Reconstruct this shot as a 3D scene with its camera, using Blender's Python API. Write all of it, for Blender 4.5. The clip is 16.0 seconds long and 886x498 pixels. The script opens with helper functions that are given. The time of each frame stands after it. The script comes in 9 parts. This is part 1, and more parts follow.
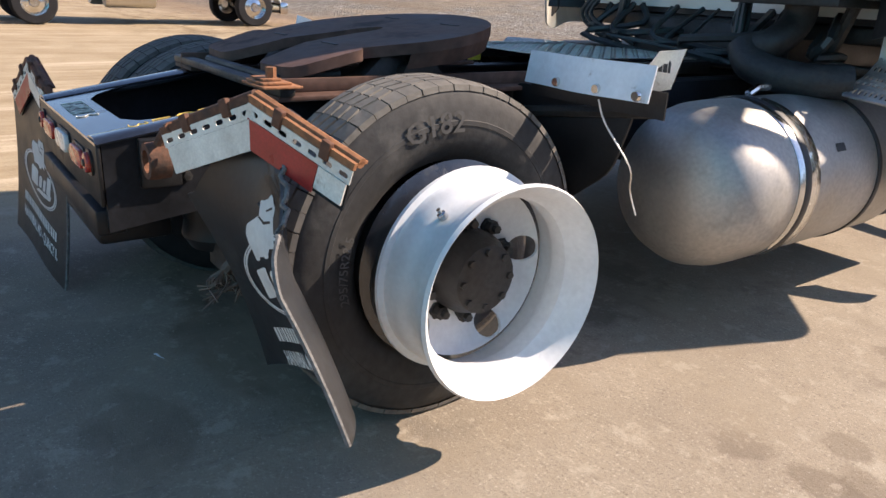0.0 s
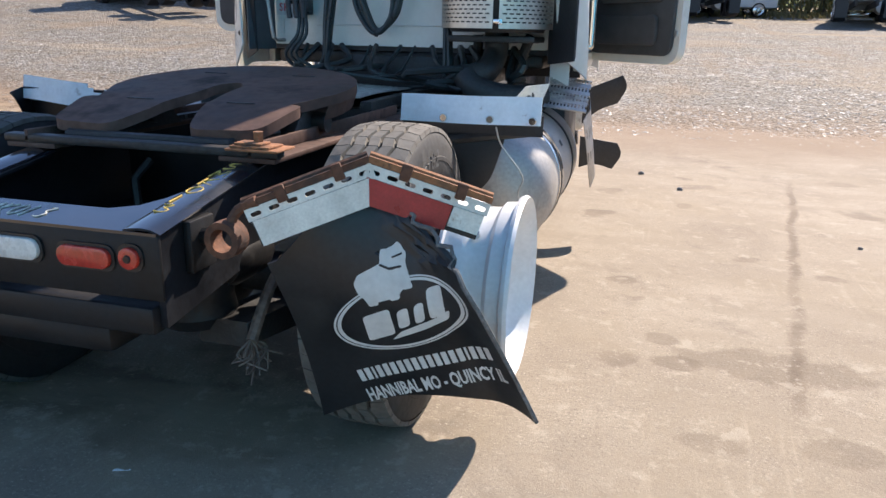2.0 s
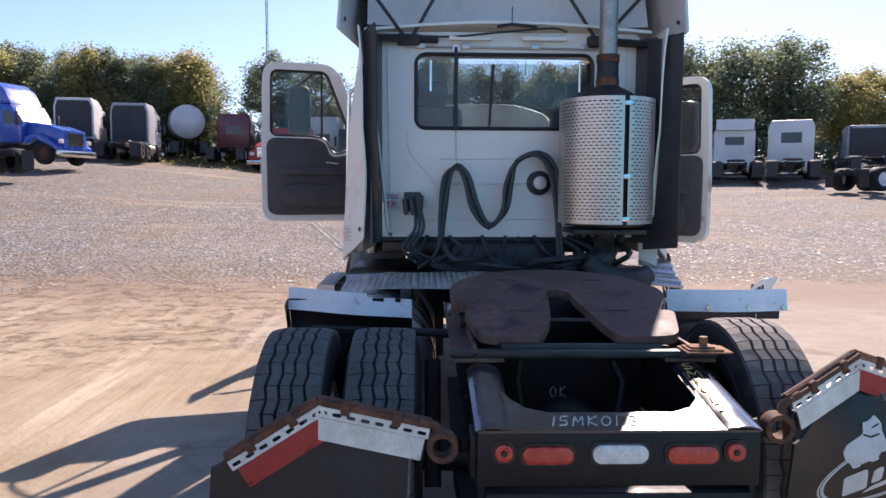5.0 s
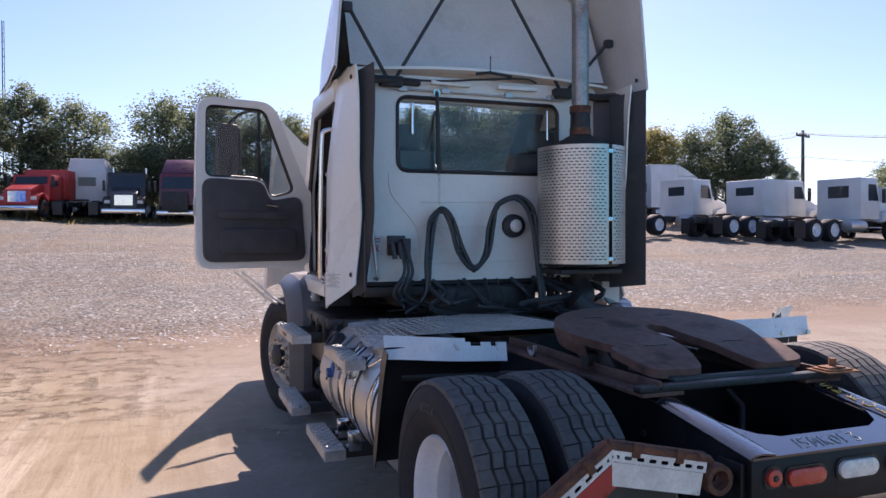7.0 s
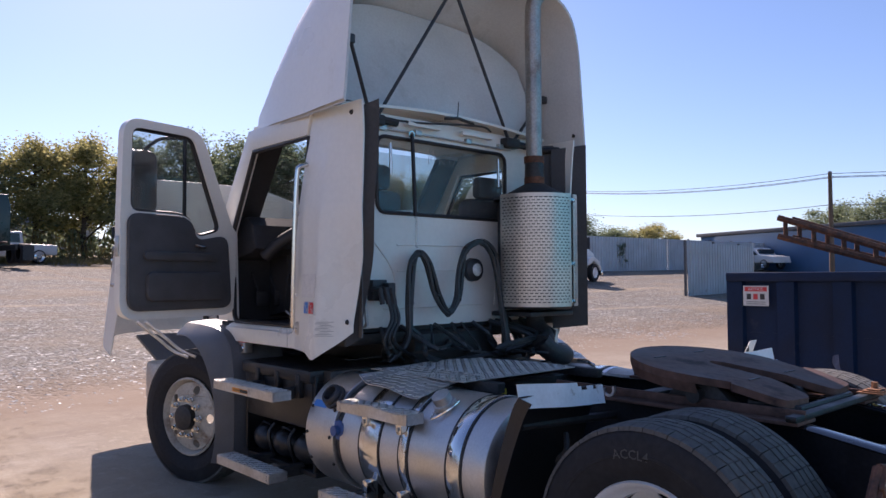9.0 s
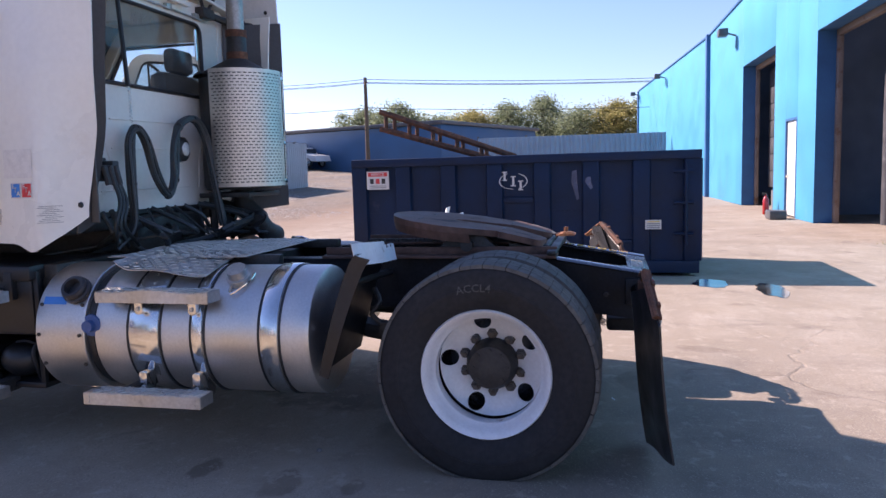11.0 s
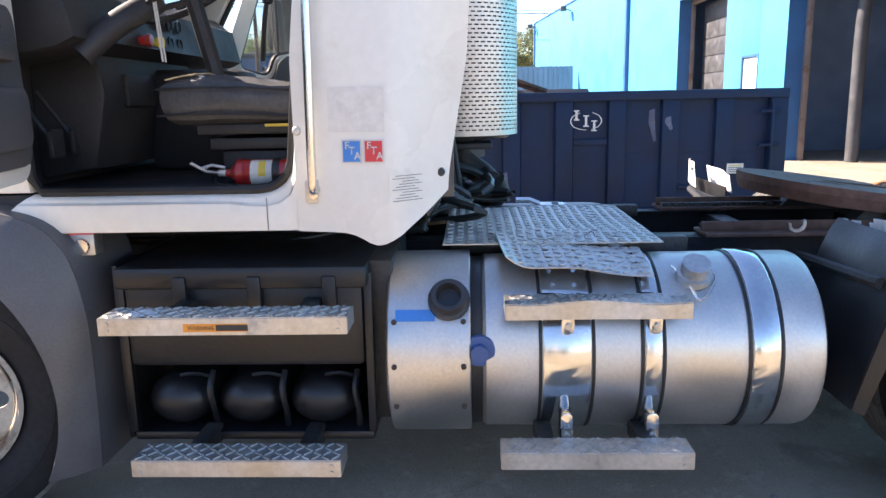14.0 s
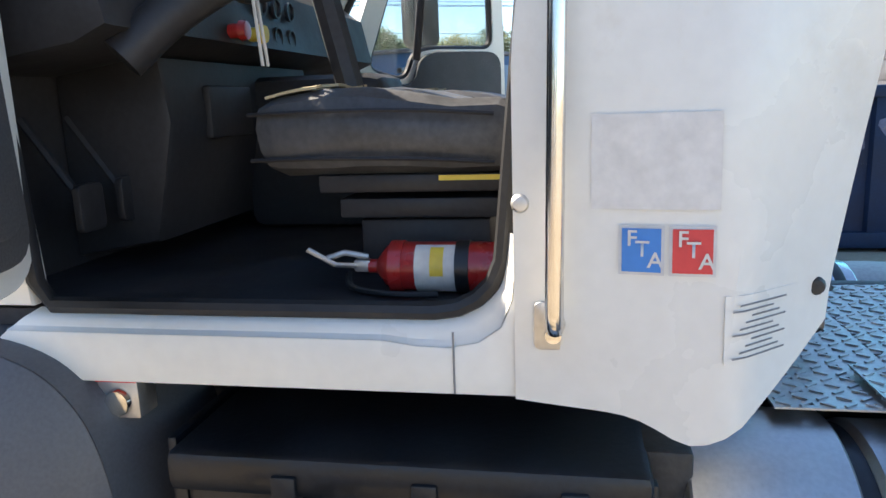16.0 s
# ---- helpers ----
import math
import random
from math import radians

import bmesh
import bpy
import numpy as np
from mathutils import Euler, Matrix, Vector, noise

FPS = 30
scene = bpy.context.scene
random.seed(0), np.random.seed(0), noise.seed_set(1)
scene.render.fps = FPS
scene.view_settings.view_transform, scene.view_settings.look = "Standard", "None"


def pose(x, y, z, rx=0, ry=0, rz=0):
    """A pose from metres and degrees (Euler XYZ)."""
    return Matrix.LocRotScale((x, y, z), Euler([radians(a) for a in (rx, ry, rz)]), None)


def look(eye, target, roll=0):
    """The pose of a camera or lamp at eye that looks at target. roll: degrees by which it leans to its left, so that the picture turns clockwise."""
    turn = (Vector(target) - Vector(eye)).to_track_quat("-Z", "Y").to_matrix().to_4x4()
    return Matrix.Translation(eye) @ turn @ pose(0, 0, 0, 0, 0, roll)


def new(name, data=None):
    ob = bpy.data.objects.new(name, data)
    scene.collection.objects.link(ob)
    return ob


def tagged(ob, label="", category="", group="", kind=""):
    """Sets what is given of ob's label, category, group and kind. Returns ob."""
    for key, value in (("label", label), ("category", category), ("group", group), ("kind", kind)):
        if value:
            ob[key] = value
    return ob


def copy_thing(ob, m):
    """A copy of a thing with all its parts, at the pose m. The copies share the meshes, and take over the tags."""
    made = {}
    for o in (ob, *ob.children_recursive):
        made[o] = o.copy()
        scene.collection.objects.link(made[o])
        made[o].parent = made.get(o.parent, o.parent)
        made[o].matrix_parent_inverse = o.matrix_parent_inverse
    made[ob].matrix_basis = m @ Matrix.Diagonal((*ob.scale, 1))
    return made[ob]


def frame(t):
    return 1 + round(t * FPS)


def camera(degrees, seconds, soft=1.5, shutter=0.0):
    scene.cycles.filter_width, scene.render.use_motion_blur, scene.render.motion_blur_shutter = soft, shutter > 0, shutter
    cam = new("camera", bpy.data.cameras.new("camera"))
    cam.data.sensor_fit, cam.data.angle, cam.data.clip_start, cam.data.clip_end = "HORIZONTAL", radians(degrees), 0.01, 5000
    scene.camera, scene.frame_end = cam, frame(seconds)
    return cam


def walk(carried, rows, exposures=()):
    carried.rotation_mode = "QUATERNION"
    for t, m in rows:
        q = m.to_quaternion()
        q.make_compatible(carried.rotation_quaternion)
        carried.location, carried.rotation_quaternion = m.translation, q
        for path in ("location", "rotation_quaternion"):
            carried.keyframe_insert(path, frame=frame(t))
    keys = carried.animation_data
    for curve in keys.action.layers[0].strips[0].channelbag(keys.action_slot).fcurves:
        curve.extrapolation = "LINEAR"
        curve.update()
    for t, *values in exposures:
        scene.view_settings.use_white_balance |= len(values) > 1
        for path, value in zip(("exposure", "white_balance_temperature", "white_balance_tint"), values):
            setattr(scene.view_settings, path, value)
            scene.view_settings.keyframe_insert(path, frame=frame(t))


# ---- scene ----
cam = camera(62.4, 16.0)
PATH = [
    (0, (2.504, -1.17, 1.284), (0.995, -0.044, 0.609), 2.9),
    (0.5, (2.348, -1.509, 1.298), (1.019, -0.165, 0.646), 2.4),
    (1, (2.111, -1.756, 1.316), (1.031, -0.195, 0.688), 2.0),
    (1.5, (1.858, -2.049, 1.326), (1.11, -0.291, 0.733), 1.4),
    (2, (1.544, -2.243, 1.334), (1.043, -0.392, 0.764), 1.2),
    (2.5, (1.188, -2.416, 1.399), (0.895, -0.515, 0.851), 0.9),
    (3, (0.856, -2.64, 1.474), (0.683, -0.706, 0.992), 0.7),
    (3.5, (0.457, -2.775, 1.519), (0.319, -0.803, 1.214), 0.5),
    (4, (0.098, -2.933, 1.53), (-0.019, -0.948, 1.308), 0.4),
    (4.2, (-0.042, -2.973, 1.542), (-0.136, -0.986, 1.328), 0.4),
    (6.3, (-1.56, -2.843, 1.591), (-1.148, -0.886, 1.537), -0.1),
    (6.5, (-1.72, -2.822, 1.577), (-1.245, -0.88, 1.533), -0.1),
    (7, (-2.111, -2.6, 1.549), (-1.434, -0.718, 1.516), -0.2),
    (7.5, (-2.478, -2.309, 1.584), (-1.586, -0.519, 1.546), -0.5),
    (8, (-2.909, -2.068, 1.605), (-1.871, -0.359, 1.568), -0.6),
    (8.2, (-3.055, -1.965, 1.597), (-1.967, -0.287, 1.564), -0.7),
    (10.3, (-4.399, -1.019, 1.48), (-2.626, -0.102, 1.598), -1.5),
    (10.5, (-4.446, -0.927, 1.439), (-2.613, -0.128, 1.467), -1.5),
    (11, (-4.42, -0.569, 1.422), (-2.481, -0.125, 1.212), -1.6),
    (11.5, (-4.413, -0.129, 1.457), (-2.452, 0.077, 1.123), -1.5),
    (12, (-4.331, 0.359, 1.466), (-2.368, 0.468, 1.097), -1.5),
    (12.5, (-4.205, 0.846, 1.497), (-2.243, 0.927, 1.118), -1.3),
    (13, (-4.079, 1.277, 1.517), (-2.118, 1.359, 1.133), -1.4),
    (13.5, (-3.823, 1.675, 1.537), (-1.863, 1.751, 1.147), -1.4),
    (14, (-3.65, 2.064, 1.549), (-1.692, 2.145, 1.151), -1.2),
    (14.5, (-3.373, 2.3, 1.544), (-1.418, 2.418, 1.14), -1.2),
    (15, (-3.05, 2.416, 1.585), (-1.1, 2.603, 1.177), -1.6),
    (15.5, (-2.689, 2.484, 1.624), (-0.758, 2.778, 1.198), -1.9),
    (16, (-2.334, 2.574, 1.632), (-0.408, 2.932, 1.231), -2.1),
]
EXPOSURES = [(0.0, 0.92, 6650, 18), (1.0, 1.08, 6400, 16), (2.0, 1.05, 6250, 16), (3.0, 1.42, 6050, 14), (4.0, 1.18, 6200, 21), (6.5, 0.78, 6150, 29), (8.2, 0.62, 6150, 30), (10.3, 0.5, 6150, 26), (11.0, 1.08, 6120, 32), (12.0, 1.7, 6400, 32), (13.0, 2.0, 6450, 24), (14.5, 1.95, 6450, 17), (16.0, 1.85, 6250, 11)]
walk(cam, [(t, look(eye, target, roll)) for t, eye, target, roll in PATH], EXPOSURES)

# ---- light ----
SUN = Vector((0.44, 1.125, 1.0)).normalized()      # towards the sun
world = bpy.data.worlds.new("sky")
scene.world = world
world.use_nodes = True
wn = world.node_tree
sky = wn.nodes.new("ShaderNodeTexSky")
sky.sky_type = 'NISHITA'
sky.sun_disc = False
sky.sun_elevation = math.asin(SUN.z)
sky.sun_rotation = math.atan2(SUN.x, SUN.y)
sky.air_density, sky.dust_density, sky.ozone_density = 1.0, 0.4, 4.0
wn.links.new(sky.outputs[0], wn.nodes["Background"].inputs[0])
wn.nodes["Background"].inputs[1].default_value = 0.095
sun = new("sun", bpy.data.lights.new("sun", 'SUN'))
sun.data.energy, sun.data.angle, sun.data.color = 5.0, radians(0.53), (1.0, 0.87, 0.70)
sun.matrix_world = look(SUN * 60, (0, 0, 0))


# ---- materials ----
def surf(name, base, rough=0.5, metal=0.0, var=0.18, scale=3.0, fine=60.0, bump=0.15, spot=None, spot_scale=4.0,
         spot_at=0.62, spot_soft=0.08, coat=0.0, spec=0.5):
    """A surface with broad and fine variation of tone, fine relief, and worn or stained spots of a second colour."""
    m = bpy.data.materials.new(name)
    m.use_nodes = True
    nt = m.node_tree
    N, L = nt.nodes, nt.links
    b = N["Principled BSDF"]
    tc = N.new("ShaderNodeTexCoord")
    n1 = N.new("ShaderNodeTexNoise")
    n1.inputs["Scale"].default_value, n1.inputs["Detail"].default_value = scale, 6
    n2 = N.new("ShaderNodeTexNoise")
    n2.inputs["Scale"].default_value, n2.inputs["Detail"].default_value = fine, 4
    L.new(tc.outputs["Object"], n1.inputs["Vector"])
    L.new(tc.outputs["Object"], n2.inputs["Vector"])
    r = N.new("ShaderNodeValToRGB")
    c = Vector(base)
    r.color_ramp.elements[0].position, r.color_ramp.elements[1].position = 0.3, 0.7
    r.color_ramp.elements[0].color = (*(c * (1 - var)), 1)
    r.color_ramp.elements[1].color = (*[min(0.95, q * (1 + var)) for q in c], 1)
    L.new(n1.outputs["Fac"], r.inputs[0])
    r2 = N.new("ShaderNodeMapRange")
    r2.inputs[1].default_value, r2.inputs[2].default_value = 0.3, 0.7
    r2.inputs[3].default_value, r2.inputs[4].default_value = 1 - var * 0.7, 1 + var * 0.5
    L.new(n2.outputs["Fac"], r2.inputs[0])
    mul = N.new("ShaderNodeVectorMath")
    mul.operation = 'SCALE'
    L.new(r.outputs[0], mul.inputs[0])
    L.new(r2.outputs[0], mul.inputs["Scale"])
    out = mul.outputs[0]
    rr = N.new("ShaderNodeMapRange")
    rr.inputs[1].default_value, rr.inputs[2].default_value = 0.3, 0.7
    rr.inputs[3].default_value, rr.inputs[4].default_value = max(0.03, rough - 0.12), min(1, rough + 0.12)
    L.new(n1.outputs["Fac"], rr.inputs[0])
    rout = rr.outputs[0]
    if spot:
        n3 = N.new("ShaderNodeTexNoise")
        n3.inputs["Scale"].default_value, n3.inputs["Detail"].default_value = spot_scale, 9
        n3.inputs["Roughness"].default_value = 0.65
        L.new(tc.outputs["Object"], n3.inputs["Vector"])
        k = N.new("ShaderNodeMapRange")
        k.inputs[1].default_value, k.inputs[2].default_value = spot_at, spot_at + spot_soft
        L.new(n3.outputs["Fac"], k.inputs[0])
        mx = N.new("ShaderNodeMix")
        mx.data_type = 'RGBA'
        L.new(k.outputs[0], mx.inputs["Factor"])
        L.new(out, mx.inputs[6])
        mx.inputs[7].default_value = (*spot, 1)
        out = mx.outputs[2]
        mr = N.new("ShaderNodeMix")
        L.new(k.outputs[0], mr.inputs["Factor"])
        L.new(rout, mr.inputs[2])
        mr.inputs[3].default_value = 0.85
        rout = mr.outputs[0]
        if metal:
            mm = N.new("ShaderNodeMapRange")
            mm.inputs[3].default_value, mm.inputs[4].default_value = metal, 0.0
            L.new(k.outputs[0], mm.inputs[0])
            L.new(mm.outputs[0], b.inputs["Metallic"])
    L.new(out, b.inputs["Base Color"])
    L.new(rout, b.inputs["Roughness"])
    b.inputs["Metallic"].default_value = metal
    b.inputs["Specular IOR Level"].default_value = spec
    b.inputs["Coat Weight"].default_value = coat
    b.inputs["Coat Roughness"].default_value = 0.12
    if bump:
        bp = N.new("ShaderNodeBump")
        bp.inputs["Strength"].default_value, bp.inputs["Distance"].default_value = bump, 0.004
        L.new(n2.outputs["Fac"], bp.inputs["Height"])
        L.new(bp.outputs[0], b.inputs["Normal"])
    return m


def glass(name, tint=(0.76, 0.80, 0.80), mixin=0.12):
    m = bpy.data.materials.new(name)
    m.use_nodes = True
    nt = m.node_tree
    N, L = nt.nodes, nt.links
    out = N["Material Output"]
    N.remove(N["Principled BSDF"])
    tr = N.new("ShaderNodeBsdfTransparent")
    tr.inputs[0].default_value = (*tint, 1)
    gl = N.new("ShaderNodeBsdfGlossy")
    gl.inputs["Roughness"].default_value = 0.03
    lw = N.new("ShaderNodeLayerWeight")
    pw = N.new("ShaderNodeMath")
    pw.operation = 'POWER'
    pw.inputs[1].default_value = 5.0
    L.new(lw.outputs["Facing"], pw.inputs[0])
    fr = N.new("ShaderNodeMapRange")
    fr.inputs[3].default_value, fr.inputs[4].default_value = 0.03, 0.75
    L.new(pw.outputs[0], fr.inputs[0])
    df = N.new("ShaderNodeBsdfDiffuse")
    df.inputs[0].default_value = (0.5, 0.5, 0.48, 1)
    n = N.new("ShaderNodeTexNoise")
    n.inputs["Scale"].default_value, n.inputs["Detail"].default_value = 5, 6
    k = N.new("ShaderNodeMapRange")
    k.inputs[1].default_value, k.inputs[2].default_value, k.inputs[4].default_value = 0.35, 0.75, mixin
    L.new(n.outputs["Fac"], k.inputs[0])
    dirt = N.new("ShaderNodeMixShader")
    L.new(k.outputs[0], dirt.inputs[0])
    L.new(tr.outputs[0], dirt.inputs[1])
    L.new(df.outputs[0], dirt.inputs[2])
    mx = N.new("ShaderNodeMixShader")
    L.new(fr.outputs[0], mx.inputs[0])
    L.new(dirt.outputs[0], mx.inputs[1])
    L.new(gl.outputs[0], mx.inputs[2])
    L.new(mx.outputs[0], out.inputs["Surface"])
    return m


WHITE = surf("white_paint", (0.77, 0.755, 0.69), 0.36, var=0.04, scale=2.0, fine=30, bump=0.02, spot=(0.60, 0.55, 0.45), spot_scale=2.6, spot_at=0.62, spot_soft=0.25, coat=0.2)
WHITE_IN = surf("fibreglass_inside", (0.60, 0.60, 0.58), 0.6, var=0.10, scale=1.4, bump=0.1, spot=(0.38, 0.36, 0.32), spot_scale=1.6, spot_at=0.55, spot_soft=0.25)
WHITE_STEEL = surf("white_wheel_paint", (0.74, 0.75, 0.76), 0.42, var=0.08, scale=6, bump=0.06, spot=(0.25, 0.13, 0.06), spot_scale=5, spot_at=0.67, spot_soft=0.1)
WHITE_STRIP = surf("white_sheet", (0.72, 0.74, 0.77), 0.4, var=0.08, scale=8, bump=0.06, spot=(0.22, 0.17, 0.13), spot_scale=9, spot_at=0.62, spot_soft=0.1)
BLACK_PAINT = surf("black_paint", (0.016, 0.018, 0.024), 0.22, var=0.4, scale=5, bump=0.06, spot=(0.10, 0.096, 0.088), spot_scale=6, spot_at=0.60, spot_soft=0.2, coat=0.9)
FRAME_BLACK = surf("grimy_frame_paint", (0.012, 0.013, 0.016), 0.5, var=0.4, scale=5, bump=0.15, spot=(0.035, 0.033, 0.03), spot_scale=6, spot_at=0.6, spot_soft=0.2, spec=0.2)
BLACK_SATIN = surf("black_satin_paint", (0.010, 0.010, 0.011), 0.5, var=0.4, scale=6, bump=0.2, spot=(0.03, 0.027, 0.024), spot_scale=5, spot_at=0.6, spot_soft=0.2, spec=0.35)
BLACK_GREASE = surf("grimy_black_steel", (0.026, 0.025, 0.024), 0.55, var=0.5, scale=7, bump=0.5, spot=(0.075, 0.064, 0.052), spot_scale=5, spot_at=0.56, spot_soft=0.2)
FIFTH = surf("greasy_brown_steel", (0.115, 0.066, 0.050), 0.68, spec=0.25, var=0.35, scale=4, fine=25, bump=0.3, spot=(0.02, 0.018, 0.017), spot_scale=3, spot_at=0.56, spot_soft=0.15)
RUST = surf("rust", (0.13, 0.055, 0.03), 0.85, var=0.5, scale=12, bump=0.6, spot=(0.05, 0.03, 0.022), spot_scale=10, spot_at=0.5, spot_soft=0.2)
RUST_ORANGE = surf("rust_orange", (0.29, 0.125, 0.055), 0.85, var=0.35, scale=14, bump=0.5, spot=(0.12, 0.06, 0.035), spot_scale=14, spot_at=0.55)
RUBBER = surf("tyre_rubber", (0.022, 0.022, 0.024), 0.75, spec=0.3, var=0.3, scale=5, fine=40, bump=0.2, spot=(0.05, 0.049, 0.047), spot_scale=4, spot_at=0.58, spot_soft=0.3)
RUBBER_TREAD = surf("worn_tread_rubber", (0.095, 0.09, 0.082), 0.8, var=0.3, scale=6, fine=40, bump=0.25, spot=(0.045, 0.043, 0.041), spot_scale=5, spot_at=0.6, spot_soft=0.2)
RUBBER_GREY = surf("grey_tyre_wall", (0.036, 0.035, 0.034), 0.75, var=0.35, scale=7, fine=40, bump=0.3, spot=(0.10, 0.096, 0.088), spot_scale=6, spot_at=0.56, spot_soft=0.2)
RUBBER_DUSTY = surf("dusty_tyre_rubber", (0.15, 0.138, 0.12), 0.85, var=0.25, scale=6, fine=40, bump=0.25, spot=(0.06, 0.056, 0.052), spot_scale=5, spot_at=0.58, spot_soft=0.2)
FLAP = surf("flap_rubber", (0.017, 0.017, 0.018), 0.42, var=0.3, scale=6, bump=0.12, spot=(0.035, 0.034, 0.032), spot_scale=5, spot_at=0.58, spot_soft=0.3)
PLASTIC = surf("black_plastic", (0.034, 0.034, 0.037), 0.5, var=0.25, scale=5, bump=0.2, spot=(0.09, 0.084, 0.078), spot_scale=6, spot_at=0.6, spot_soft=0.2)
GREY_PLASTIC = surf("grey_plastic", (0.088, 0.089, 0.094), 0.42, var=0.18, scale=4, fine=120, bump=0.2, spot=(0.17, 0.162, 0.152), spot_scale=4, spot_at=0.6, spot_soft=0.2)
ALU = surf("brushed_aluminium", (0.62, 0.605, 0.58), 0.46, 1.0, var=0.1, scale=4, fine=90, bump=0.05, spot=(0.40, 0.37, 0.32), spot_scale=5, spot_at=0.6, spot_soft=0.25)
TANK_SATIN = surf("weathered_tank_aluminium", (0.46, 0.44, 0.41), 0.56, 0.85, var=0.16, scale=3, fine=60, bump=0.06, spot=(0.30, 0.27, 0.23), spot_scale=4, spot_at=0.56, spot_soft=0.2)
ALU_BAND = surf("polished_aluminium", (0.66, 0.66, 0.65), 0.16, 1.0, var=0.08, scale=6, bump=0.03)
ALU_DULL = surf("dull_aluminium", (0.55, 0.54, 0.52), 0.45, 0.9, var=0.18, scale=6, fine=50, bump=0.12, spot=(0.3, 0.27, 0.24), spot_scale=9, spot_at=0.6, spot_soft=0.15)
CHROME = surf("chrome", (0.72, 0.70, 0.66), 0.12, 1.0, var=0.06, scale=6, bump=0.0)
STAINLESS = surf("stainless_shield", (0.66, 0.60, 0.52), 0.46, 1.0, var=0.12, scale=3, fine=30, bump=0.04)
STACK = surf("stack_steel", (0.36, 0.33, 0.30), 0.4, 0.8, var=0.25, scale=5, bump=0.1, spot=(0.14, 0.08, 0.06), spot_scale=4, spot_at=0.56, spot_soft=0.2)
RED_LENS = surf("red_lens", (0.52, 0.045, 0.025), 0.25, var=0.2, scale=20, fine=160, bump=0.1, coat=0.4)
WHITE_LENS = surf("white_lens", (0.68, 0.66, 0.62), 0.25, var=0.12, scale=20, fine=160, bump=0.1, coat=0.4)
RED_TAPE = surf("red_reflector", (0.36, 0.03, 0.025), 0.35, var=0.2, scale=14, fine=140, bump=0.1, spot=(0.28, 0.17, 0.12), spot_scale=12, spot_at=0.64)
WHITE_TAPE = surf("white_reflector", (0.68, 0.66, 0.60), 0.4, var=0.15, scale=14, fine=140, bump=0.1, spot=(0.38, 0.29, 0.19), spot_scale=10, spot_at=0.58)
PRINT = surf("white_print", (0.62, 0.61, 0.585), 0.65, var=0.08, scale=20, bump=0.0)
CUT_RUBBER = surf("cut_rubber", (0.15, 0.145, 0.14), 0.8, var=0.4, scale=40, fine=120, bump=0.4)
TYRE_PRINT = surf("raised_rubber", (0.075, 0.073, 0.07), 0.8, var=0.2, scale=20, bump=0.1)
BRUSH = surf("frayed_wire", (0.13, 0.10, 0.08), 0.7, var=0.4, scale=40, bump=0.1)
DIRTY_RIM = surf("dirty_cream_wheel_paint", (0.46, 0.42, 0.35), 0.5, var=0.2, scale=6, bump=0.08, spot=(0.16, 0.09, 0.05), spot_scale=5, spot_at=0.56, spot_soft=0.15)
GRIMY_PLASTIC = surf("grimy_black_plastic", (0.010, 0.011, 0.013), 0.42, var=0.35, scale=4, bump=0.25, spot=(0.045, 0.042, 0.04), spot_scale=3.5, spot_at=0.60, spot_soft=0.25)
PRINT_BLACK = surf("black_print", (0.03, 0.03, 0.03), 0.6, var=0.1, bump=0.0)
PRINT_GREY = surf("grey_print", (0.22, 0.22, 0.22), 0.6, var=0.1, bump=0.0)
CHALK = surf("paint_marker", (0.55, 0.55, 0.5), 0.9, var=0.3, scale=60, bump=0.0)
CHALK_Y = surf("yellow_marker", (0.60, 0.42, 0.10), 0.9, var=0.3, scale=60, bump=0.0)
DEC_RED = surf("red_decal", (0.62, 0.05, 0.05), 0.4, var=0.08, bump=0.0)
DEC_BLUE = surf("blue_decal", (0.05, 0.22, 0.60), 0.4, var=0.08, bump=0.0)
DEC_YELLOW = surf("yellow_decal", (0.70, 0.52, 0.06), 0.45, var=0.08, bump=0.0)
DEC_ORANGE = surf("orange_decal", (0.70, 0.28, 0.04), 0.45, var=0.08, bump=0.0)
BLUE_CAP = surf("blue_plastic", (0.045, 0.10, 0.26), 0.45, var=0.1, bump=0.05)
GLASS = glass("cab_glass")
WINDOW_FAR = surf("far_glass", (0.03, 0.04, 0.05), 0.12, var=0.1, bump=0.0)
INTERIOR = surf("interior_trim", (0.025, 0.025, 0.028), 0.55, var=0.25, scale=4, bump=0.2)
INTERIOR_GREY = surf("grey_trim", (0.16, 0.155, 0.15), 0.7, var=0.15, scale=5, bump=0.25)
NUT_STEEL = surf("grimy_steel_nut", (0.075, 0.072, 0.07), 0.45, metal=0.6, var=0.3, scale=30, bump=0.1)
LINING = surf("door_lining_cloth", (0.070, 0.070, 0.073), 0.8, var=0.25, scale=8, fine=160, bump=0.35)
SEAT = surf("seat_vinyl", (0.075, 0.076, 0.080), 0.5, var=0.3, scale=6, bump=0.25)
FOAM = surf("seat_foam", (0.50, 0.42, 0.26), 0.95, var=0.15, scale=20, bump=0.4)
EXT_RED = surf("extinguisher_red", (0.36, 0.02, 0.018), 0.3, var=0.08, bump=0.02, coat=0.4)
HOSE = surf("air_hose", (0.03, 0.036, 0.037), 0.42, var=0.2, scale=20, bump=0.1)
DUMP_BLUE = surf("dumpster_blue", (0.007, 0.019, 0.052), 0.55, spec=0.25, var=0.25, scale=2.5, bump=0.15, spot=(0.05, 0.055, 0.075), spot_scale=2.2, spot_at=0.66, spot_soft=0.1)
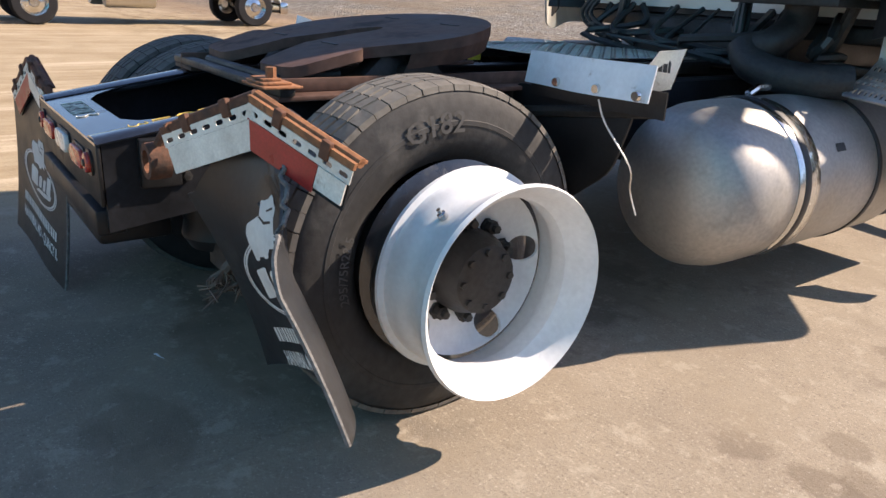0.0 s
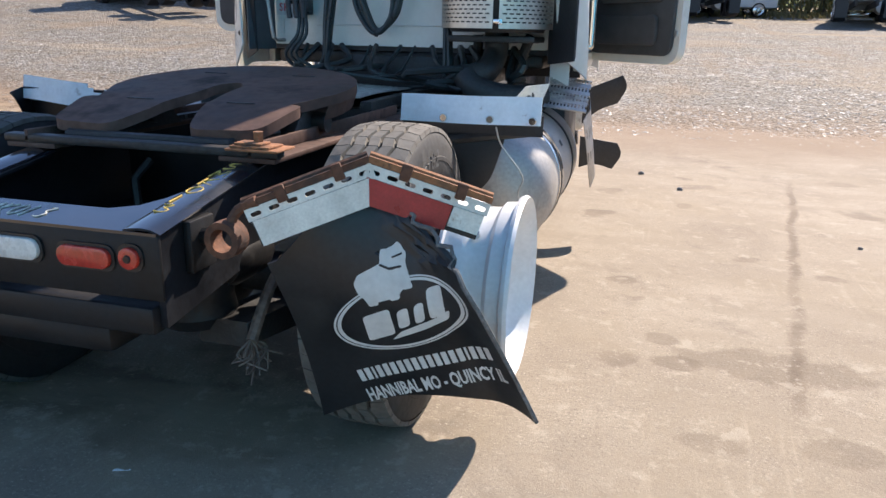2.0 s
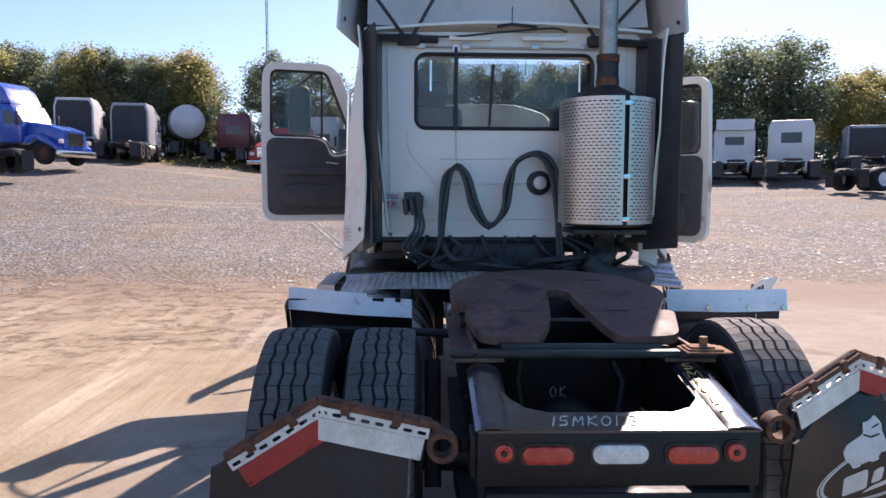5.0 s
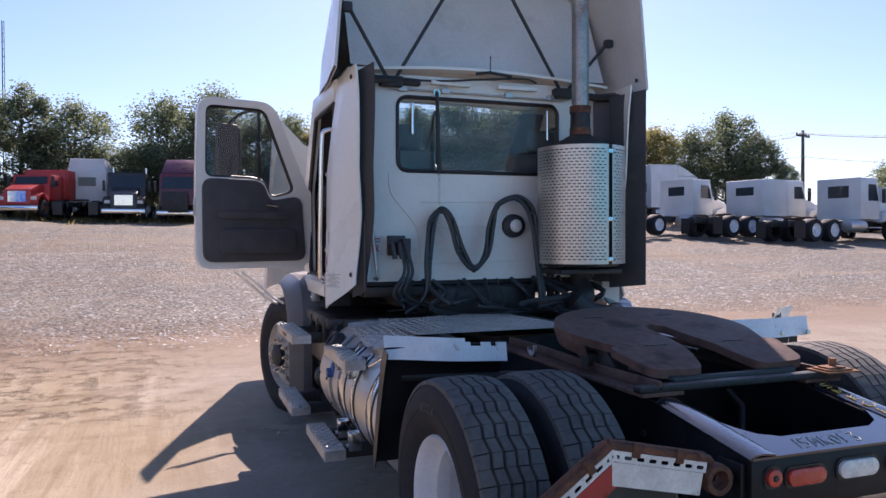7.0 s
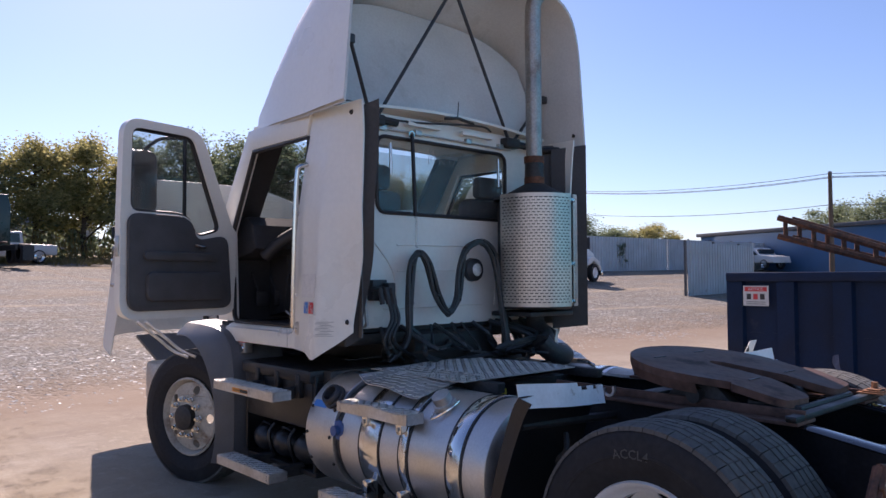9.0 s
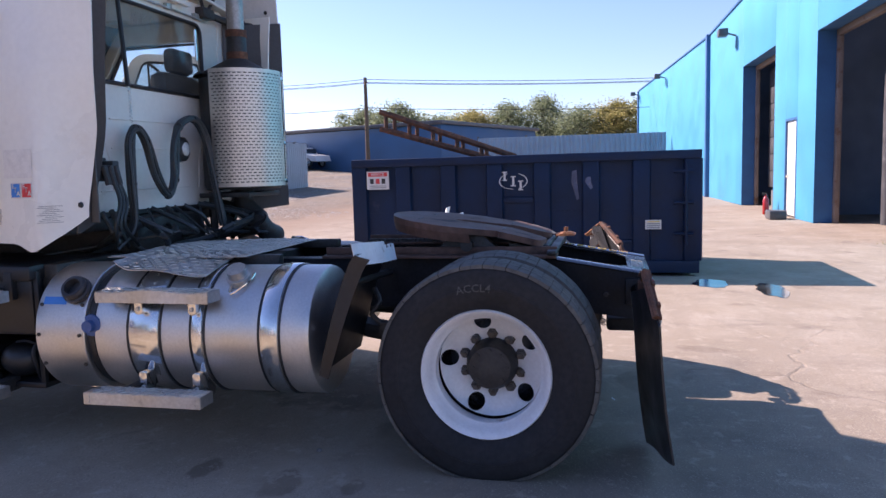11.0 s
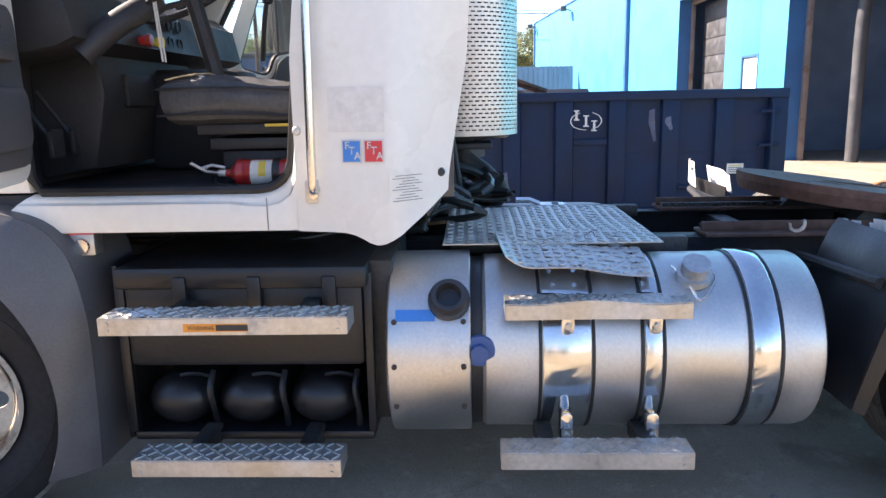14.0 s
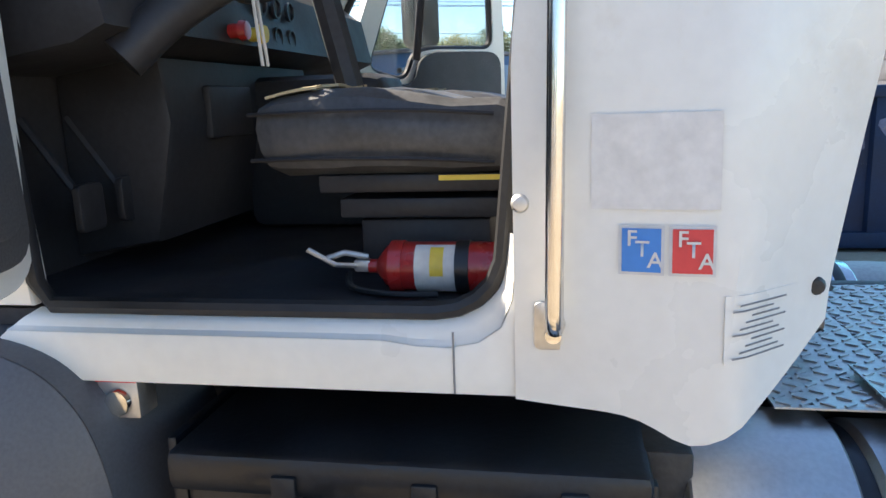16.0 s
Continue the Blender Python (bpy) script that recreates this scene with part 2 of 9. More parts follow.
WALL_BLUE = surf("blue_block_paint", (0.055, 0.31, 0.52), 0.65, var=0.10, scale=0.8, fine=25, bump=0.2, spot=(0.10, 0.36, 0.54), spot_scale=1.2, spot_at=0.6, spot_soft=0.2)
BLUE_DARK = surf("blue_trim_paint", (0.03, 0.12, 0.28), 0.6, var=0.15, scale=2, bump=0.1)
CORRUGATED = surf("galvanised_sheet", (0.42, 0.45, 0.48), 0.5, 0.3, var=0.15, scale=0.8, bump=0.1, spot=(0.25, 0.18, 0.13), spot_scale=0.9, spot_at=0.66)
FENCE_BLUE = surf("pale_blue_sheet", (0.22, 0.31, 0.40), 0.5, 0.1, var=0.12, scale=0.8, bump=0.1)
FAR_BLUE = surf("far_blue_sheet", (0.04, 0.11, 0.22), 0.6, var=0.12, scale=0.5, bump=0.05)
INSIDE = surf("warehouse_inside", (0.20, 0.27, 0.37), 0.8, var=0.3, scale=0.8, bump=0.1)
RUST_GREY = surf("rusty_grey_steel", (0.20, 0.16, 0.14), 0.7, var=0.25, scale=2, bump=0.2, spot=(0.13, 0.075, 0.045), spot_scale=3, spot_at=0.58)
PAINT_PALE = surf("pale_bench_paint", (0.55, 0.56, 0.56), 0.6, var=0.15, scale=3, bump=0.1)
WOOD_POLE = surf("pole_wood", (0.13, 0.09, 0.06), 0.9, var=0.25, scale=2, bump=0.4)
BARK = surf("bark", (0.09, 0.07, 0.05), 0.9, var=0.3, scale=6, bump=0.6)


def leaf_material(name, a, b):
    m = bpy.data.materials.new(name)
    m.use_nodes = True
    N, L = m.node_tree.nodes, m.node_tree.links
    g = N.new("ShaderNodeNewGeometry")
    r = N.new("ShaderNodeValToRGB")
    r.color_ramp.elements[0].color, r.color_ramp.elements[1].color = (*a, 1), (*b, 1)
    L.new(g.outputs["Random Per Island"], r.inputs[0])
    bs = N["Principled BSDF"]
    L.new(r.outputs[0], bs.inputs["Base Color"])
    bs.inputs["Roughness"].default_value = 0.6
    t = N.new("ShaderNodeBsdfTranslucent")
    L.new(r.outputs[0], t.inputs[0])
    mx = N.new("ShaderNodeMixShader")
    mx.inputs[0].default_value = 0.68
    L.new(bs.outputs[0], mx.inputs[1])
    L.new(t.outputs[0], mx.inputs[2])
    L.new(mx.outputs[0], N["Material Output"].inputs["Surface"])
    return m


LEAF = leaf_material("green_leaves", (0.115, 0.15, 0.085), (0.29, 0.335, 0.20))
LEAF_Y = leaf_material("yellowing_leaves", (0.21, 0.21, 0.085), (0.47, 0.42, 0.17))
GRASS = leaf_material("dry_grass", (0.16, 0.14, 0.05), (0.34, 0.27, 0.12))


# ---- mesh helpers ----
def box(bm, x0, x1, y0, y1, z0, z1, bev=0.0, m=None):
    v = [bm.verts.new((x, y, z)) for x in (x0, x1) for y in (y0, y1) for z in (z0, z1)]
    fs = [bm.faces.new([v[i] for i in q]) for q in ((0, 1, 3, 2), (4, 6, 7, 5), (0, 4, 5, 1), (2, 3, 7, 6), (0, 2, 6, 4), (1, 5, 7, 3))]
    if bev:
        es = list({e for f in fs for e in f.edges})
        r = bmesh.ops.bevel(bm, geom=es, offset=bev, segments=2, profile=0.5, affect='EDGES')
        v = list({q for f in r["faces"] for q in f.verts} | {q for q in v if q.is_valid})
    if m is not None:
        bmesh.ops.transform(bm, matrix=m, verts=v)
    return v


def prism(bm, pts, axis, a, b, bev=0.0):
    """A plate: the outline pts (two numbers each, in the other two axes' order) from a to b along the axis."""
    def at(p, h):
        return {"x": (h, p[0], p[1]), "y": (p[0], h, p[1]), "z": (p[0], p[1], h)}[axis]
    lo, hi = [bm.verts.new(at(p, a)) for p in pts], [bm.verts.new(at(p, b)) for p in pts]
    n = len(pts)
    fs = [bm.faces.new(lo), bm.faces.new(hi[::-1])]
    fs += [bm.faces.new((lo[i], hi[i], hi[(i + 1) % n], lo[(i + 1) % n])) for i in range(n)]
    bmesh.ops.recalc_face_normals(bm, faces=fs)
    if bev:
        bmesh.ops.bevel(bm, geom=list(fs[0].edges) + list(fs[1].edges), offset=bev, segments=2, profile=0.5, affect='EDGES')


def frame_of(d):
    d = Vector(d).normalized()
    a = Vector((0, 0, 1)) if abs(d.z) < 0.9 else Vector((1, 0, 0))
    s = d.cross(a).normalized()
    return s, s.cross(d).normalized()


def tube(bm, pts, r, n=8, cap=True):
    """A pipe of radius r (or one radius a point) along pts."""
    pts = [Vector(p) for p in pts]
    rs = r if isinstance(r, (list, tuple)) else [r] * len(pts)
    rings, s = [], None
    for i, p in enumerate(pts):
        d = (pts[min(i + 1, len(pts) - 1)] - pts[max(i - 1, 0)]).normalized()
        if s is None:
            s, u = frame_of(d)
        else:
            s = (s - d * s.dot(d)).normalized()
            u = s.cross(d).normalized()
        rings.append([bm.verts.new(p + (s * math.cos(k * math.tau / n) + u * math.sin(k * math.tau / n)) * rs[i]) for k in range(n)])
    fs = []
    for a, b in zip(rings, rings[1:]):
        fs += [bm.faces.new((a[k], a[(k + 1) % n], b[(k + 1) % n], b[k])) for k in range(n)]
    if cap:
        fs += [bm.faces.new(rings[0]), bm.faces.new(rings[-1][::-1])]
    bmesh.ops.recalc_face_normals(bm, faces=fs)


def smooth_path(pts, k=6):
    """Points along a smooth curve through pts."""
    p = [Vector(q) for q in pts]
    p = [p[0] * 2 - p[1]] + p + [p[-1] * 2 - p[-2]]
    out = []
    for i in range(1, len(p) - 2):
        for j in range(k):
            t = j / k
            a, b, c, d = p[i - 1:i + 3]
            out.append(0.5 * (2 * b + (c - a) * t + (2 * a - 5 * b + 4 * c - d) * t * t + (3 * b - a - 3 * c + d) * t ** 3))
    return out + [p[-2]]


def lathe(bm, prof, origin=(0, 0, 0), axis="x", n=48, a0=0.0, a1=math.tau):
    """Turns the profile (radius, height) about an axis through origin."""
    o = Vector(origin)
    full = abs(a1 - a0 - math.tau) < 1e-6
    cols = n if full else n + 1
    def at(r, h, a):
        c, s = r * math.cos(a), r * math.sin(a)
        return o + Vector({"x": (h, c, s), "y": (c, h, s), "z": (c, s, h)}[axis])
    rings = []
    for r, h in prof:
        rings.append([bm.verts.new(at(0, h, 0))] if r < 1e-6 else [bm.verts.new(at(r, h, a0 + (a1 - a0) * k / n)) for k in range(cols)])
    fs = []
    for a, b in zip(rings, rings[1:]):
        for k in range(n):
            j = (k + 1) % cols
            q = [a[k % len(a)], a[j % len(a)], b[j % len(b)], b[k % len(b)]]
            q = [v for i, v in enumerate(q) if v not in q[:i]]
            if len(q) > 2:
                fs.append(bm.faces.new(q))
    bmesh.ops.recalc_face_normals(bm, faces=fs)
    return fs


def sheet(bm, fn, nu, nv, thick=0.003, keep=None):
    """A plate of the shape fn(u, v), u and v from 0 to 1, with a thickness; keep(i, j) leaves cells out."""
    P = [[Vector(fn(i / nu, j / nv)) for j in range(nv + 1)] for i in range(nu + 1)]
    def nor(i, j):
        a = P[min(i + 1, nu)][j] - P[max(i - 1, 0)][j]
        b = P[i][min(j + 1, nv)] - P[i][max(j - 1, 0)]
        c = a.cross(b)
        return c.normalized() if c.length > 1e-9 else Vector((0, 0, 1))
    T, B = {}, {}
    cells = [(i, j) for i in range(nu) for j in range(nv) if keep is None or keep(i, j)]
    cs = set(cells)
    def vt(i, j):
        if (i, j) not in T:
            k = nor(i, j) * thick * 0.5
            T[i, j], B[i, j] = bm.verts.new(P[i][j] + k), bm.verts.new(P[i][j] - k)
        return T[i, j], B[i, j]
    for i, j in cells:
        q = [vt(i, j), vt(i + 1, j), vt(i + 1, j + 1), vt(i, j + 1)]
        bm.faces.new([a for a, _ in q])
        bm.faces.new([b for _, b in q][::-1])
        for di, dj, e in ((0, -1, (0, 1)), (1, 0, (1, 2)), (0, 1, (2, 3)), (-1, 0, (3, 0))):
            if (i + di, j + dj) not in cs:
                a, b = q[e[0]], q[e[1]]
                bm.faces.new((a[0], a[1], b[1], b[0]))


def loft(bm, secs, closed=True, caps=False):
    rows = [[bm.verts.new(p) for p in s] for s in secs]
    n = len(rows[0])
    fs = []
    for a, b in zip(rows, rows[1:]):
        fs += [bm.faces.new((a[k], a[(k + 1) % n], b[(k + 1) % n], b[k])) for k in range(n if closed else n - 1)]
    if caps:
        fs += [bm.faces.new(rows[0]), bm.faces.new(rows[-1][::-1])]
    bmesh.ops.recalc_face_normals(bm, faces=fs)


def holed(bm, outer, holes, place, thick):
    """A plate with holes: loops of (u, v) and place(u, v, h) to the world, h from 0 to thick."""
    edges, loops = [], []
    for loop in [outer] + holes:
        vs = [bm.verts.new(place(u, v, 0)) for u, v in loop]
        loops.append(vs)
        edges += [bm.edges.new((vs[i], vs[(i + 1) % len(vs)])) for i in range(len(vs))]
    r = bmesh.ops.triangle_fill(bm, use_beauty=True, use_dissolve=False, edges=edges)
    fs = [g for g in r["geom"] if isinstance(g, bmesh.types.BMFace)]
    low = {}
    for vs, loop in zip(loops, [outer] + holes):
        for v, (a, b) in zip(vs, loop):
            low[v] = bm.verts.new(place(a, b, thick))
    for f in fs:
        bm.faces.new([low[v] for v in f.verts][::-1])
    for vs in loops:
        for i in range(len(vs)):
            a, b = vs[i], vs[(i + 1) % len(vs)]
            bm.faces.new((a, b, low[b], low[a]))
    bmesh.ops.recalc_face_normals(bm, faces=bm.faces)


def circle(cx, cy, r, n=24):
    return [(cx + r * math.cos(k * math.tau / n), cy + r * math.sin(k * math.tau / n)) for k in range(n)]


def rounded(x0, x1, y0, y1, r, n=4):
    out = []
    for cx, cy, a in ((x1 - r, y1 - r, 0), (x0 + r, y1 - r, 90), (x0 + r, y0 + r, 180), (x1 - r, y0 + r, 270)):
        out += [(cx + r * math.cos(radians(a + 90 * k / n)), cy + r * math.sin(radians(a + 90 * k / n))) for k in range(n + 1)]
    return out


def eased(pts, r, n=5):
    """The outline with its corners rounded."""
    out, m = [], len(pts)
    for i in range(m):
        p, a, b = Vector(pts[i]), Vector(pts[i - 1]), Vector(pts[(i + 1) % m])
        k = min(r, (a - p).length * 0.45, (b - p).length * 0.45)
        s0, s1 = p + (a - p).normalized() * k, p + (b - p).normalized() * k
        out += [tuple(s0 * (1 - t) ** 2 + p * 2 * t * (1 - t) + s1 * t * t) for t in [q / n for q in range(n + 1)]]
    return out


def part(name, bm, mat, parent=None, label="", angle=35, kind=""):
    """Links a bmesh as one mesh object, under a thing or under a part."""
    me = bpy.data.meshes.new(name)
    bm.to_mesh(me)
    bm.free()
    me.polygons.foreach_set("use_smooth", [True] * len(me.polygons))
    me.set_sharp_from_angle(angle=radians(angle))
    me.materials.append(mat)
    ob = new(name, me)
    ob.parent = parent
    if label or kind:
        tagged(ob, label=label, kind=kind)
    return ob


def mesh_part(name, verts, faces, mat, parent=None, label="", kind=""):
    me = bpy.data.meshes.new(name)
    me.from_pydata(verts, [], faces)
    me.materials.append(mat)
    ob = new(name, me)
    ob.parent = parent
    if label or kind:
        tagged(ob, label=label, kind=kind)
    return ob


def BM():
    return bmesh.new()


def thing(name, label, category, at=(0, 0, 0), turn=0, group="", kind=""):
    ob = new(name)
    ob.empty_display_size = 0.1
    ob.matrix_world = pose(*at, 0, 0, turn)
    return tagged(ob, label, category, group, kind)


def lettering(name, text, size, place, mat, parent, label="", align='CENTER', heavy=0.012):
    """Words in the built-in font as a flat mesh: place(u, v) sets letters' plane in the parent's space."""
    cu = bpy.data.curves.new(name, 'FONT')
    cu.body, cu.size, cu.align_x, cu.resolution_u = text, size, align, 2
    cu.offset = size * heavy
    tmp = new(name, cu)
    me = bpy.data.meshes.new_from_object(tmp)
    bpy.data.objects.remove(tmp)
    for v in me.vertices:
        v.co = place(v.co.x, v.co.y)
    me.materials.clear()
    me.materials.append(mat)
    ob = new(name, me)
    ob.parent = parent
    if label:
        tagged(ob, label=label)
    return ob


# ---- ground ----
def ground_z(x, y):
    t = max(0.0, min(y, 62.0) - 6.5)
    rise = 0.085 * max(0.0, min(-x, 40) - 8) * max(0.0, min(1.0, (y - 10) / 23))
    return 0.068 * t * t / (t + 2.0) + 0.0008 * max(0.0, min(x, 60) - 12) * max(0.0, min(y, 40)) + rise


# last four: grime mottles under the truck, also darkening its shade
STAINS_AND_SHADE = [(-1.30, 1.38, 0.13, 0.09, 0.7), (-1.38, 0.92, 0.17, 0.10, 0.75), (-1.38, 0.58, 0.09, 0.06, 0.6), (-1.75, 3.3, 0.5, 0.3, 0.55), (1.77, 0.77, 0.13, 0.09, 0.42), (1.71, 1.03, 0.09, 0.08, 0.4), (2.15, 0.84, 0.40, 0.19, 0.42), (2.30, 0.21, 0.17, 0.11, 0.4), (1.86, 0.14, 0.12, 0.07, 0.35), (1.50, 1.85, 0.11, 0.08, 0.42), (1.92, 3.95, 0.07, 0.12, 0.6), (0.15, -0.25, 0.55, 0.28, 0.75), (0.55, -0.75, 0.30, 0.16, 0.6), (-0.45, -0.15, 0.45, 0.25, 0.7), (0.2, 0.9, 0.6, 0.9, 0.6)]


def ground_material():
    m = bpy.data.materials.new("yard_ground")
    m.use_nodes = True
    N, L = m.node_tree.nodes, m.node_tree.links
    b = N["Principled BSDF"]
    tc = N.new("ShaderNodeTexCoord")
    co = tc.outputs["Object"]

    def noise_at(s, d=6, rough=0.55, dist=0.0):
        n = N.new("ShaderNodeTexNoise")
        n.inputs["Scale"].default_value, n.inputs["Detail"].default_value = s, d
        n.inputs["Roughness"].default_value, n.inputs["Distortion"].default_value = rough, dist
        L.new(co, n.inputs["Vector"])
        return n.outputs["Fac"]

    def ramp(f, stops):
        r = N.new("ShaderNodeValToRGB")
        while len(r.color_ramp.elements) < len(stops):
            r.color_ramp.elements.new(0.5)
        for e, (p, c) in zip(r.color_ramp.elements, stops):
            e.position, e.color = p, (*c, 1)
        L.new(f, r.inputs[0])
        return r.outputs[0]

    def math_(op, a, c=0.0):
        n = N.new("ShaderNodeMath")
        n.operation = op
        for i, q in enumerate((a, c)):
            if isinstance(q, (int, float)):
                n.inputs[i].default_value = q
            else:
                L.new(q, n.inputs[i])
        return n.outputs[0]

    def span(f, a, c, lo=0.0, hi=1.0):
        n = N.new("ShaderNodeMapRange")
        n.inputs[1].default_value, n.inputs[2].default_value, n.inputs[3].default_value, n.inputs[4].default_value = a, c, lo, hi
        L.new(f, n.inputs[0])
        return n.outputs[0]

    def mix(f, a, c, mode='MIX'):
        n = N.new("ShaderNodeMix")
        n.data_type, n.blend_type = 'RGBA', mode
        L.new(f, n.inputs["Factor"])
        for i, q in ((6, a), (7, c)):
            if isinstance(q, tuple):
                n.inputs[i].default_value = (*q, 1)
            else:
                L.new(q, n.inputs[i])
        return n.outputs[2]

    sep = N.new("ShaderNodeSeparateXYZ")
    L.new(co, sep.inputs[0])
    X, Y = sep.outputs[0], sep.outputs[1]
    wob = noise_at(0.6, 5)
    stain_wob = noise_at(5, 6, 0.6)
    # worn concrete, with oil stains and cracks
    conc = ramp(noise_at(1.1, 8, 0.6), [(0.3, (0.245, 0.202, 0.155)), (0.5, (0.315, 0.265, 0.202)), (0.72, (0.37, 0.32, 0.252))])
    conc = mix(span(noise_at(70, 3), 0.35, 0.7, 0.0, 0.35), conc, (0.26, 0.22, 0.17))
    stain = span(noise_at(1.7, 7, 0.6, 0.4), 0.60, 0.70, 0.0, 0.6)
    conc = mix(stain, conc, (0.17, 0.14, 0.115))
    pale = span(noise_at(0.45, 5), 0.55, 0.68, 0.0, 0.4)
    conc = mix(pale, conc, (0.46, 0.40, 0.32))
    # worn: the truck's shade painted into the concrete where it stands, broken by noise
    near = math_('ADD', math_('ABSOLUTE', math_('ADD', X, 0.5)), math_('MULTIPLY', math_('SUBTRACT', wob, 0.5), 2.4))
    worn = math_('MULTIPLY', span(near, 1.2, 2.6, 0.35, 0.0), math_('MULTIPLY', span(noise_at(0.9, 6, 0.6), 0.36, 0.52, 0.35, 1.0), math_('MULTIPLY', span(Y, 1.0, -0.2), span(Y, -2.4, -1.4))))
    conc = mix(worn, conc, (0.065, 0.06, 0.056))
    v = N.new("ShaderNodeTexVoronoi")
    v.feature = 'DISTANCE_TO_EDGE'
    v.inputs["Scale"].default_value = 0.19
    wv = N.new("ShaderNodeVectorMath")
    wv.operation = 'ADD'
    nv = N.new("ShaderNodeTexNoise")
    nv.inputs["Scale"].default_value, nv.inputs["Detail"].default_value = 1.3, 6
    L.new(co, nv.inputs["Vector"])
    sc = N.new("ShaderNodeVectorMath")
    sc.operation = 'SCALE'
    sc.inputs["Scale"].default_value = 0.9
    L.new(nv.outputs["Color"], sc.inputs[0])
    L.new(co, wv.inputs[0])
    L.new(sc.outputs[0], wv.inputs[1])
    L.new(wv.outputs[0], v.inputs["Vector"])
    crack = math_('MULTIPLY', span(v.outputs["Distance"], 0.0, 0.004, 0.35, 0.0), span(noise_at(0.25, 3), 0.5, 0.62))
    conc = mix(crack, conc, (0.14, 0.115, 0.09))
    # fine grit and scrapes over the concrete
    grit = noise_at(95, 3, 0.6)
    conc = mix(span(grit, 0.58, 0.66, 0.0, 0.6), conc, (0.14, 0.118, 0.095))
    conc = mix(span(grit, 0.40, 0.32, 0.0, 0.5), conc, (0.58, 0.53, 0.45))
    # packed dirt, with ruts and smears running along the wheel tracks
    def streaks(ang, sx, sy, d=6):
        mp = N.new("ShaderNodeMapping")
        mp.inputs["Rotation"].default_value = (0, 0, radians(ang))
        mp.inputs["Scale"].default_value = (sx, sy, 1)
        L.new(co, mp.inputs["Vector"])
        n = N.new("ShaderNodeTexNoise")
        n.inputs["Scale"].default_value, n.inputs["Detail"].default_value, n.inputs["Roughness"].default_value = 1.0, d, 0.6
        L.new(mp.outputs[0], n.inputs["Vector"])
        return n.outputs["Fac"]
    dirt = ramp(noise_at(0.9, 8, 0.6), [(0.3, (0.29, 0.224, 0.138)), (0.5, (0.37, 0.297, 0.193)), (0.7, (0.43, 0.352, 0.24))])
    rut = streaks(72, 2.2, 0.26)
    fine_rut = streaks(64, 9.0, 0.7)
    dirt = mix(span(rut, 0.54, 0.66, 0.0, 0.35), dirt, (0.25, 0.175, 0.095))
    cross = math_('MULTIPLY', span(streaks(-20, 0.5, 2.4, 9), 0.52, 0.62, 0.0, 0.6), span(Y, 2.8, 4.6))
    dirt = mix(cross, dirt, (0.20, 0.142, 0.082))
    dirt = mix(span(rut, 0.44, 0.36, 0.0, 0.5), dirt, (0.60, 0.50, 0.37))
    dirt = mix(span(noise_at(45, 4), 0.58, 0.68, 0.0, 0.5), dirt, (0.20, 0.15, 0.105))
    dirt = mix(span(fine_rut, 0.51, 0.60, 0.0, 0.4), dirt, (0.26, 0.18, 0.10))
    dirt = mix(span(noise_at(7, 7, 0.7), 0.56, 0.66, 0.0, 0.4), dirt, (0.25, 0.18, 0.11))
    churn = math_('MULTIPLY', span(noise_at(3.4, 10, 0.78, 0.15), 0.52, 0.62, 0.0, 0.7), math_('MULTIPLY', span(Y, 2.5, 4.5), span(noise_at(0.4, 5), 0.36, 0.48)))
    dirt = mix(churn, dirt, (0.20, 0.14, 0.085))
    smear = streaks(8, 1.3, 0.16)
    conc = mix(span(smear, 0.60, 0.70, 0.0, 0.4), conc, (0.20, 0.165, 0.13))
    # loose gravel of two sizes
    g = N.new("ShaderNodeTexVoronoi")
    g.inputs["Scale"].default_value = 13
    L.new(co, g.inputs["Vector"])
    g2 = N.new("ShaderNodeTexVoronoi")
    g2.inputs["Scale"].default_value = 34
    L.new(co, g2.inputs["Vector"])
    stones = ramp(g.outputs["Color"], [(0.0, (0.076, 0.069, 0.057)), (0.45, (0.175, 0.163, 0.141)), (0.75, (0.30, 0.285, 0.254)), (1.0, (0.63, 0.615, 0.57))])
    small = ramp(g2.outputs["Color"], [(0.0, (0.088, 0.076, 0.058)), (0.6, (0.19, 0.169, 0.137)), (1.0, (0.41, 0.385, 0.335))])
    stones = mix(span(noise_at(3.0, 5), 0.42, 0.58), stones, small)
    patch = span(noise_at(0.22, 8, 0.7), 0.50, 0.60, 0.0, 0.75)
    grav = mix(patch, stones, (0.255, 0.212, 0.155))
    grav = mix(span(streaks(68, 0.5, 0.07), 0.54, 0.64, 0.0, 0.5), grav, (0.24, 0.18, 0.12))
    grav = mix(span(streaks(-9, 0.08, 0.7), 0.54, 0.64, 0.0, 0.55), grav, (0.21, 0.16, 0.108))
    grav = mix(span(streaks(-5, 0.06, 0.45), 0.42, 0.32, 0.0, 0.45), grav, (0.43, 0.34, 0.225))
    # oily patches, round drip stains and pale scratches
    oil = span(noise_at(2.3, 8, 0.62, 0.6), 0.53, 0.66, 0.0, 0.55)
    conc = mix(math_('MULTIPLY', oil, span(noise_at(0.5, 4), 0.42, 0.58)), conc, (0.155, 0.125, 0.10))
    dv = N.new("ShaderNodeTexVoronoi")
    dv.inputs["Scale"].default_value = 1.5
    L.new(wv.outputs[0], dv.inputs["Vector"])
    cs = N.new("ShaderNodeSeparateColor")
    L.new(dv.outputs["Color"], cs.inputs[0])
    drip = math_('MULTIPLY', span(dv.outputs["Distance"], 0.22, 0.16, 0.0, 0.6), math_('GREATER_THAN', cs.outputs[0], 0.55))
    conc = mix(drip, conc, (0.16, 0.125, 0.095))
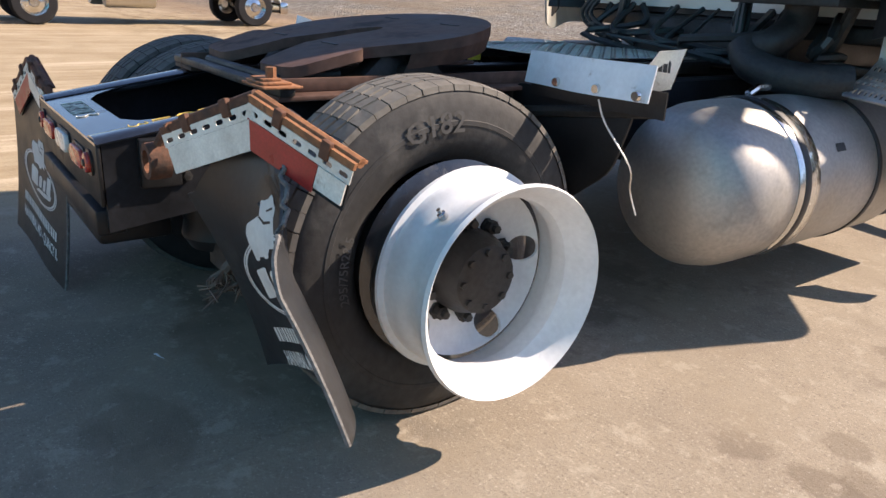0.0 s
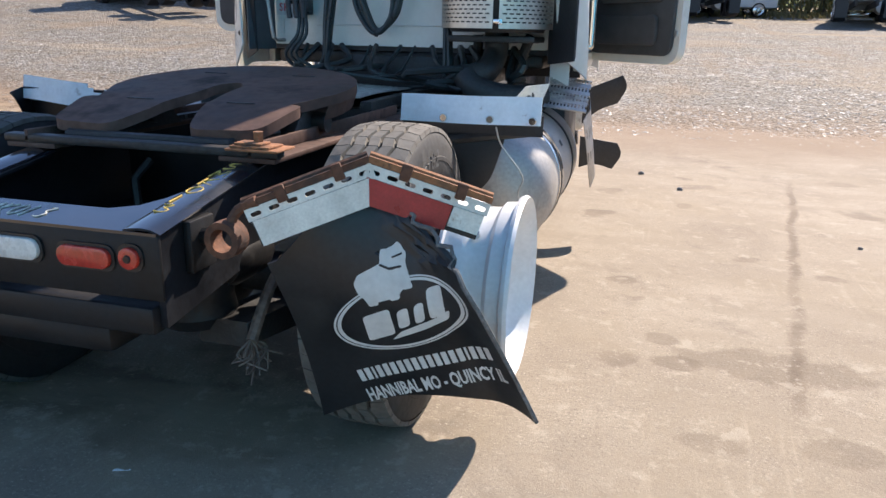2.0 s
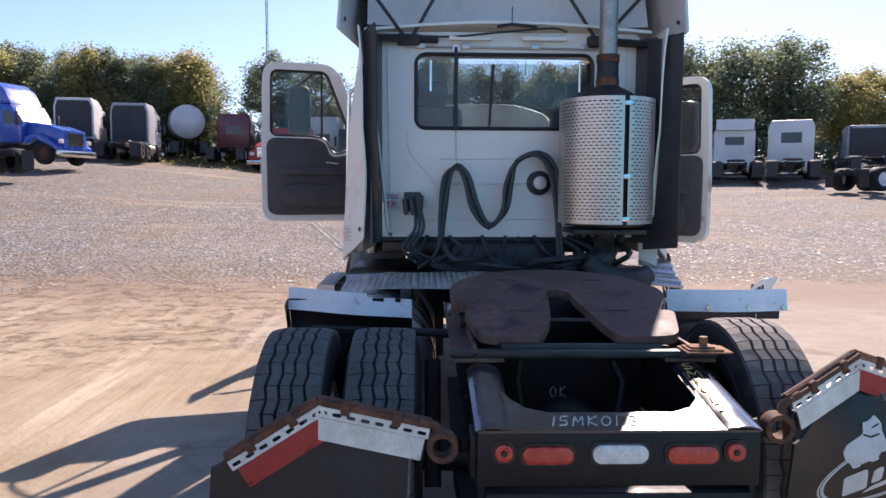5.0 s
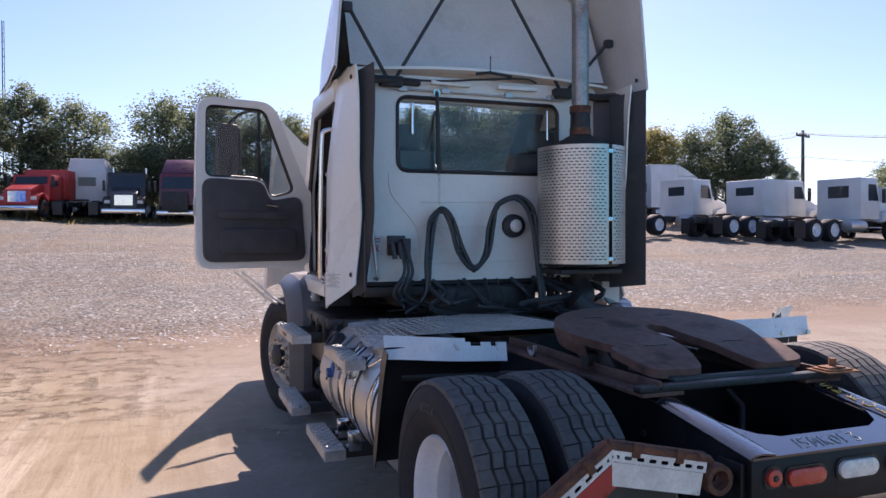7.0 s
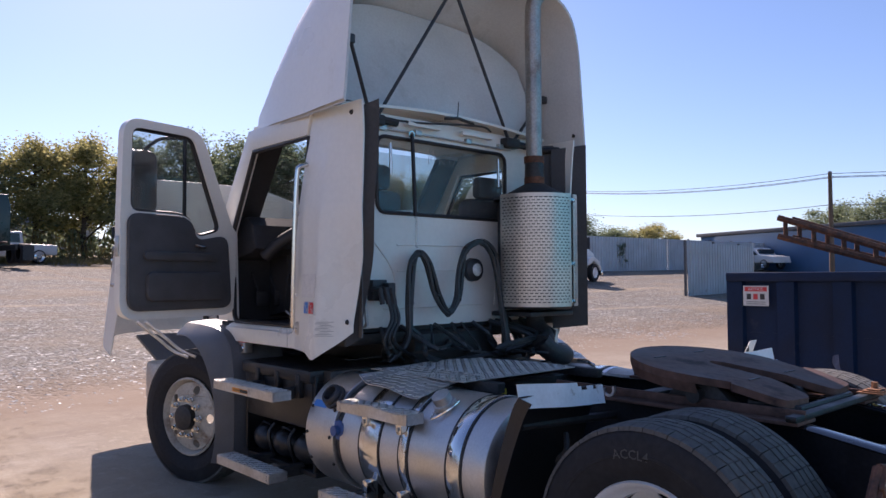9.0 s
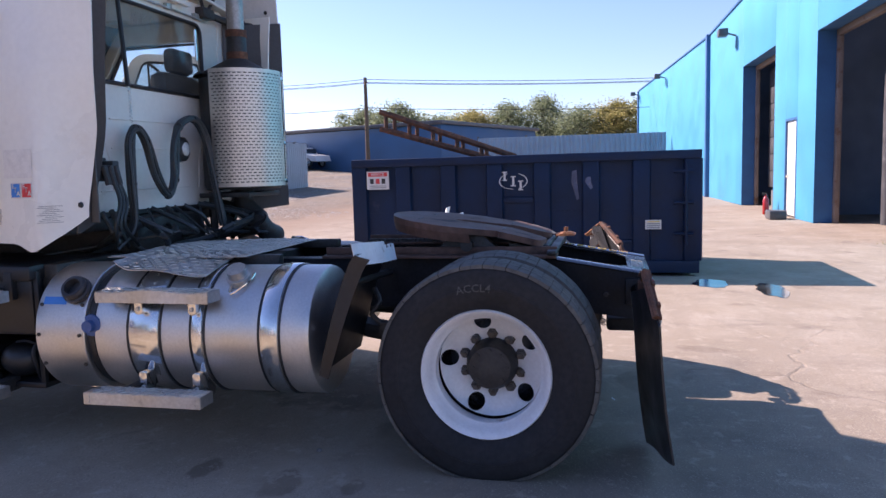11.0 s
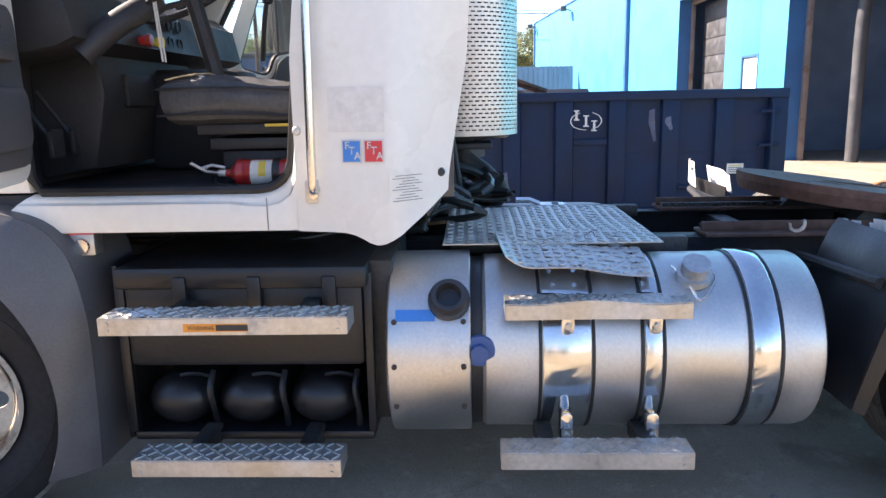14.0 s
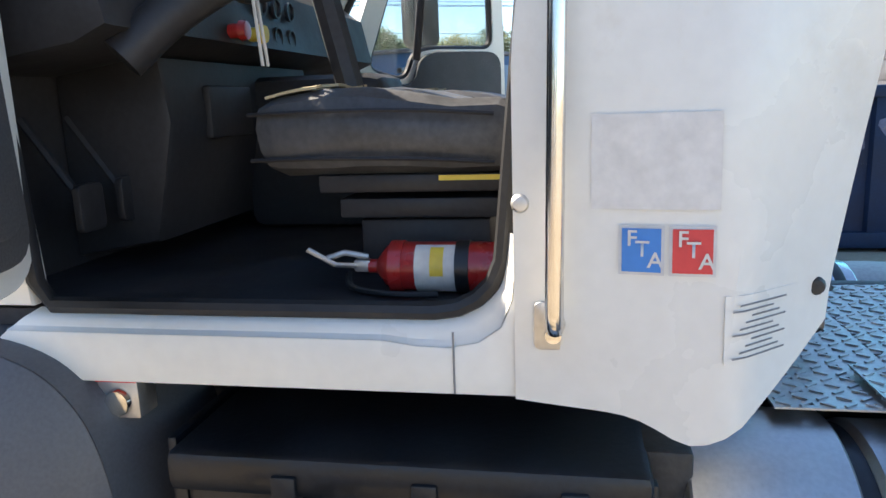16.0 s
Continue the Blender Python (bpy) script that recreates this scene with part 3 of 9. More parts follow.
    for ang, sx, sy, lo in ((24, 1.3, 0.12, 0.545), (-52, 1.7, 0.16, 0.55)):
        line = span(math_('ABSOLUTE', math_('SUBTRACT', streaks(ang, sx, sy, 2), 0.5)), 0.005, 0.001, 0.0, 0.16)
        conc = mix(math_('MULTIPLY', line, span(noise_at(0.8, 4), lo, lo + 0.07)), conc, (0.66, 0.59, 0.47))
    # long dark crack beside the truck
    run = math_('SUBTRACT', math_('SUBTRACT', X, math_('MULTIPLY', Y, 0.152)), 2.13)
    run = math_('ABSOLUTE', math_('ADD', run, math_('MULTIPLY', math_('SUBTRACT', noise_at(1.6, 6, 0.6), 0.5), 0.16)))
    seam = math_('MULTIPLY', span(math_('ADD', run, math_('MULTIPLY', math_('SUBTRACT', noise_at(34, 6, 0.7), 0.5), 0.09)), 0.042, 0.012, 0.0, 0.75), math_('MULTIPLY', span(Y, 0.3, 0.7), span(Y, 5.6, 4.6)))
    conc = mix(seam, conc, (0.15, 0.115, 0.085))
    # old oil spots; those under the truck also paint in its shade
    for sx_, sy_, rx_, ry_, dk in STAINS_AND_SHADE:
        ax = math_('MULTIPLY', math_('SUBTRACT', X, sx_), 1 / rx_)
        ay = math_('MULTIPLY', math_('SUBTRACT', Y, sy_), 1 / ry_)
        rr_ = math_('SQRT', math_('ADD', math_('MULTIPLY', ax, ax), math_('MULTIPLY', ay, ay)))
        rr_ = math_('ADD', rr_, math_('MULTIPLY', math_('SUBTRACT', stain_wob, 0.5), 1.5))
        conc = mix(span(rr_, 1.0, 0.75, 0.0, dk), conc, (0.12, 0.09, 0.065))
    pit = noise_at(24, 8, 0.75)
    conc = mix(span(pit, 0.56, 0.64, 0.0, 0.5), conc, (0.19, 0.155, 0.12))
    conc = mix(span(pit, 0.42, 0.34, 0.0, 0.42), conc, (0.54, 0.475, 0.38))
    conc = mix(span(noise_at(0.8, 7, 0.62), 0.50, 0.62, 0.0, 0.55), conc, (0.29, 0.24, 0.175))
    conc = mix(span(noise_at(3.2, 8, 0.68, 0.3), 0.55, 0.64, 0.0, 0.35), conc, (0.25, 0.205, 0.15))
    conc = mix(span(streaks(35, 0.35, 2.6), 0.56, 0.66, 0.0, 0.3), conc, (0.30, 0.26, 0.20))
    # broad damp-looking bands across the slab, and pale scoured spots
    conc = mix(span(streaks(-4, 0.45, 2.1, 8), 0.52, 0.58, 0.0, 0.45), conc, (0.27, 0.225, 0.17))
    conc = mix(span(noise_at(6.5, 8, 0.75, 0.2), 0.56, 0.62, 0.0, 0.4), conc, (0.44, 0.39, 0.315))
    conc = mix(span(noise_at(11, 8, 0.75, 0.2), 0.58, 0.66, 0.0, 0.4), conc, (0.20, 0.168, 0.128))
    # where each lies
    k = math_('ADD', Y, math_('MULTIPLY', math_('SUBTRACT', wob, 0.5), 2.6))
    on_grav = span(k, 8.4, 9.1)
    kx = math_('ADD', X, math_('MULTIPLY', math_('SUBTRACT', noise_at(0.45, 7), 0.5), 3.6))
    on_dirt = span(kx, -1.55, -2.75)
    col = mix(on_dirt, conc, dirt)
    edge = math_('MULTIPLY', span(k, 6.0, 8.0), span(k, 11.5, 8.8))
    col = mix(on_grav, col, grav)
    col = mix(math_('MULTIPLY', edge, 0.75), col, (0.23, 0.165, 0.11))
    far = span(Y, 38, 46)
    col = mix(math_('MULTIPLY', far, span(noise_at(0.5, 5), 0.45, 0.6)), col, (0.30, 0.23, 0.11))
    L.new(col, b.inputs["Base Color"])
    b.inputs["Roughness"].default_value = 0.9
    b.inputs["Specular IOR Level"].default_value = 0.25
    bp = N.new("ShaderNodeBump")
    bp.inputs["Strength"].default_value, bp.inputs["Distance"].default_value = 0.9, 0.025
    h = math_('ADD', math_('MULTIPLY', g.outputs["Distance"], math_('MULTIPLY', on_grav, -2.0)), math_('ADD', math_('MULTIPLY', noise_at(26, 8, 0.65), math_('ADD', 0.10, math_('MULTIPLY', math_('MAXIMUM', on_grav, on_dirt), 0.4))), math_('MULTIPLY', noise_at(150, 4, 0.7), 0.10)))
    h = math_('ADD', h, math_('MULTIPLY', crack, -0.6))
    h = math_('ADD', h, math_('MULTIPLY', math_('ADD', math_('ADD', churn, cross), fine_rut), math_('MULTIPLY', on_dirt, -0.9)))
    L.new(h, bp.inputs["Height"])
    L.new(bp.outputs[0], b.inputs["Normal"])
    return m


def ruler(near, far, fine, n):
    a = list(np.arange(-near, near + 0.01, fine))
    b = [near + (far - near) * (k / n) ** 2 for k in range(1, n + 1)]
    return [-q for q in b[::-1]] + a + b


xs, ys = ruler(30, 900, 1.0, 14), ruler(70, 900, 1.25, 12)
gv = [(x, y, ground_z(x, y) + 0.02 * noise.noise((x * 0.3, y * 0.3, 0)) * (1 if y > 6 or abs(x) > 5 else 0)) for y in ys for x in xs]
gf = [(j * len(xs) + i, j * len(xs) + i + 1, (j + 1) * len(xs) + i + 1, (j + 1) * len(xs) + i) for j in range(len(ys) - 1) for i in range(len(xs) - 1)]
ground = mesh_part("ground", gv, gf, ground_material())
ground.data.polygons.foreach_set("use_smooth", [True] * len(ground.data.polygons))
tagged(ground, "worn stained concrete yard running into dirt and gravel", "ground", kind="structure")


# two shallow puddles beside the dumpster
WATER = surf("dirty_water", (0.03, 0.033, 0.035), 0.06, var=0.2, scale=3, bump=0.0)
for px_, py_, rx_, ry_ in ((4.75, -1.75, 0.34, 0.20), (4.3, -2.35, 0.5, 0.16)):
    bm = BM()
    bm.faces.new([bm.verts.new((px_ + rx_ * k_ * math.cos(a_), py_ + ry_ * k_ * math.sin(a_), 0.004)) for a_, k_ in [(q * math.tau / 40, 1 + 0.25 * noise.noise((q * 0.4, px_, 0))) for q in range(40)]])
    tagged(part("puddle", bm, WATER), "shallow puddle of dirty water on the concrete", "puddle")

# ---- blue block warehouse ----
FACE = Vector((1.0, 0.0226, 0)).normalized()          # along the front, away from the trucks
BASE = Vector((13.2, -5.18, 0))


def facade(u, v, h):
    """u metres along the front, v metres out of it, h up."""
    o = BASE + FACE * (u - 13.2)
    return o + Vector((-FACE.y, FACE.x, 0)) * v + Vector((0, 0, h))


warehouse = thing("warehouse", "long bright blue painted block warehouse with open bays", "building", tuple(BASE), math.degrees(math.atan2(FACE.y, FACE.x)))
OPEN = [(9.38, 13.95, 4.35), (17.83, 22.3, 4.65)]         # bays
TOP, JOINT = 6.9, 29.4


def w(u):
    return u - 13.2


def wall_block(name, u0, u1, z0, z1, v0=-0.4, v1=0.0, mat=WALL_BLUE, label=""):
    bm = BM()
    box(bm, w(u0), w(u1), v0, v1, z0, z1, 0.01)
    return part(name, bm, mat, warehouse, label)


wall_block("wall", 1.0, 9.38, 0, TOP)
wall_block("wall", 13.95, 15.48, 0, TOP)
wall_block("wall", 16.6, 17.83, 0, TOP)
wall_block("wall", 15.48, 16.6, 2.54, TOP)
wall_block("wall", 9.38, 13.95, 4.35, TOP)
wall_block("wall", 17.83, 22.3, 4.65, TOP)
wall_block("wall", 22.3, JOINT, 0, TOP)
# roof is out of view; gaps added in it let light into the bays
for nm_, q_ in (("roof", (1.0, 11.0, -14, -0.4, 6.5, 6.65)), ("roof", (12.4, 17.2, -14, -0.4, 6.5, 6.65)), ("roof", (18.6, JOINT, -14, -0.4, 6.5, 6.65)), ("inner_wall", (1.0, 1.3, -14, -0.4, 0, 6.5)), ("inner_wall", (JOINT - 0.3, JOINT, -14, -0.4, 0, 6.5)),
                ("inner_wall", (1.3, JOINT - 0.3, -14, -13.7, 0, 6.5)), ("inner_wall", (16.7, 16.9, -13.7, -0.4, 0, 6.5))):
    bm = BM()
    box(bm, w(q_[0]), w(q_[1]), *q_[2:])
    part(nm_, bm, INSIDE, warehouse, "dim interior wall" if nm_ == "inner_wall" else "unseen roof deck with gaps added for light")
bm = BM()
box(bm, w(1.0), w(JOINT), -0.46, 0.05, TOP, TOP + 0.08, 0.01)
part("coping", bm, BLUE_DARK, warehouse)
bm = BM()
box(bm, w(JOINT), w(JOINT + 0.36), -0.3, 0.16, 0, TOP + 0.05, 0.02)
part("pilaster", bm, BLUE_DARK, warehouse, "dark blue steel corner post")
# the rear half of the front turns a few degrees outwards past the post
bend = Matrix.Translation((w(JOINT + 0.36), 0, 0)) @ Matrix.Rotation(radians(4.0), 4, 'Z')
for nm_, q_, m_ in (("wall", (0, 22.5, -0.4, 0, 0, TOP), WALL_BLUE), ("coping", (0, 22.5, -0.46, 0.05, TOP, TOP + 0.08), BLUE_DARK), ("end_post", (22.5, 22.8, -0.4, 0.1, 0, TOP), BLUE_DARK)):
    bm = BM()
    box(bm, *q_, 0.01, bend)
    part(nm_, bm, m_, warehouse)
for a, c, h in OPEN:
    for u0, u1, z0, z1 in ((a, a + 0.006, 0, h), (c - 0.006, c, 0, h), (a + 0.006, c - 0.006, h - 0.006, h)):
        bm = BM()
        box(bm, w(u0), w(u1), -0.399, -0.001, z0, z1)
        part("reveal", bm, BLUE_DARK, warehouse, "dark blue painted reveal")
    for u0, u1, z0, z1 in ((a - 0.05, a + 0.10, 0, h), (c - 0.12, c + 0.05, 0, h), (a + 0.10, c - 0.12, h - 0.14, h)):
        bm = BM()
        box(bm, w(u0), w(u1), -0.52, -0.402, z0, z1, 0.01)
        part("bay_frame", bm, RUST_GREY, warehouse, "worn brown-grey steel bay frame")
bm = BM()
box(bm, w(17.85), w(22.2), -0.9, -0.846, 0.6, 4.5)
rd = part("roll_door", bm, GREY_PLASTIC, warehouse, "dark sectional roll door, not quite shut")
for k in range(7):
    bm = BM()
    box(bm, w(17.85), w(22.2), -0.845, -0.82, 0.62 + 0.55 * k, 1.13 + 0.55 * k, 0.01)
    part("door_slat", bm, GREY_PLASTIC, rd)
bm = BM()
box(bm, w(15.55), w(16.53), -0.1, -0.04, 0.04, 2.47, 0.006)
door = part("door", bm, WHITE, warehouse, "plain white steel door")
for u0, u1, z0, z1 in ((15.482, 15.548, 0.02, 2.538), (16.532, 16.598, 0.02, 2.538), (15.548, 16.532, 2.475, 2.538)):
    bm = BM()
    box(bm, w(u0), w(u1), -0.3, 0.01, z0, z1, 0.004)
    part("door_frame", bm, BLUE_DARK, warehouse)
bm = BM()
lathe(bm, [(0.0, 0.07), (0.03, 0.06), (0.03, 0.02), (0.012, 0.0)], (w(16.42), -0.04, 1.05), "y", 12)
part("handle", bm, CHROME, door)
for u, h, v0 in ((23.6, 5.9, 0.0), (40.5, 6.45, 0.8), (51.6, 6.55, 1.58)):
    bm = BM()
    tube(bm, [(w(u), v0, h), (w(u), v0 + 0.35, h + 0.1)], 0.03)
    tube(bm, [(w(u), v0, h), (w(u) - 0.02, v0 + 0.02, h - 0.45)], 0.02)
    box(bm, w(u) - 0.22, w(u) + 0.22, v0 + 0.3, v0 + 0.62, h - 0.02, h + 0.24, 0.03, None)
    part("floodlight", bm, GREY_PLASTIC, warehouse, "weathered wall floodlight")
# block courses of the near stretch
for row in range(24):
    for col in range(9):
        u = 5.5 + col * 0.41 + (0.2 if row % 2 else 0)
        if u + 0.4 > 9.36:
            continue
        if row == col == 0:
            bm = BM()
            box(bm, 0, 0.403, 0.0, 0.006, 0, 0.197)
            first = part("block", bm, WALL_BLUE, warehouse)
            first.location = (w(u), 0, 0.02)
            continue
        ob = new("block", first.data)
        ob.parent = warehouse
        ob.location = (w(u), 0, 0.02 + row * 0.203)
# shelving and goods inside the open bay
rack = thing("storage_rack", "dim steel storage rack stacked with parts inside bay", "rack", tuple(facade(11.6, -4.5, 0)), math.degrees(math.atan2(FACE.y, FACE.x)))
for x in (-1.3, 1.3):
    bm = BM()
    box(bm, x - 0.05, x + 0.05, -0.4, 0.4, 0, 3.4)
    part("upright", bm, BLUE_DARK, rack)
for z in (0.9, 1.9, 2.9):
    bm = BM()
    box(bm, -1.25, 1.25, -0.4, 0.4, z, z + 0.09)
    part("shelf", bm, RUST_ORANGE, rack)
    bm = BM()
    for k in range(5):
        box(bm, -1.15 + 0.46 * k, -0.8 + 0.46 * k, -0.3, 0.3, z + 0.09, z + 0.35 + 0.12 * ((k * 7) % 3), 0.01)
    part("goods", bm, GREY_PLASTIC, rack)
bench = thing("work_bench", "long pale-edged steel work bench inside the bay", "bench", tuple(facade(12.0, -2.6, 0)), math.degrees(math.atan2(FACE.y, FACE.x)))
bm = BM()
box(bm, -1.5, 1.5, -0.35, 0.35, 1.02, 1.08, 0.01)
part("top", bm, PAINT_PALE, bench)
for x in (-1.4, 1.4):
    bm = BM()
    box(bm, x - 0.04, x + 0.04, -0.3, 0.3, 0, 1.02)
    part("leg", bm, BLUE_DARK, bench)
bm = BM()
box(bm, -1.3, 1.3, -0.28, 0.28, 0.02, 0.85, 0.02)
part("cupboard", bm, FAR_BLUE, bench)
duct = thing("vent_pipe", "dusty grey vent pipe rising beside the bay frame", "pipe", tuple(facade(13.2, -1.3, 0)))
bm = BM()
tube(bm, smooth_path([(0, 0, 0), (0.02, 0, 1.6), (0.0, 0, 3.2), (-0.15, -0.1, 4.2), (-0.5, -0.3, 5.0), (-0.6, -0.4, 6.5)], 5), 0.14, 14)
part("pipe", bm, GREY_PLASTIC, duct)
drum = thing("oil_drum", "pale dented drum standing in the narrow bay", "drum", tuple(facade(19.2, -0.55, 0)))
bm = BM()
lathe(bm, [(0, 0), (0.29, 0), (0.3, 0.02), (0.28, 0.04), (0.285, 0.29), (0.3, 0.3), (0.285, 0.31), (0.285, 0.58), (0.3, 0.6), (0, 0.59)], (0, 0, 0), "z", 24)
part("shell", bm, INTERIOR_GREY, drum)
block = thing("rubble_block", "broken grey concrete block beside the white door", "block", tuple(facade(15.5, 0.45, 0)))
bm = BM()
box(bm, -0.3, 0.3, -0.2, 0.2, 0.0, 0.22, 0.03)
part("lump", bm, GREY_PLASTIC, block)
ext = thing("fire_extinguisher", "small red fire extinguisher standing by the wall", "fire extinguisher", tuple(facade(17.3, 0.3, 0)))
bm = BM()
lathe(bm, [(0.0, 0.0), (0.08, 0.0), (0.085, 0.04), (0.085, 0.40), (0.05, 0.48), (0.03, 0.50), (0.03, 0.56), (0, 0.56)], (0, 0, 0), "z", 16)
part("cylinder", bm, EXT_RED, ext)
bm = BM()
box(bm, -0.02, 0.02, -0.03, 0.09, 0.56, 0.60, 0.006)
part("valve_handle", bm, PLASTIC, ext)

# ---- roll-off dumpster ----
dump = thing("dumpster", "dark navy steel roll-off dumpster with ribbed sides", "dumpster", (5.35, 0.62, 0.0), 0)
DY0, DY1, DZ0, DZ1, DW = -2.29, 2.29, 0.06, 1.555, 2.2
for nm_, q_ in (("side_sheet", (0.07, 0.075, DY0, DY1, DZ0, DZ1)), ("side_sheet", (DW - 0.075, DW - 0.07, DY0, DY1, DZ0, DZ1)),
                ("end_sheet", (0.076, DW - 0.076, DY0, DY0 + 0.006, DZ0 + 0.081, DZ1)), ("end_sheet", (0.076, DW - 0.076, DY1 - 0.006, DY1, DZ0 + 0.081, DZ1)), ("floor_sheet", (0.076, DW - 0.076, DY0, DY1, DZ0, DZ0 + 0.08))):
    bm = BM()
    box(bm, *q_)
    part(nm_, bm, DUMP_BLUE, dump)
for x0, x1, y0, y1 in ((-0.02, 0.1, DY0 - 0.04, DY1 + 0.04), (DW - 0.1, DW + 0.02, DY0 - 0.04, DY1 + 0.04), (0.1, DW - 0.1, DY0 - 0.04, DY0 + 0.06), (0.1, DW - 0.1, DY1 - 0.06, DY1 + 0.04)):
    bm = BM()
    box(bm, x0, x1, y0, y1, DZ1 - 0.05, DZ1 + 0.06, 0.012)
    part("top_rail", bm, DUMP_BLUE, dump)
bm = BM()
box(bm, 0.0, 0.1, DY0 - 0.02, DY1 + 0.02, DZ0 - 0.02, DZ0 + 0.14, 0.012)
part("bottom_rail", bm, DUMP_BLUE, dump)
for k in range(8):
    y = DY0 + 0.06 + (DY1 - DY0 - 0.12) * k / 7
    bm = BM()
    prism(bm, [(0.07, y - 0.12), (0.005, y - 0.10), (0.005, y + 0.10), (0.07, y + 0.12)], "z", DZ0 + 0.14, DZ1 - 0.05, 0.004)
    part("rib", bm, DUMP_BLUE, dump)
for k in range(7):
    y = DY0 + 0.06 + (DY1 - DY0 - 0.12) * (k + 0.5) / 7
    bm = BM()
    box(bm, 0.064, 0.07, y - 0.205, y + 0.205, 0.86, 0.866)
    part("weld_seam", bm, DUMP_BLUE, dump)
    if k in (1, 3):
        bm = BM()
        box(bm, 0.03, 0.07, y - 0.205, y + 0.205, 0.98 if k == 3 else 0.42, 1.05 if k == 3 else 0.47, 0.006)
        part("stiffener", bm, DUMP_BLUE, dump)
for x in (0.45, DW - 0.45):
    for y in (DY0 + 0.25, DY1 - 0.25):
        bm = BM()
        lathe(bm, [(0.0, -0.07), (0.12, -0.07), (0.12, 0.07), (0, 0.07)], (x, y, 0.12), "x", 18)
        part("roller", bm, RUST, dump)
bm = BM()
for z in (0.55, 0.95, 1.35):
    tube(bm, [(-0.03, DY0 + 0.3, z), (-0.03, DY0 + 0.06, z)], 0.02)
tube(bm, [(-0.03, DY0 + 0.15, 0.4), (-0.03, DY0 + 0.15, 1.45)], 0.022)
part("latch", bm, DUMP_BLUE, dump)


def plate(name, y0, y1, z0, z1, mat, parent, x=-0.004, label=""):
    bm = BM()
    box(bm, x - 0.002, x, y0, y1, z0, z1)
    return part(name, bm, mat, parent, label)


NY = -0.06
note = plate("notice_sign", 1.85 + NY, 2.17 + NY, 1.20, 1.45, PRINT, dump, -0.002, "white and red notice sign")
plate("red_band", 1.87 + NY, 2.15 + NY, 1.38, 1.435, DEC_RED, note, -0.005)
lettering("writing", "NOTICE", 0.05, lambda u, v: (-0.0085, 2.01 + NY - u, 1.392 + v), PRINT, note)
for k in range(3):
    plate("pictogram", 1.9 + NY + 0.085 * k, 1.955 + NY + 0.085 * k, 1.28, 1.35, PRINT_BLACK if k != 1 else DEC_RED, note, -0.005)
for k in range(2):
    plate("writing_bar", 1.89 + NY, 2.13 + NY, 1.22 + 0.024 * k, 1.23 + 0.024 * k, PRINT_GREY, note, -0.005)
lab2 = plate("small_sign", -1.84, -1.64, 0.61, 0.73, PRINT, dump, -0.002, "small white data sign")
for k in range(4):
    plate("writing_bar", -1.82, -1.66, 0.625 + 0.025 * k, 0.637 + 0.025 * k, PRINT_GREY if k < 3 else DEC_YELLOW, lab2, -0.005)
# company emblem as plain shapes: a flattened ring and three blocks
bm = BM()
ring = [(0.17 * math.cos(a) * (1 if abs(math.cos(a)) < 0.9 else 0.98), 0.095 * math.sin(a)) for a in [k * math.tau / 32 for k in range(32)]]
for i in range(32):
    if 6 <= i <= 9 or 24 <= i <= 25:
        continue
    (a, b), (c, d) = ring[i], ring[(i + 1) % 32]
    q = [bm.verts.new((-0.006, 0.06 - a * s * 1.15, 1.27 + b * s * 1.15)) for a, b, s in ((a, b, 1), (c, d, 1), (c, d, 0.93), (a, b, 0.93))]
    bm.faces.new(q)
for dy, dz, hh in ((0.10, 0.06, 0.075), (0.0, 0.0, 0.085), (-0.085, -0.05, 0.08)):
    for a, b, c, d in ((-0.03, 0.03, hh - 0.018, hh), (-0.012, 0.012, -hh + 0.018, hh - 0.018), (-0.03, 0.03, -hh, -hh + 0.018)):
        q = [bm.verts.new((-0.006, 0.06 + 1.15 * (dy - u), 1.27 + 1.15 * (dz + v * 0.7))) for u, v in ((a, c), (b, c), (b, d), (a, d))]
        bm.faces.new(q)
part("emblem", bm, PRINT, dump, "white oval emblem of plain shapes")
SCRAPED = surf("scraped_blue_paint", (0.075, 0.09, 0.15), 0.6, var=0.4, scale=9, bump=0.1, spot=(0.22, 0.20, 0.15), spot_scale=12, spot_at=0.6)
for y0, z0, l, x in ((-0.80, 1.02, 0.36, 0.0685), (-0.98, 1.16, 0.13, 0.004), (0.98, 0.45, 0.2, 0.004)):
    bm = BM()
    prism(bm, [(y0, z0), (y0 + 0.03, z0 - 0.02), (y0 + 0.10, z0 + l * 0.6), (y0 + 0.09, z0 + l), (y0 + 0.03, z0 + l + 0.02), (y0 + 0.02, z0 + l * 0.5)], "x", x - 0.002, x)
    part("scrape", bm, SCRAPED, dump, "pale scraped patch of paint")

# rusty lattice frame lying across the dumpster
lattice = thing("scrap_frame", "rusty steel lattice frame lying on the dumpster rim", "scrap", (7.4, 2.15, 1.66))
for dx in (0.0, 0.5):
    for h in (0.0, 0.28):
        bm = BM()
        tube(bm, [(dx, 1.0, 0.50 + h), (dx, -1.2, h * 0.5 - 0.16)], 0.05, 6)
        part("beam", bm, RUST, lattice)
    for k in range(6):
        y = 0.9 - 0.4 * k
        z = -0.16 + 0.66 * (y + 1.2) / 2.2
        bm = BM()
        tube(bm, [(dx, y, z), (dx, y, z + 0.14 + 0.14 * (y + 1.2) / 2.2)], 0.035, 6)
        part("strut", bm, RUST, lattice)
for k in range(4):
    y = 0.9 - 0.65 * k
    bm = BM()
    tube(bm, [(0, y, -0.16 + 0.66 * (y + 1.2) / 2.2), (0.5, y, -0.16 + 0.66 * (y + 1.2) / 2.2)], 0.035, 6)
    part("rung", bm, RUST, lattice)


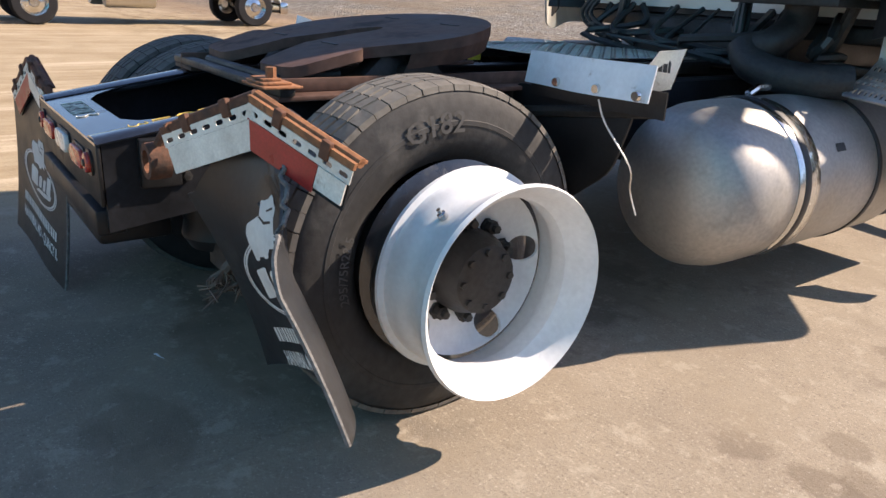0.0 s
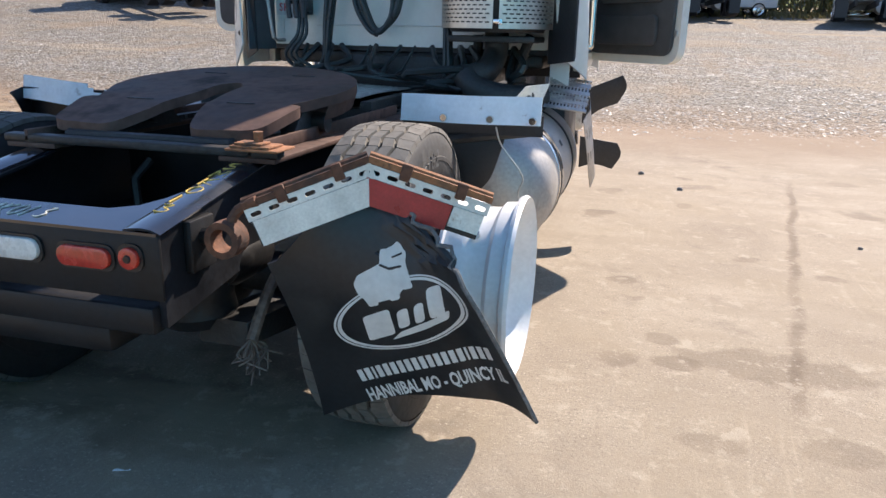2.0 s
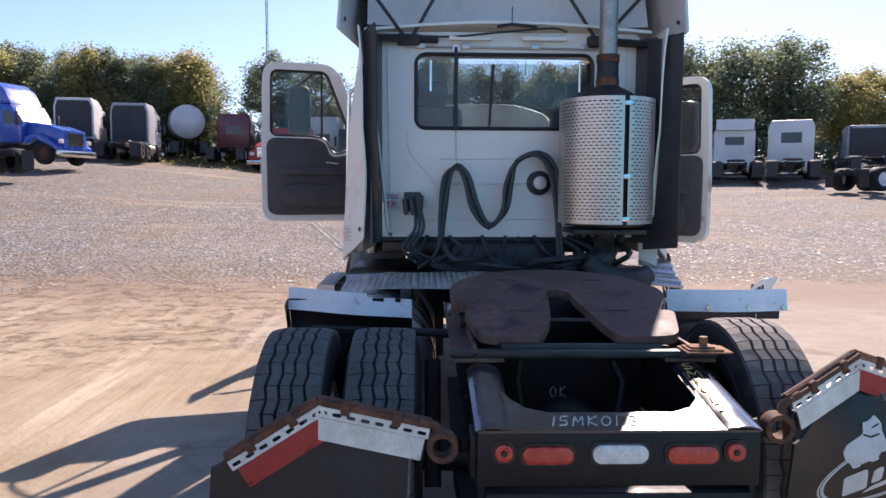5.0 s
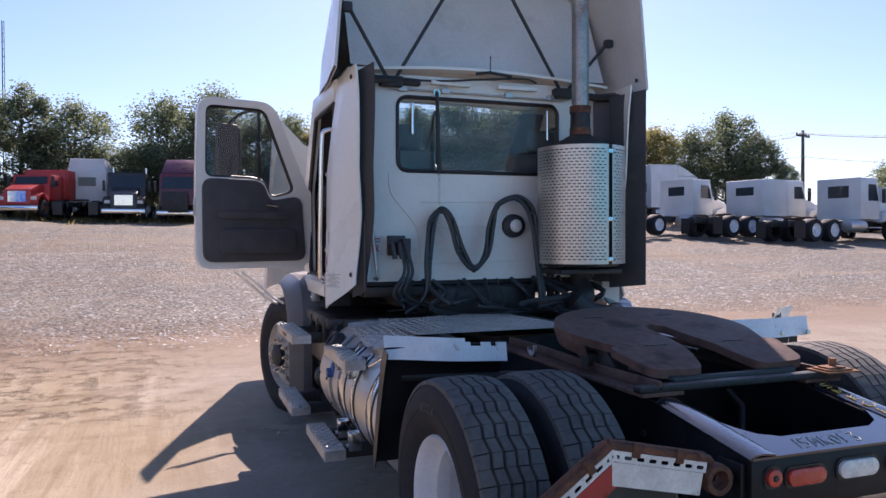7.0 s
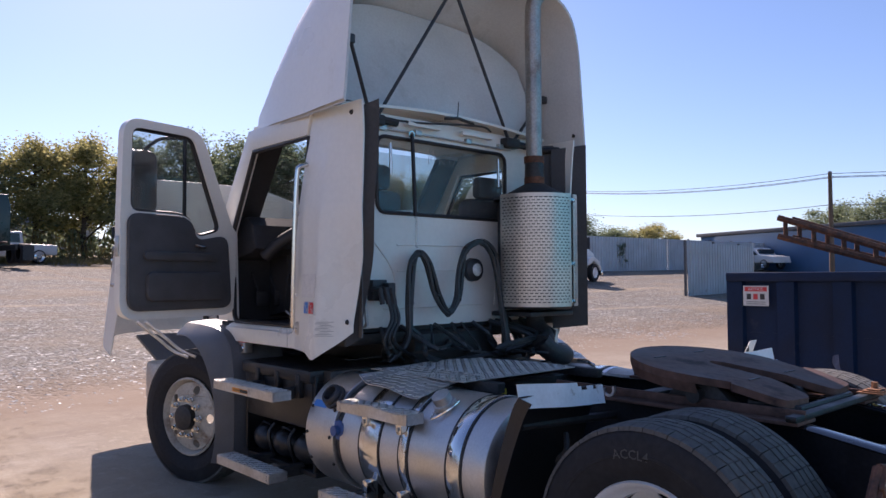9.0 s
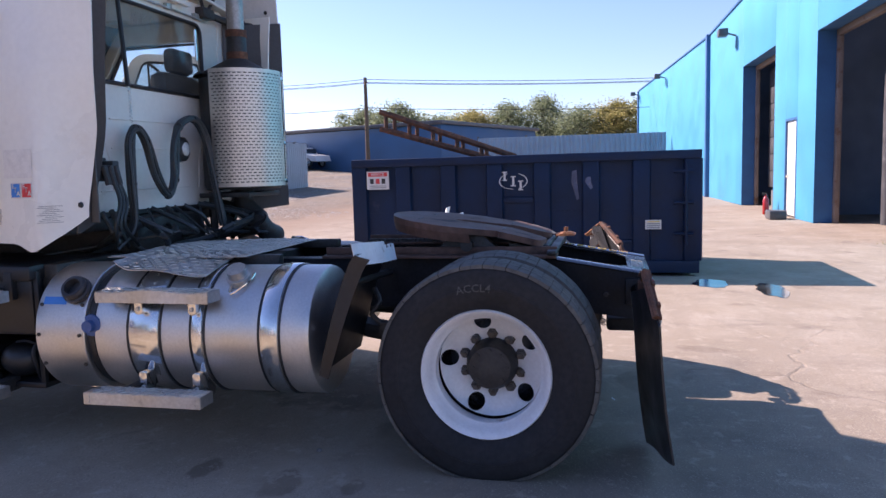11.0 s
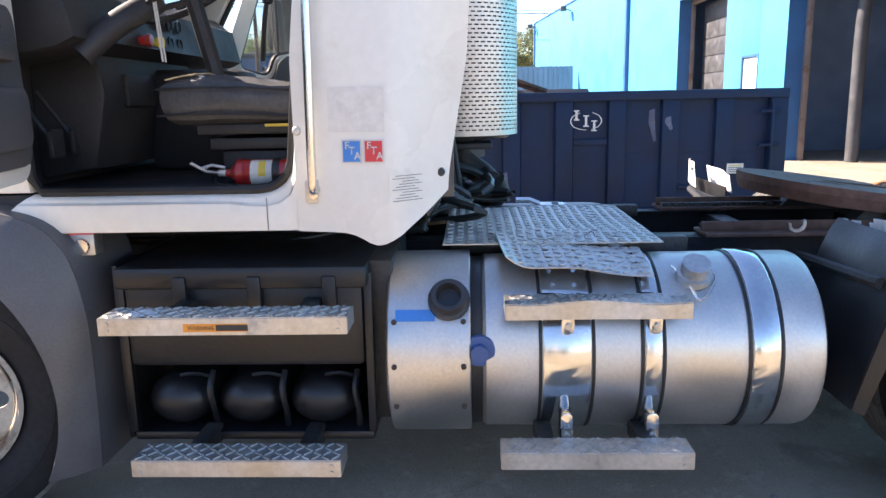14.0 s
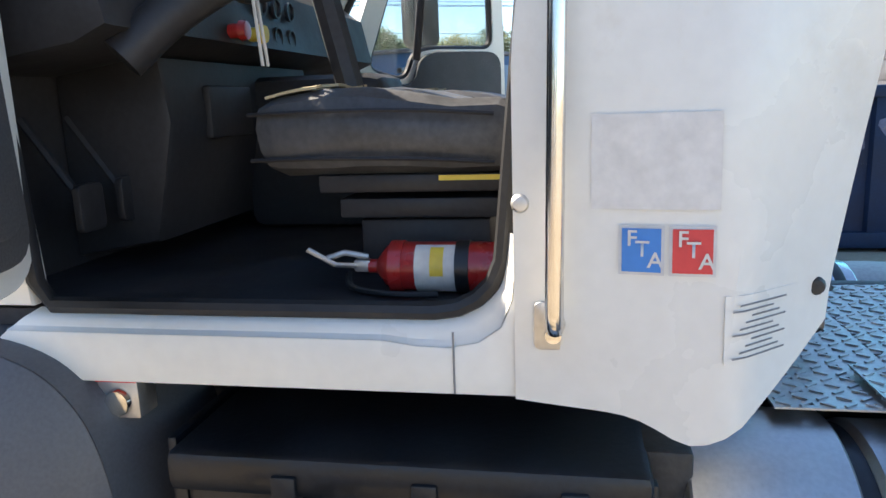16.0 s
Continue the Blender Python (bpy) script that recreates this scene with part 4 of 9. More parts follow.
# ---- parked tractors and trucks, far off ----
def far_wheel(par, x, y, r=0.5, rim=WHITE_STEEL, wdt=0.28):
    bm = BM()
    s = 1 if x > 0 else -1
    lathe(bm, [(0.3, -wdt / 2), (r - 0.03, -wdt / 2), (r, -wdt / 2 + 0.05), (r, wdt / 2 - 0.05), (r - 0.03, wdt / 2), (0.3, wdt / 2)], (x, y, r), "x", 20)
    wh = part("wheel", bm, RUBBER, par)
    bm = BM()
    lathe(bm, [(0.3, s * wdt / 2), (0.27, s * (wdt / 2 - 0.1)), (0.12, s * (wdt / 2 - 0.06)), (0.1, s * (wdt / 2)), (0, s * wdt / 2)], (x, y, r), "x", 16)
    part("rim", bm, rim, wh)


def tractor(name, label, colour, at, turn, sleeper=0.0, tall=2.9, hood=1.5, frame_back=3.2, rims=WHITE_STEEL, fairing=0.0, cat="truck", group="", sweep=False, stacks=False, open_back=False, engine=False):
    t = thing(name, label, cat, (at[0], at[1], ground_z(*at)), turn, group)
    cabin = 1.5
    for x in (-0.42, 0.42):
        bm = BM()
        box(bm, x - 0.05, x + 0.05, -frame_back - sleeper, cabin + hood, 0.65, 0.92, 0.01)
        part("frame_rail", bm, BLACK_GREASE, t)
    bm = BM()
    lean = 0.55 if sweep else 0.22
    prism(bm, [(0.0, 1.0), (0.0, tall), (cabin - lean, tall), (cabin, 1.9), (cabin, 1.0)], "x", -1.08, 1.08, 0.07)
    cabp = part("cab", bm, colour, t)
    for s in (-1, 1):
        bm = BM()
        prism(bm, [(0.55, 1.85), (0.55, tall - 0.3), (1.30 - lean * 0.75, tall - 0.3), (1.36, 1.85)], "x", s * 1.082, s * 1.09)
        part("window", bm, WINDOW_FAR, cabp)
    bm = BM()
    sheet(bm, lambda u, v: ((u * 2 - 1) * (0.95 - 0.06 * v), cabin + 0.012 - lean * (0.06 + 0.72 * v), 1.95 + (tall - 1.95) * 0.75 * v + 0.02), 4, 2, 0.012)
    part("windscreen", bm, WINDOW_FAR, cabp)
    bm = BM()
    prism(bm, [(-0.5, 2.0), (-0.5, tall - 0.35), (0.5, tall - 0.35), (0.5, 2.0)], "y", -0.012 - sleeper, -sleeper)
    part("rear_window", bm, WINDOW_FAR, cabp)
    if sleeper:
        bm = BM()
        prism(bm, [(-1.1, 1.0), (-1.1, tall), (-0.95, tall + fairing), (0.95, tall + fairing), (1.1, tall), (1.1, 1.0)], "y", -sleeper, -0.004, 0.05)
        part("sleeper", bm, colour, t)
    if fairing:
        bm = BM()
        back = -0.004 if sleeper else -0.3
        prism(bm, [(back, tall + 0.004), (back, tall + fairing), (back + 0.1, tall + fairing * 0.96), (back + 0.55, tall + fairing * 0.66), (cabin - lean - 0.05, tall + 0.03)], "x", -0.98, 0.98, 0.06)
        part("roof_fairing", bm, colour, t)
    if open_back:
        # dark panel stands in for the shaded inside of an open back
        bm = BM()
        prism(bm, [(-0.98, 1.12), (-0.98, tall - 0.02), (-0.84, tall + fairing - 0.16), (0.84, tall + fairing - 0.16), (0.98, tall - 0.02), (0.98, 1.12)], "y", -sleeper - 0.03, -sleeper - 0.004)
        part("open_back", bm, GRIMY_PLASTIC, t, "dark panel standing for a sleeper's shaded open back")
    if engine:
        bm = BM()
        box(bm, -0.55, 0.55, cabin + 0.02, cabin + 0.75, 0.6, 1.5, 0.06)
        part("engine", bm, BLACK_GREASE, t, "bare engine with the hood gone")
        bm = BM()
        box(bm, -0.75, 0.75, cabin + 0.76, cabin + 0.84, 0.6, 1.75, 0.02)
        part("radiator", bm, BLACK_GREASE, t)
    if hood:
        bm = BM()
        prism(bm, [(cabin + 0.012, 0.95), (cabin + 0.012, 1.95), (cabin + hood * 0.6, 1.8), (cabin + hood, 1.55), (cabin + hood + 0.05, 0.7)], "x", -0.75, 0.75, 0.06)
        hd = part("hood", bm, colour, t)
        bm = BM()
        prism(bm, [(-0.5, 0.85), (-0.5, 1.45), (0.5, 1.45), (0.5, 0.85)], "y", cabin + hood + 0.03, cabin + hood + 0.07)
        part("grille", bm, CHROME, hd)
        for s in (-1, 1):
            bm = BM()
            prism(bm, [(cabin + 0.1, 0.9), (cabin + 0.25, 1.25), (cabin + 0.8, 1.4), (cabin + 1.35, 1.2), (cabin + hood, 0.8), (cabin + hood, 0.6), (cabin + 1.4, 0.9), (cabin + 0.8, 1.15), (cabin + 0.3, 0.9)], "x", s * 0.75, s * 1.15, 0.02)
            part("wing", bm, colour, t)
            bm = BM()
            box(bm, s * 0.9 - 0.16, s * 0.9 + 0.16, cabin + hood - 0.02, cabin + hood + 0.05, 0.95, 1.15, 0.03)
            part("headlight", bm, WHITE_LENS, t)
    bm = BM()
    box(bm, -1.2, 1.2, cabin + hood - 0.05, cabin + hood + 0.2, 0.35, 0.65, 0.05)
    part("bumper", bm, CHROME, t)
    for s in (-1, 1):
        far_wheel(t, s * 1.02, cabin + hood - 0.75, rim=rims)
        bm = BM()
        lathe(bm, [(0, -0.6), (0.27, -0.58), (0.3, -0.5), (0.3, 0.6), (0, 0.62)], (s * 0.85, -0.2 - sleeper * 0.4, 0.7), "y", 20)
        part("fuel_tank", bm, ALU, t)
        for y in (-frame_back - sleeper + 0.7, -frame_back - sleeper + 2.0):
            far_wheel(t, s * 0.98, y, rim=rims, wdt=0.5)
        bm = BM()
        box(bm, s * 1.2, s * 1.35, cabin - 0.1, cabin + 0.02, 1.75, 2.4, 0.03)
        part("mirror", bm, PLASTIC, t)
        bm = BM()
        box(bm, s * 0.7, s * 1.2, -frame_back - sleeper - 0.05, -frame_back - sleeper - 0.03, 0.15, 0.9)
        part("mud_flap", bm, FLAP, t)
        if stacks:
            bm = BM()
            tube(bm, [(s * 0.95, -0.12 - sleeper, 0.9), (s * 0.95, -0.12 - sleeper, tall + 0.4)], 0.07, 10)
            part("exhaust_pipe", bm, CHROME, t)
    bm = BM()
    lathe(bm, [(0, 0.0), (0.45, 0.0), (0.47, 0.05), (0.42, 0.1), (0, 0.12)], (0, -frame_back - sleeper + 1.4, 1.0), "z", 20)
    part("fifth_wheel", bm, FIFTH, t)
    return t


def box_truck(name, label, colour, body, at, turn, length=4.5, high=3.2, cat="truck"):
    t = tractor(name, label, colour, at, turn, 0.0, 2.5, 1.4, length, RUST, cat=cat)
    bm = BM()
    box(bm, -1.2, 1.2, -length, -0.15, 1.13, high, 0.03)
    part("cargo_box", bm, body, t)
    for k in range(int(length / 0.6)):
        for s in (-1, 1):
            bm = BM()
            box(bm, s * 1.2 - 0.02, s * 1.2 + 0.02, -length + 0.25 + 0.6 * k, -length + 0.33 + 0.6 * k, 1.18, high - 0.06)
            part("post", bm, body, t)
    return t


PAINT_BLUE = surf("blue_truck_paint", (0.025, 0.09, 0.42), 0.3, var=0.08, bump=0.0, coat=0.4)
PAINT_RED = surf("red_truck_paint", (0.50, 0.035, 0.025), 0.4, var=0.12, bump=0.0, coat=0.2)
PAINT_MAROON = surf("maroon_truck_paint", (0.13, 0.015, 0.025), 0.35, var=0.12, bump=0.0, coat=0.3)
PAINT_DARK = surf("dark_truck_paint", (0.022, 0.022, 0.024), 0.4, var=0.2, bump=0.0, coat=0.2)
PAINT_GREEN = surf("dark_green_paint", (0.012, 0.04, 0.035), 0.35, var=0.2, bump=0.0, coat=0.3)
PAINT_WHITE = surf("white_truck_paint", (0.66, 0.66, 0.64), 0.4, var=0.1, scale=1.0, bump=0.0, spot=(0.35, 0.32, 0.28), spot_scale=1.2, spot_at=0.66, coat=0.2)
PAINT_GREY = surf("grey_truck_paint", (0.36, 0.37, 0.38), 0.45, var=0.12, bump=0.0)

tractor("semi_truck", "bright blue sleeper tractor parked on gravel", PAINT_BLUE, (-20.0, 32.4), -104, 1.5, 2.75, 1.9, 3.0, rims=RUST, fairing=1.05, sweep=True)
tractor("semi_truck", "white day cab tractor parked beside blue truck", PAINT_WHITE, (-20.6, 27.6), 62, 0, 2.8, 1.5, 4.6, rims=RUST)
tractor("semi_truck", "stripped white sleeper tractor with dark open back", PAINT_WHITE, (-21.4, 42.6), 10, 1.6, 2.9, 0, 3.0, rims=RUST, fairing=0.5, open_back=True)
tractor("semi_truck", "stripped pale sleeper tractor, its back open and dark", PAINT_GREY, (-18.3, 43.2), 6, 1.6, 2.9, 0, 2.6, rims=RUST, fairing=0.5, open_back=True)
tractor("semi_truck", "white sleeper tractor seen from behind, in the row", PAINT_WHITE, (-7.3, 49.0), -6, 1.6, 2.9, 1.4, 3.0, fairing=0.8)
tractor("semi_truck", "black day cab tractor in the parked row", PAINT_DARK, (-5.0, 47.0), 176, 0.0, 2.9, 1.3, 3.0, stacks=True)
tractor("semi_truck", "maroon high-roof sleeper tractor without its hood", PAINT_MAROON, (-1.9, 45.5), 168, 1.9, 2.9, 0, 2.5, fairing=0.95, engine=True)
tractor("semi_truck", "dark green sleeper tractor seen from behind", PAINT_GREEN, (3.8, 43.0), 6, 1.8, 3.0, 1.4, 3.0, fairing=0.6)
tractor("semi_truck", "dark maroon sleeper tractor beside the tanker", PAINT_MAROON, (-13.9, 50.2), 4, 1.6, 2.9, 1.4, 3.0, fairing=0.5)
box_truck("dump_truck", "red dump truck facing the yard", PAINT_RED, PAINT_RED, (-9.7, 46.5), 162, 4.6, 2.9, "dump truck")
tractor("semi_truck", "grey day cab tractor in the far row", PAINT_GREY, (13.9, 39.0), -14, 0.0, 2.7, 1.4, 3.4)
tractor("semi_truck", "white day cab tractor with low roof fairing", PAINT_WHITE, (16.8, 37.9), -20, 0.0, 2.8, 1.4, 3.4, fairing=0.6)
tractor("semi_truck", "white high-roof sleeper tractor in the row", PAINT_WHITE, (11.2, 39.8), -10, 1.6, 2.9, 1.4, 3.0, fairing=0.9)
tractor("semi_truck", "white mid-roof sleeper tractor behind the row", PAINT_WHITE, (19.3, 36.6), -24, 1.2, 2.9, 1.5, 3.4, fairing=0.3)
tractor("semi_truck", "grey box-backed sleeper tractor far in the row", PAINT_GREY, (25.0, 39.2), -24, 1.6, 2.8, 0, 3.0, open_back=True)
tractor("semi_truck", "white high-roof sleeper tractor far in the row", PAINT_WHITE, (27.0, 36.0), -100, 1.8, 2.9, 1.4, 3.0, fairing=0.75)
tractor("semi_truck", "white day cab tractor with long bare frame", PAINT_WHITE, (21.8, 28.6), -78, 0, 2.8, 1.6, 4.6)
tractor("semi_truck", "white short-nosed sleeper tractor in the near row", PAINT_WHITE, (25.4, 26.2), -80, 1.7, 2.75, 1.5, 3.0)
tractor("semi_truck", "clean white day cab tractor at the row's end", PAINT_WHITE, (26.7, 23.2), -80, 0, 2.9, 1.7, 4.2)
tractor("semi_truck", "white sleeper tractor parked across the yard", PAINT_WHITE, (-18.6, 4.6), 0, 1.6, 2.9, 1.6, 3.4, rims=ALU_BAND)

tank_truck = tractor("tank_truck", "white bulk tank truck parked by the trees", PAINT_WHITE, (-18.6, 52.0), 26, 0.0, 2.6, 1.4, 4.6, cat="tank truck")
bm = BM()
lathe(bm, [(0, -4.6), (0.7, -4.5), (1.15, -4.1), (1.2, -1.2), (1.0, -0.5), (0, -0.4)], (0, 0, 2.3), "y", 28)
part("tank", bm, PAINT_WHITE, tank_truck)


def pickup(name, label, colour, at, turn):
    t = thing(name, label, "pickup truck", (at[0], at[1], ground_z(*at)), turn)
    bm = BM()
    prism(bm, [(-2.7, 0.5), (-2.7, 1.05), (-0.9, 1.1), (-0.8, 1.75), (0.6, 1.75), (1.3, 1.15), (2.6, 1.0), (2.75, 0.5)], "x", -0.95, 0.95, 0.06)
    part("body", bm, colour, t)
    for s in (-1, 1):
        bm = BM()
        prism(bm, [(-0.7, 1.15), (-0.65, 1.65), (0.55, 1.65), (1.1, 1.15)], "x", s * 0.95, s * 0.96)
        part("window", bm, WINDOW_FAR, t)
        for y in (-1.7, 1.75):
            far_wheel(t, s * 0.85, y, 0.39, ALU_BAND, 0.25)
    bm = BM()
    prism(bm, [(-0.8, 1.15), (-0.75, 1.6), (0.75, 1.6), (0.8, 1.15)], "y", 0.95, 1.2)
    part("windscreen", bm, WINDOW_FAR, t)
    return t


pickup("pickup_truck", "white pickup parked behind the yard gate", PAINT_WHITE, (56.0, 25.9), 160)
pickup("pickup_truck", "dark pickup standing behind the dumpster", PAINT_DARK, (14.6, 0.2), 85)
pickup("pickup_truck", "white pickup parked near dark green tractor", PAINT_WHITE, (5.2, 44.6), 100)


def corrugated(name, label, a, b, z0, high, mat, step=0.28, cat="fence"):
    a, b = Vector(a), Vector(b)
    t = thing(name, label, cat, (a.x, a.y, z0), math.degrees(math.atan2(b.y - a.y, b.x - a.x)))
    length = (b - a).length
    n = int(length / step)
    per = 40
    for k in range(0, n, per):
        bm = BM()
        pts = []
        for i in range(k, min(n, k + per) + 1):
            x = i * step
            pts += [(x, 0.0), (x + step * 0.4, 0.0), (x + step * 0.5, 0.05), (x + step * 0.9, 0.05)]
        lo = [bm.verts.new((x, y, 0)) for x, y in pts]
        hi = [bm.verts.new((x, y, high)) for x, y in pts]
        for i in range(len(pts) - 1):
            bm.faces.new((lo[i], lo[i + 1], hi[i + 1], hi[i]))
        part("panel", bm, mat, t)
    for k in range(0, n + 1, 10):
        bm = BM()
        box(bm, k * step - 0.05, k * step + 0.05, 0.06, 0.16, 0, high + 0.1)
        part("post", bm, GREY_PLASTIC, t)
    return t


corrugated("gate", "grey corrugated steel gate panel", (26.5, 15.4), (33.6, 15.7), 0.6, 2.5, CORRUGATED)
corrugated("sheet_fence", "long pale blue corrugated steel fence", (38.2, 6.9), (38.8, -3.6), 0.0, 3.3, FENCE_BLUE)
corrugated("sheet_fence", "long corrugated fence beyond the white tractor", (33.5, 28.5), (66.0, 25.0), 1.7, 2.6, CORRUGATED)
far_hall = thing("far_warehouse", "low dark blue metal warehouse in the distance", "building", (60.0, 32.9, 0.8), -109)
bm = BM()
box(bm, 0, 21.6, 0, 18, 0, 4.4, 0.05)
part("wall", bm, FAR_BLUE, far_hall)
bm = BM()
box(bm, -0.3, 21.9, -0.3, 18.3, 4.4, 4.7, 0.05)
part("roof", bm, GREY_PLASTIC, far_hall)
far_low = thing("low_building", "low pale building behind parked trucks", "building", (-6, 64, 3.6), 0)
bm = BM()
box(bm, 0, 22, 0, 6, 0, 3.0, 0.05)
part("wall", bm, CORRUGATED, far_low)


# ---- poles and wires ----
def pole(at, high, turn=0):
    t = thing("utility_pole", "weathered wooden utility pole with crossarm", "utility pole", (at[0], at[1], ground_z(*at)), turn)
    bm = BM()
    tube(bm, [(0, 0, 0), (0, 0, high)], [0.16, 0.11], 10)
    part("post", bm, WOOD_POLE, t)
    bm = BM()
    box(bm, -1.1, 1.1, -0.06, 0.06, high - 0.5, high - 0.36)
    part("crossarm", bm, WOOD_POLE, t)
    for x in (-1.0, -0.5, 0.5, 1.0):
        bm = BM()
        lathe(bm, [(0, 0), (0.05, 0.0), (0.06, 0.08), (0.03, 0.16), (0, 0.17)], (x, 0, high - 0.36), "z", 8)
        part("insulator", bm, GREY_PLASTIC, t)
    return Vector((at[0], at[1], ground_z(*at) + high - 0.25))


p1, p2, p3, p4 = pole((43.6, 15.5), 7.0, 20), pole((44.0, 42.0), 6.5, 20), pole((52, -30), 8.5, 20), pole((36, 75), 6.5)
cable = thing("power_line", "thin sagging power lines strung between poles", "cable", (0, 0, 0))
for a, b in ((p1, p3), (p1, p2), (p2, p4)):
    for off in (-1.0, 0.5, 1.0, -0.3):
        drop = 1.8 if off == -0.3 else 0
        bm = BM()
        pts = [a.lerp(b, k / 14) + Vector((off, off * 0.3, -1.6 * (1 - (k / 7 - 1) ** 2) * 0.5 - drop)) for k in range(15)]
        tube(bm, pts, 0.018, 4)
        part("wire", bm, PLASTIC, cable)
mast = thing("radio_mast", "tall thin lattice radio mast beyond trees", "mast", (-24.2, 110.0, 3.7))
bm = BM()
for a in range(3):
    tube(bm, [(0.22 * math.cos(a * 2.094), 0.22 * math.sin(a * 2.094), 0), (0.15 * math.cos(a * 2.094), 0.15 * math.sin(a * 2.094), 27)], 0.05, 5)
for k in range(26):
    tube(bm, [(0.2, 0, k), (-0.1, 0.17, k + 0.5), (-0.1, -0.17, k + 1)], 0.025, 4)
part("lattice", bm, GREY_PLASTIC, mast)


# ---- trees ----
def tree_kind(label, leaf, high, spread, seed, leaves=17000, size=0.125):
    rnd = random.Random(seed)
    t = thing("tree", label, "tree", (0, 0, -50), 0, "trees along the yard's edge")
    bm = BM()
    tube(bm, smooth_path([(0, 0, 0), (0.1, 0.05, high * 0.25), (-0.05, 0.1, high * 0.55), (0.05, 0, high * 0.85)], 3), [0.22 - 0.018 * k for k in range(10)], 8)
    ends = []
    for k in range(26):
        a, z = rnd.random() * math.tau, high * (0.14 + 0.66 * rnd.random())
        r = spread * (0.55 + 0.45 * rnd.random()) * (1.15 - z / high * 0.7)
        e = Vector((r * math.cos(a), r * math.sin(a), z + r * 0.6))
        tube(bm, smooth_path([(0, 0, z), e * 0.5 + Vector((0, 0, z * 0.45)), e], 2), [0.09, 0.07, 0.05, 0.03, 0.02], 5)
        ends.append(e)
    part("trunk", bm, BARK, t)
    V, F = [], []
    centres = [(e, 0.55 + 0.7 * rnd.random()) for e in ends]
    centres += [(e * (0.4 + 0.5 * rnd.random()) + Vector((0, 0, 0.4)), 0.7 + 0.6 * rnd.random()) for e in ends]
    centres += [(Vector((0.5 * rnd.uniform(-1, 1), 0.5 * rnd.uniform(-1, 1), high * (0.8 + 0.2 * rnd.random()))), 0.8) for _ in range(6)]
    for k in range(leaves):
        c, r = centres[k % len(centres)]
        d = Vector((rnd.gauss(0, 1), rnd.gauss(0, 1), rnd.gauss(0, 0.8))).normalized() * r * spread / 2.6 * (rnd.random() ** 0.6) * rnd.uniform(0.8, 1.25)
        p = c + d
        if p.z < 0.6:
            continue
        a = Vector((rnd.gauss(0, 1), rnd.gauss(0, 1), rnd.gauss(0, 1))).normalized()
        s, u = frame_of(a)
        w_, h_ = size * rnd.uniform(0.5, 1.1), size * rnd.uniform(0.3, 0.7)
        i = len(V)
        V += [tuple(p + s * w_), tuple(p + u * h_), tuple(p - s * w_), tuple(p - u * h_)]
        F.append((i, i + 1, i + 2, i + 3))
    mesh_part("crown", V, F, leaf, t)
    return t


kinds = [tree_kind("leafy green tree at the yard's edge", LEAF, 8.5, 3.4, 1), tree_kind("tall slender green tree behind trucks", LEAF, 9.5, 2.7, 2),
         tree_kind("tree turning yellow behind parked trucks", LEAF_Y, 8.0, 3.0, 3), tree_kind("broad dark green tree behind trucks", LEAF, 7.4, 3.8, 4)]
rnd = random.Random(9)
# x, y, height and kind of each tree seen singly
SINGLE = [(-16.8, 51.4, 7.5, 0), (-11.9, 52.3, 9.2, 1), (-8.8, 53.0, 8.4, 0), (-5.4, 53.5, 5.6, 3), (-2.9, 54.0, 9.2, 0), (0.6, 54.8, 10.2, 0), (3.4, 54.4, 8.6, 1), (6.0, 54.2, 8.4, 0),
          (9.0, 53.6, 8.8, 2), (12.0, 53.0, 9.3, 2), (15.2, 52.0, 9.7, 1), (18.2, 50.3, 9.8, 0), (21.4, 47.9, 9.8, 3), (23.8, 45.9, 9.5, 0), (30.4, 47.9, 7.5, 2), (33.0, 46.1, 7.6, 2)]
GROUP_R = [(35.3, 44.6, 7.1, 0), (37.4, 42.9, 8.4, 0), (39.0, 41.3, 7.0, 1), (40.3, 40.0, 4.6, 1), (39.7, 28.1, 2.5, 1), (27.5, 46.0, 7.0, 2)]
spots = SINGLE + GROUP_R
for k in range(12):
    a = radians(-35.5 + 1.55 * k + rnd.uniform(-0.4, 0.4))
    d = rnd.uniform(55, 60)
    spots.append((d * math.sin(a), d * math.cos(a) - 3, rnd.uniform(6.5, 7.4) + 0.10 * k, (1, 0, 1, 2)[k % 4]))
for k in range(9):
    a = radians(-92 + k * 5.4)
    spots.append((46 * math.sin(a), 46 * math.cos(a), rnd.uniform(5.0, 7.0), k % 4))
TALL = (8.5, 9.5, 8.0, 7.4)
for x, y, h_, k in spots:
    q = copy_thing(kinds[k], pose(x, y, ground_z(x, y) - 0.1, 0, 0, rnd.uniform(0, 360)))
    s_ = h_ / (TALL[k] * 1.12)
    q.scale = (s_ * 1.02, s_ * 1.02, s_)
for k in range(15):
    a = radians(52 + k * 2.9 if k < 3 else 62 + k * 2.9)
    d = 108 + rnd.uniform(-6, 6)
    q = copy_thing(kinds[(0, 3, 2, 0)[k % 4]], pose(d * math.sin(a), d * math.cos(a), 1.2, 0, 0, rnd.uniform(0, 360)))
    q.scale = (1.6, 1.6, rnd.uniform(1.1, 1.4) * (0.85 if k < 5 else 1))
for q in kinds:
    for o in (*q.children_recursive, q):
        bpy.data.objects.remove(o)
hv, hf = [], []
rh = random.Random(31)
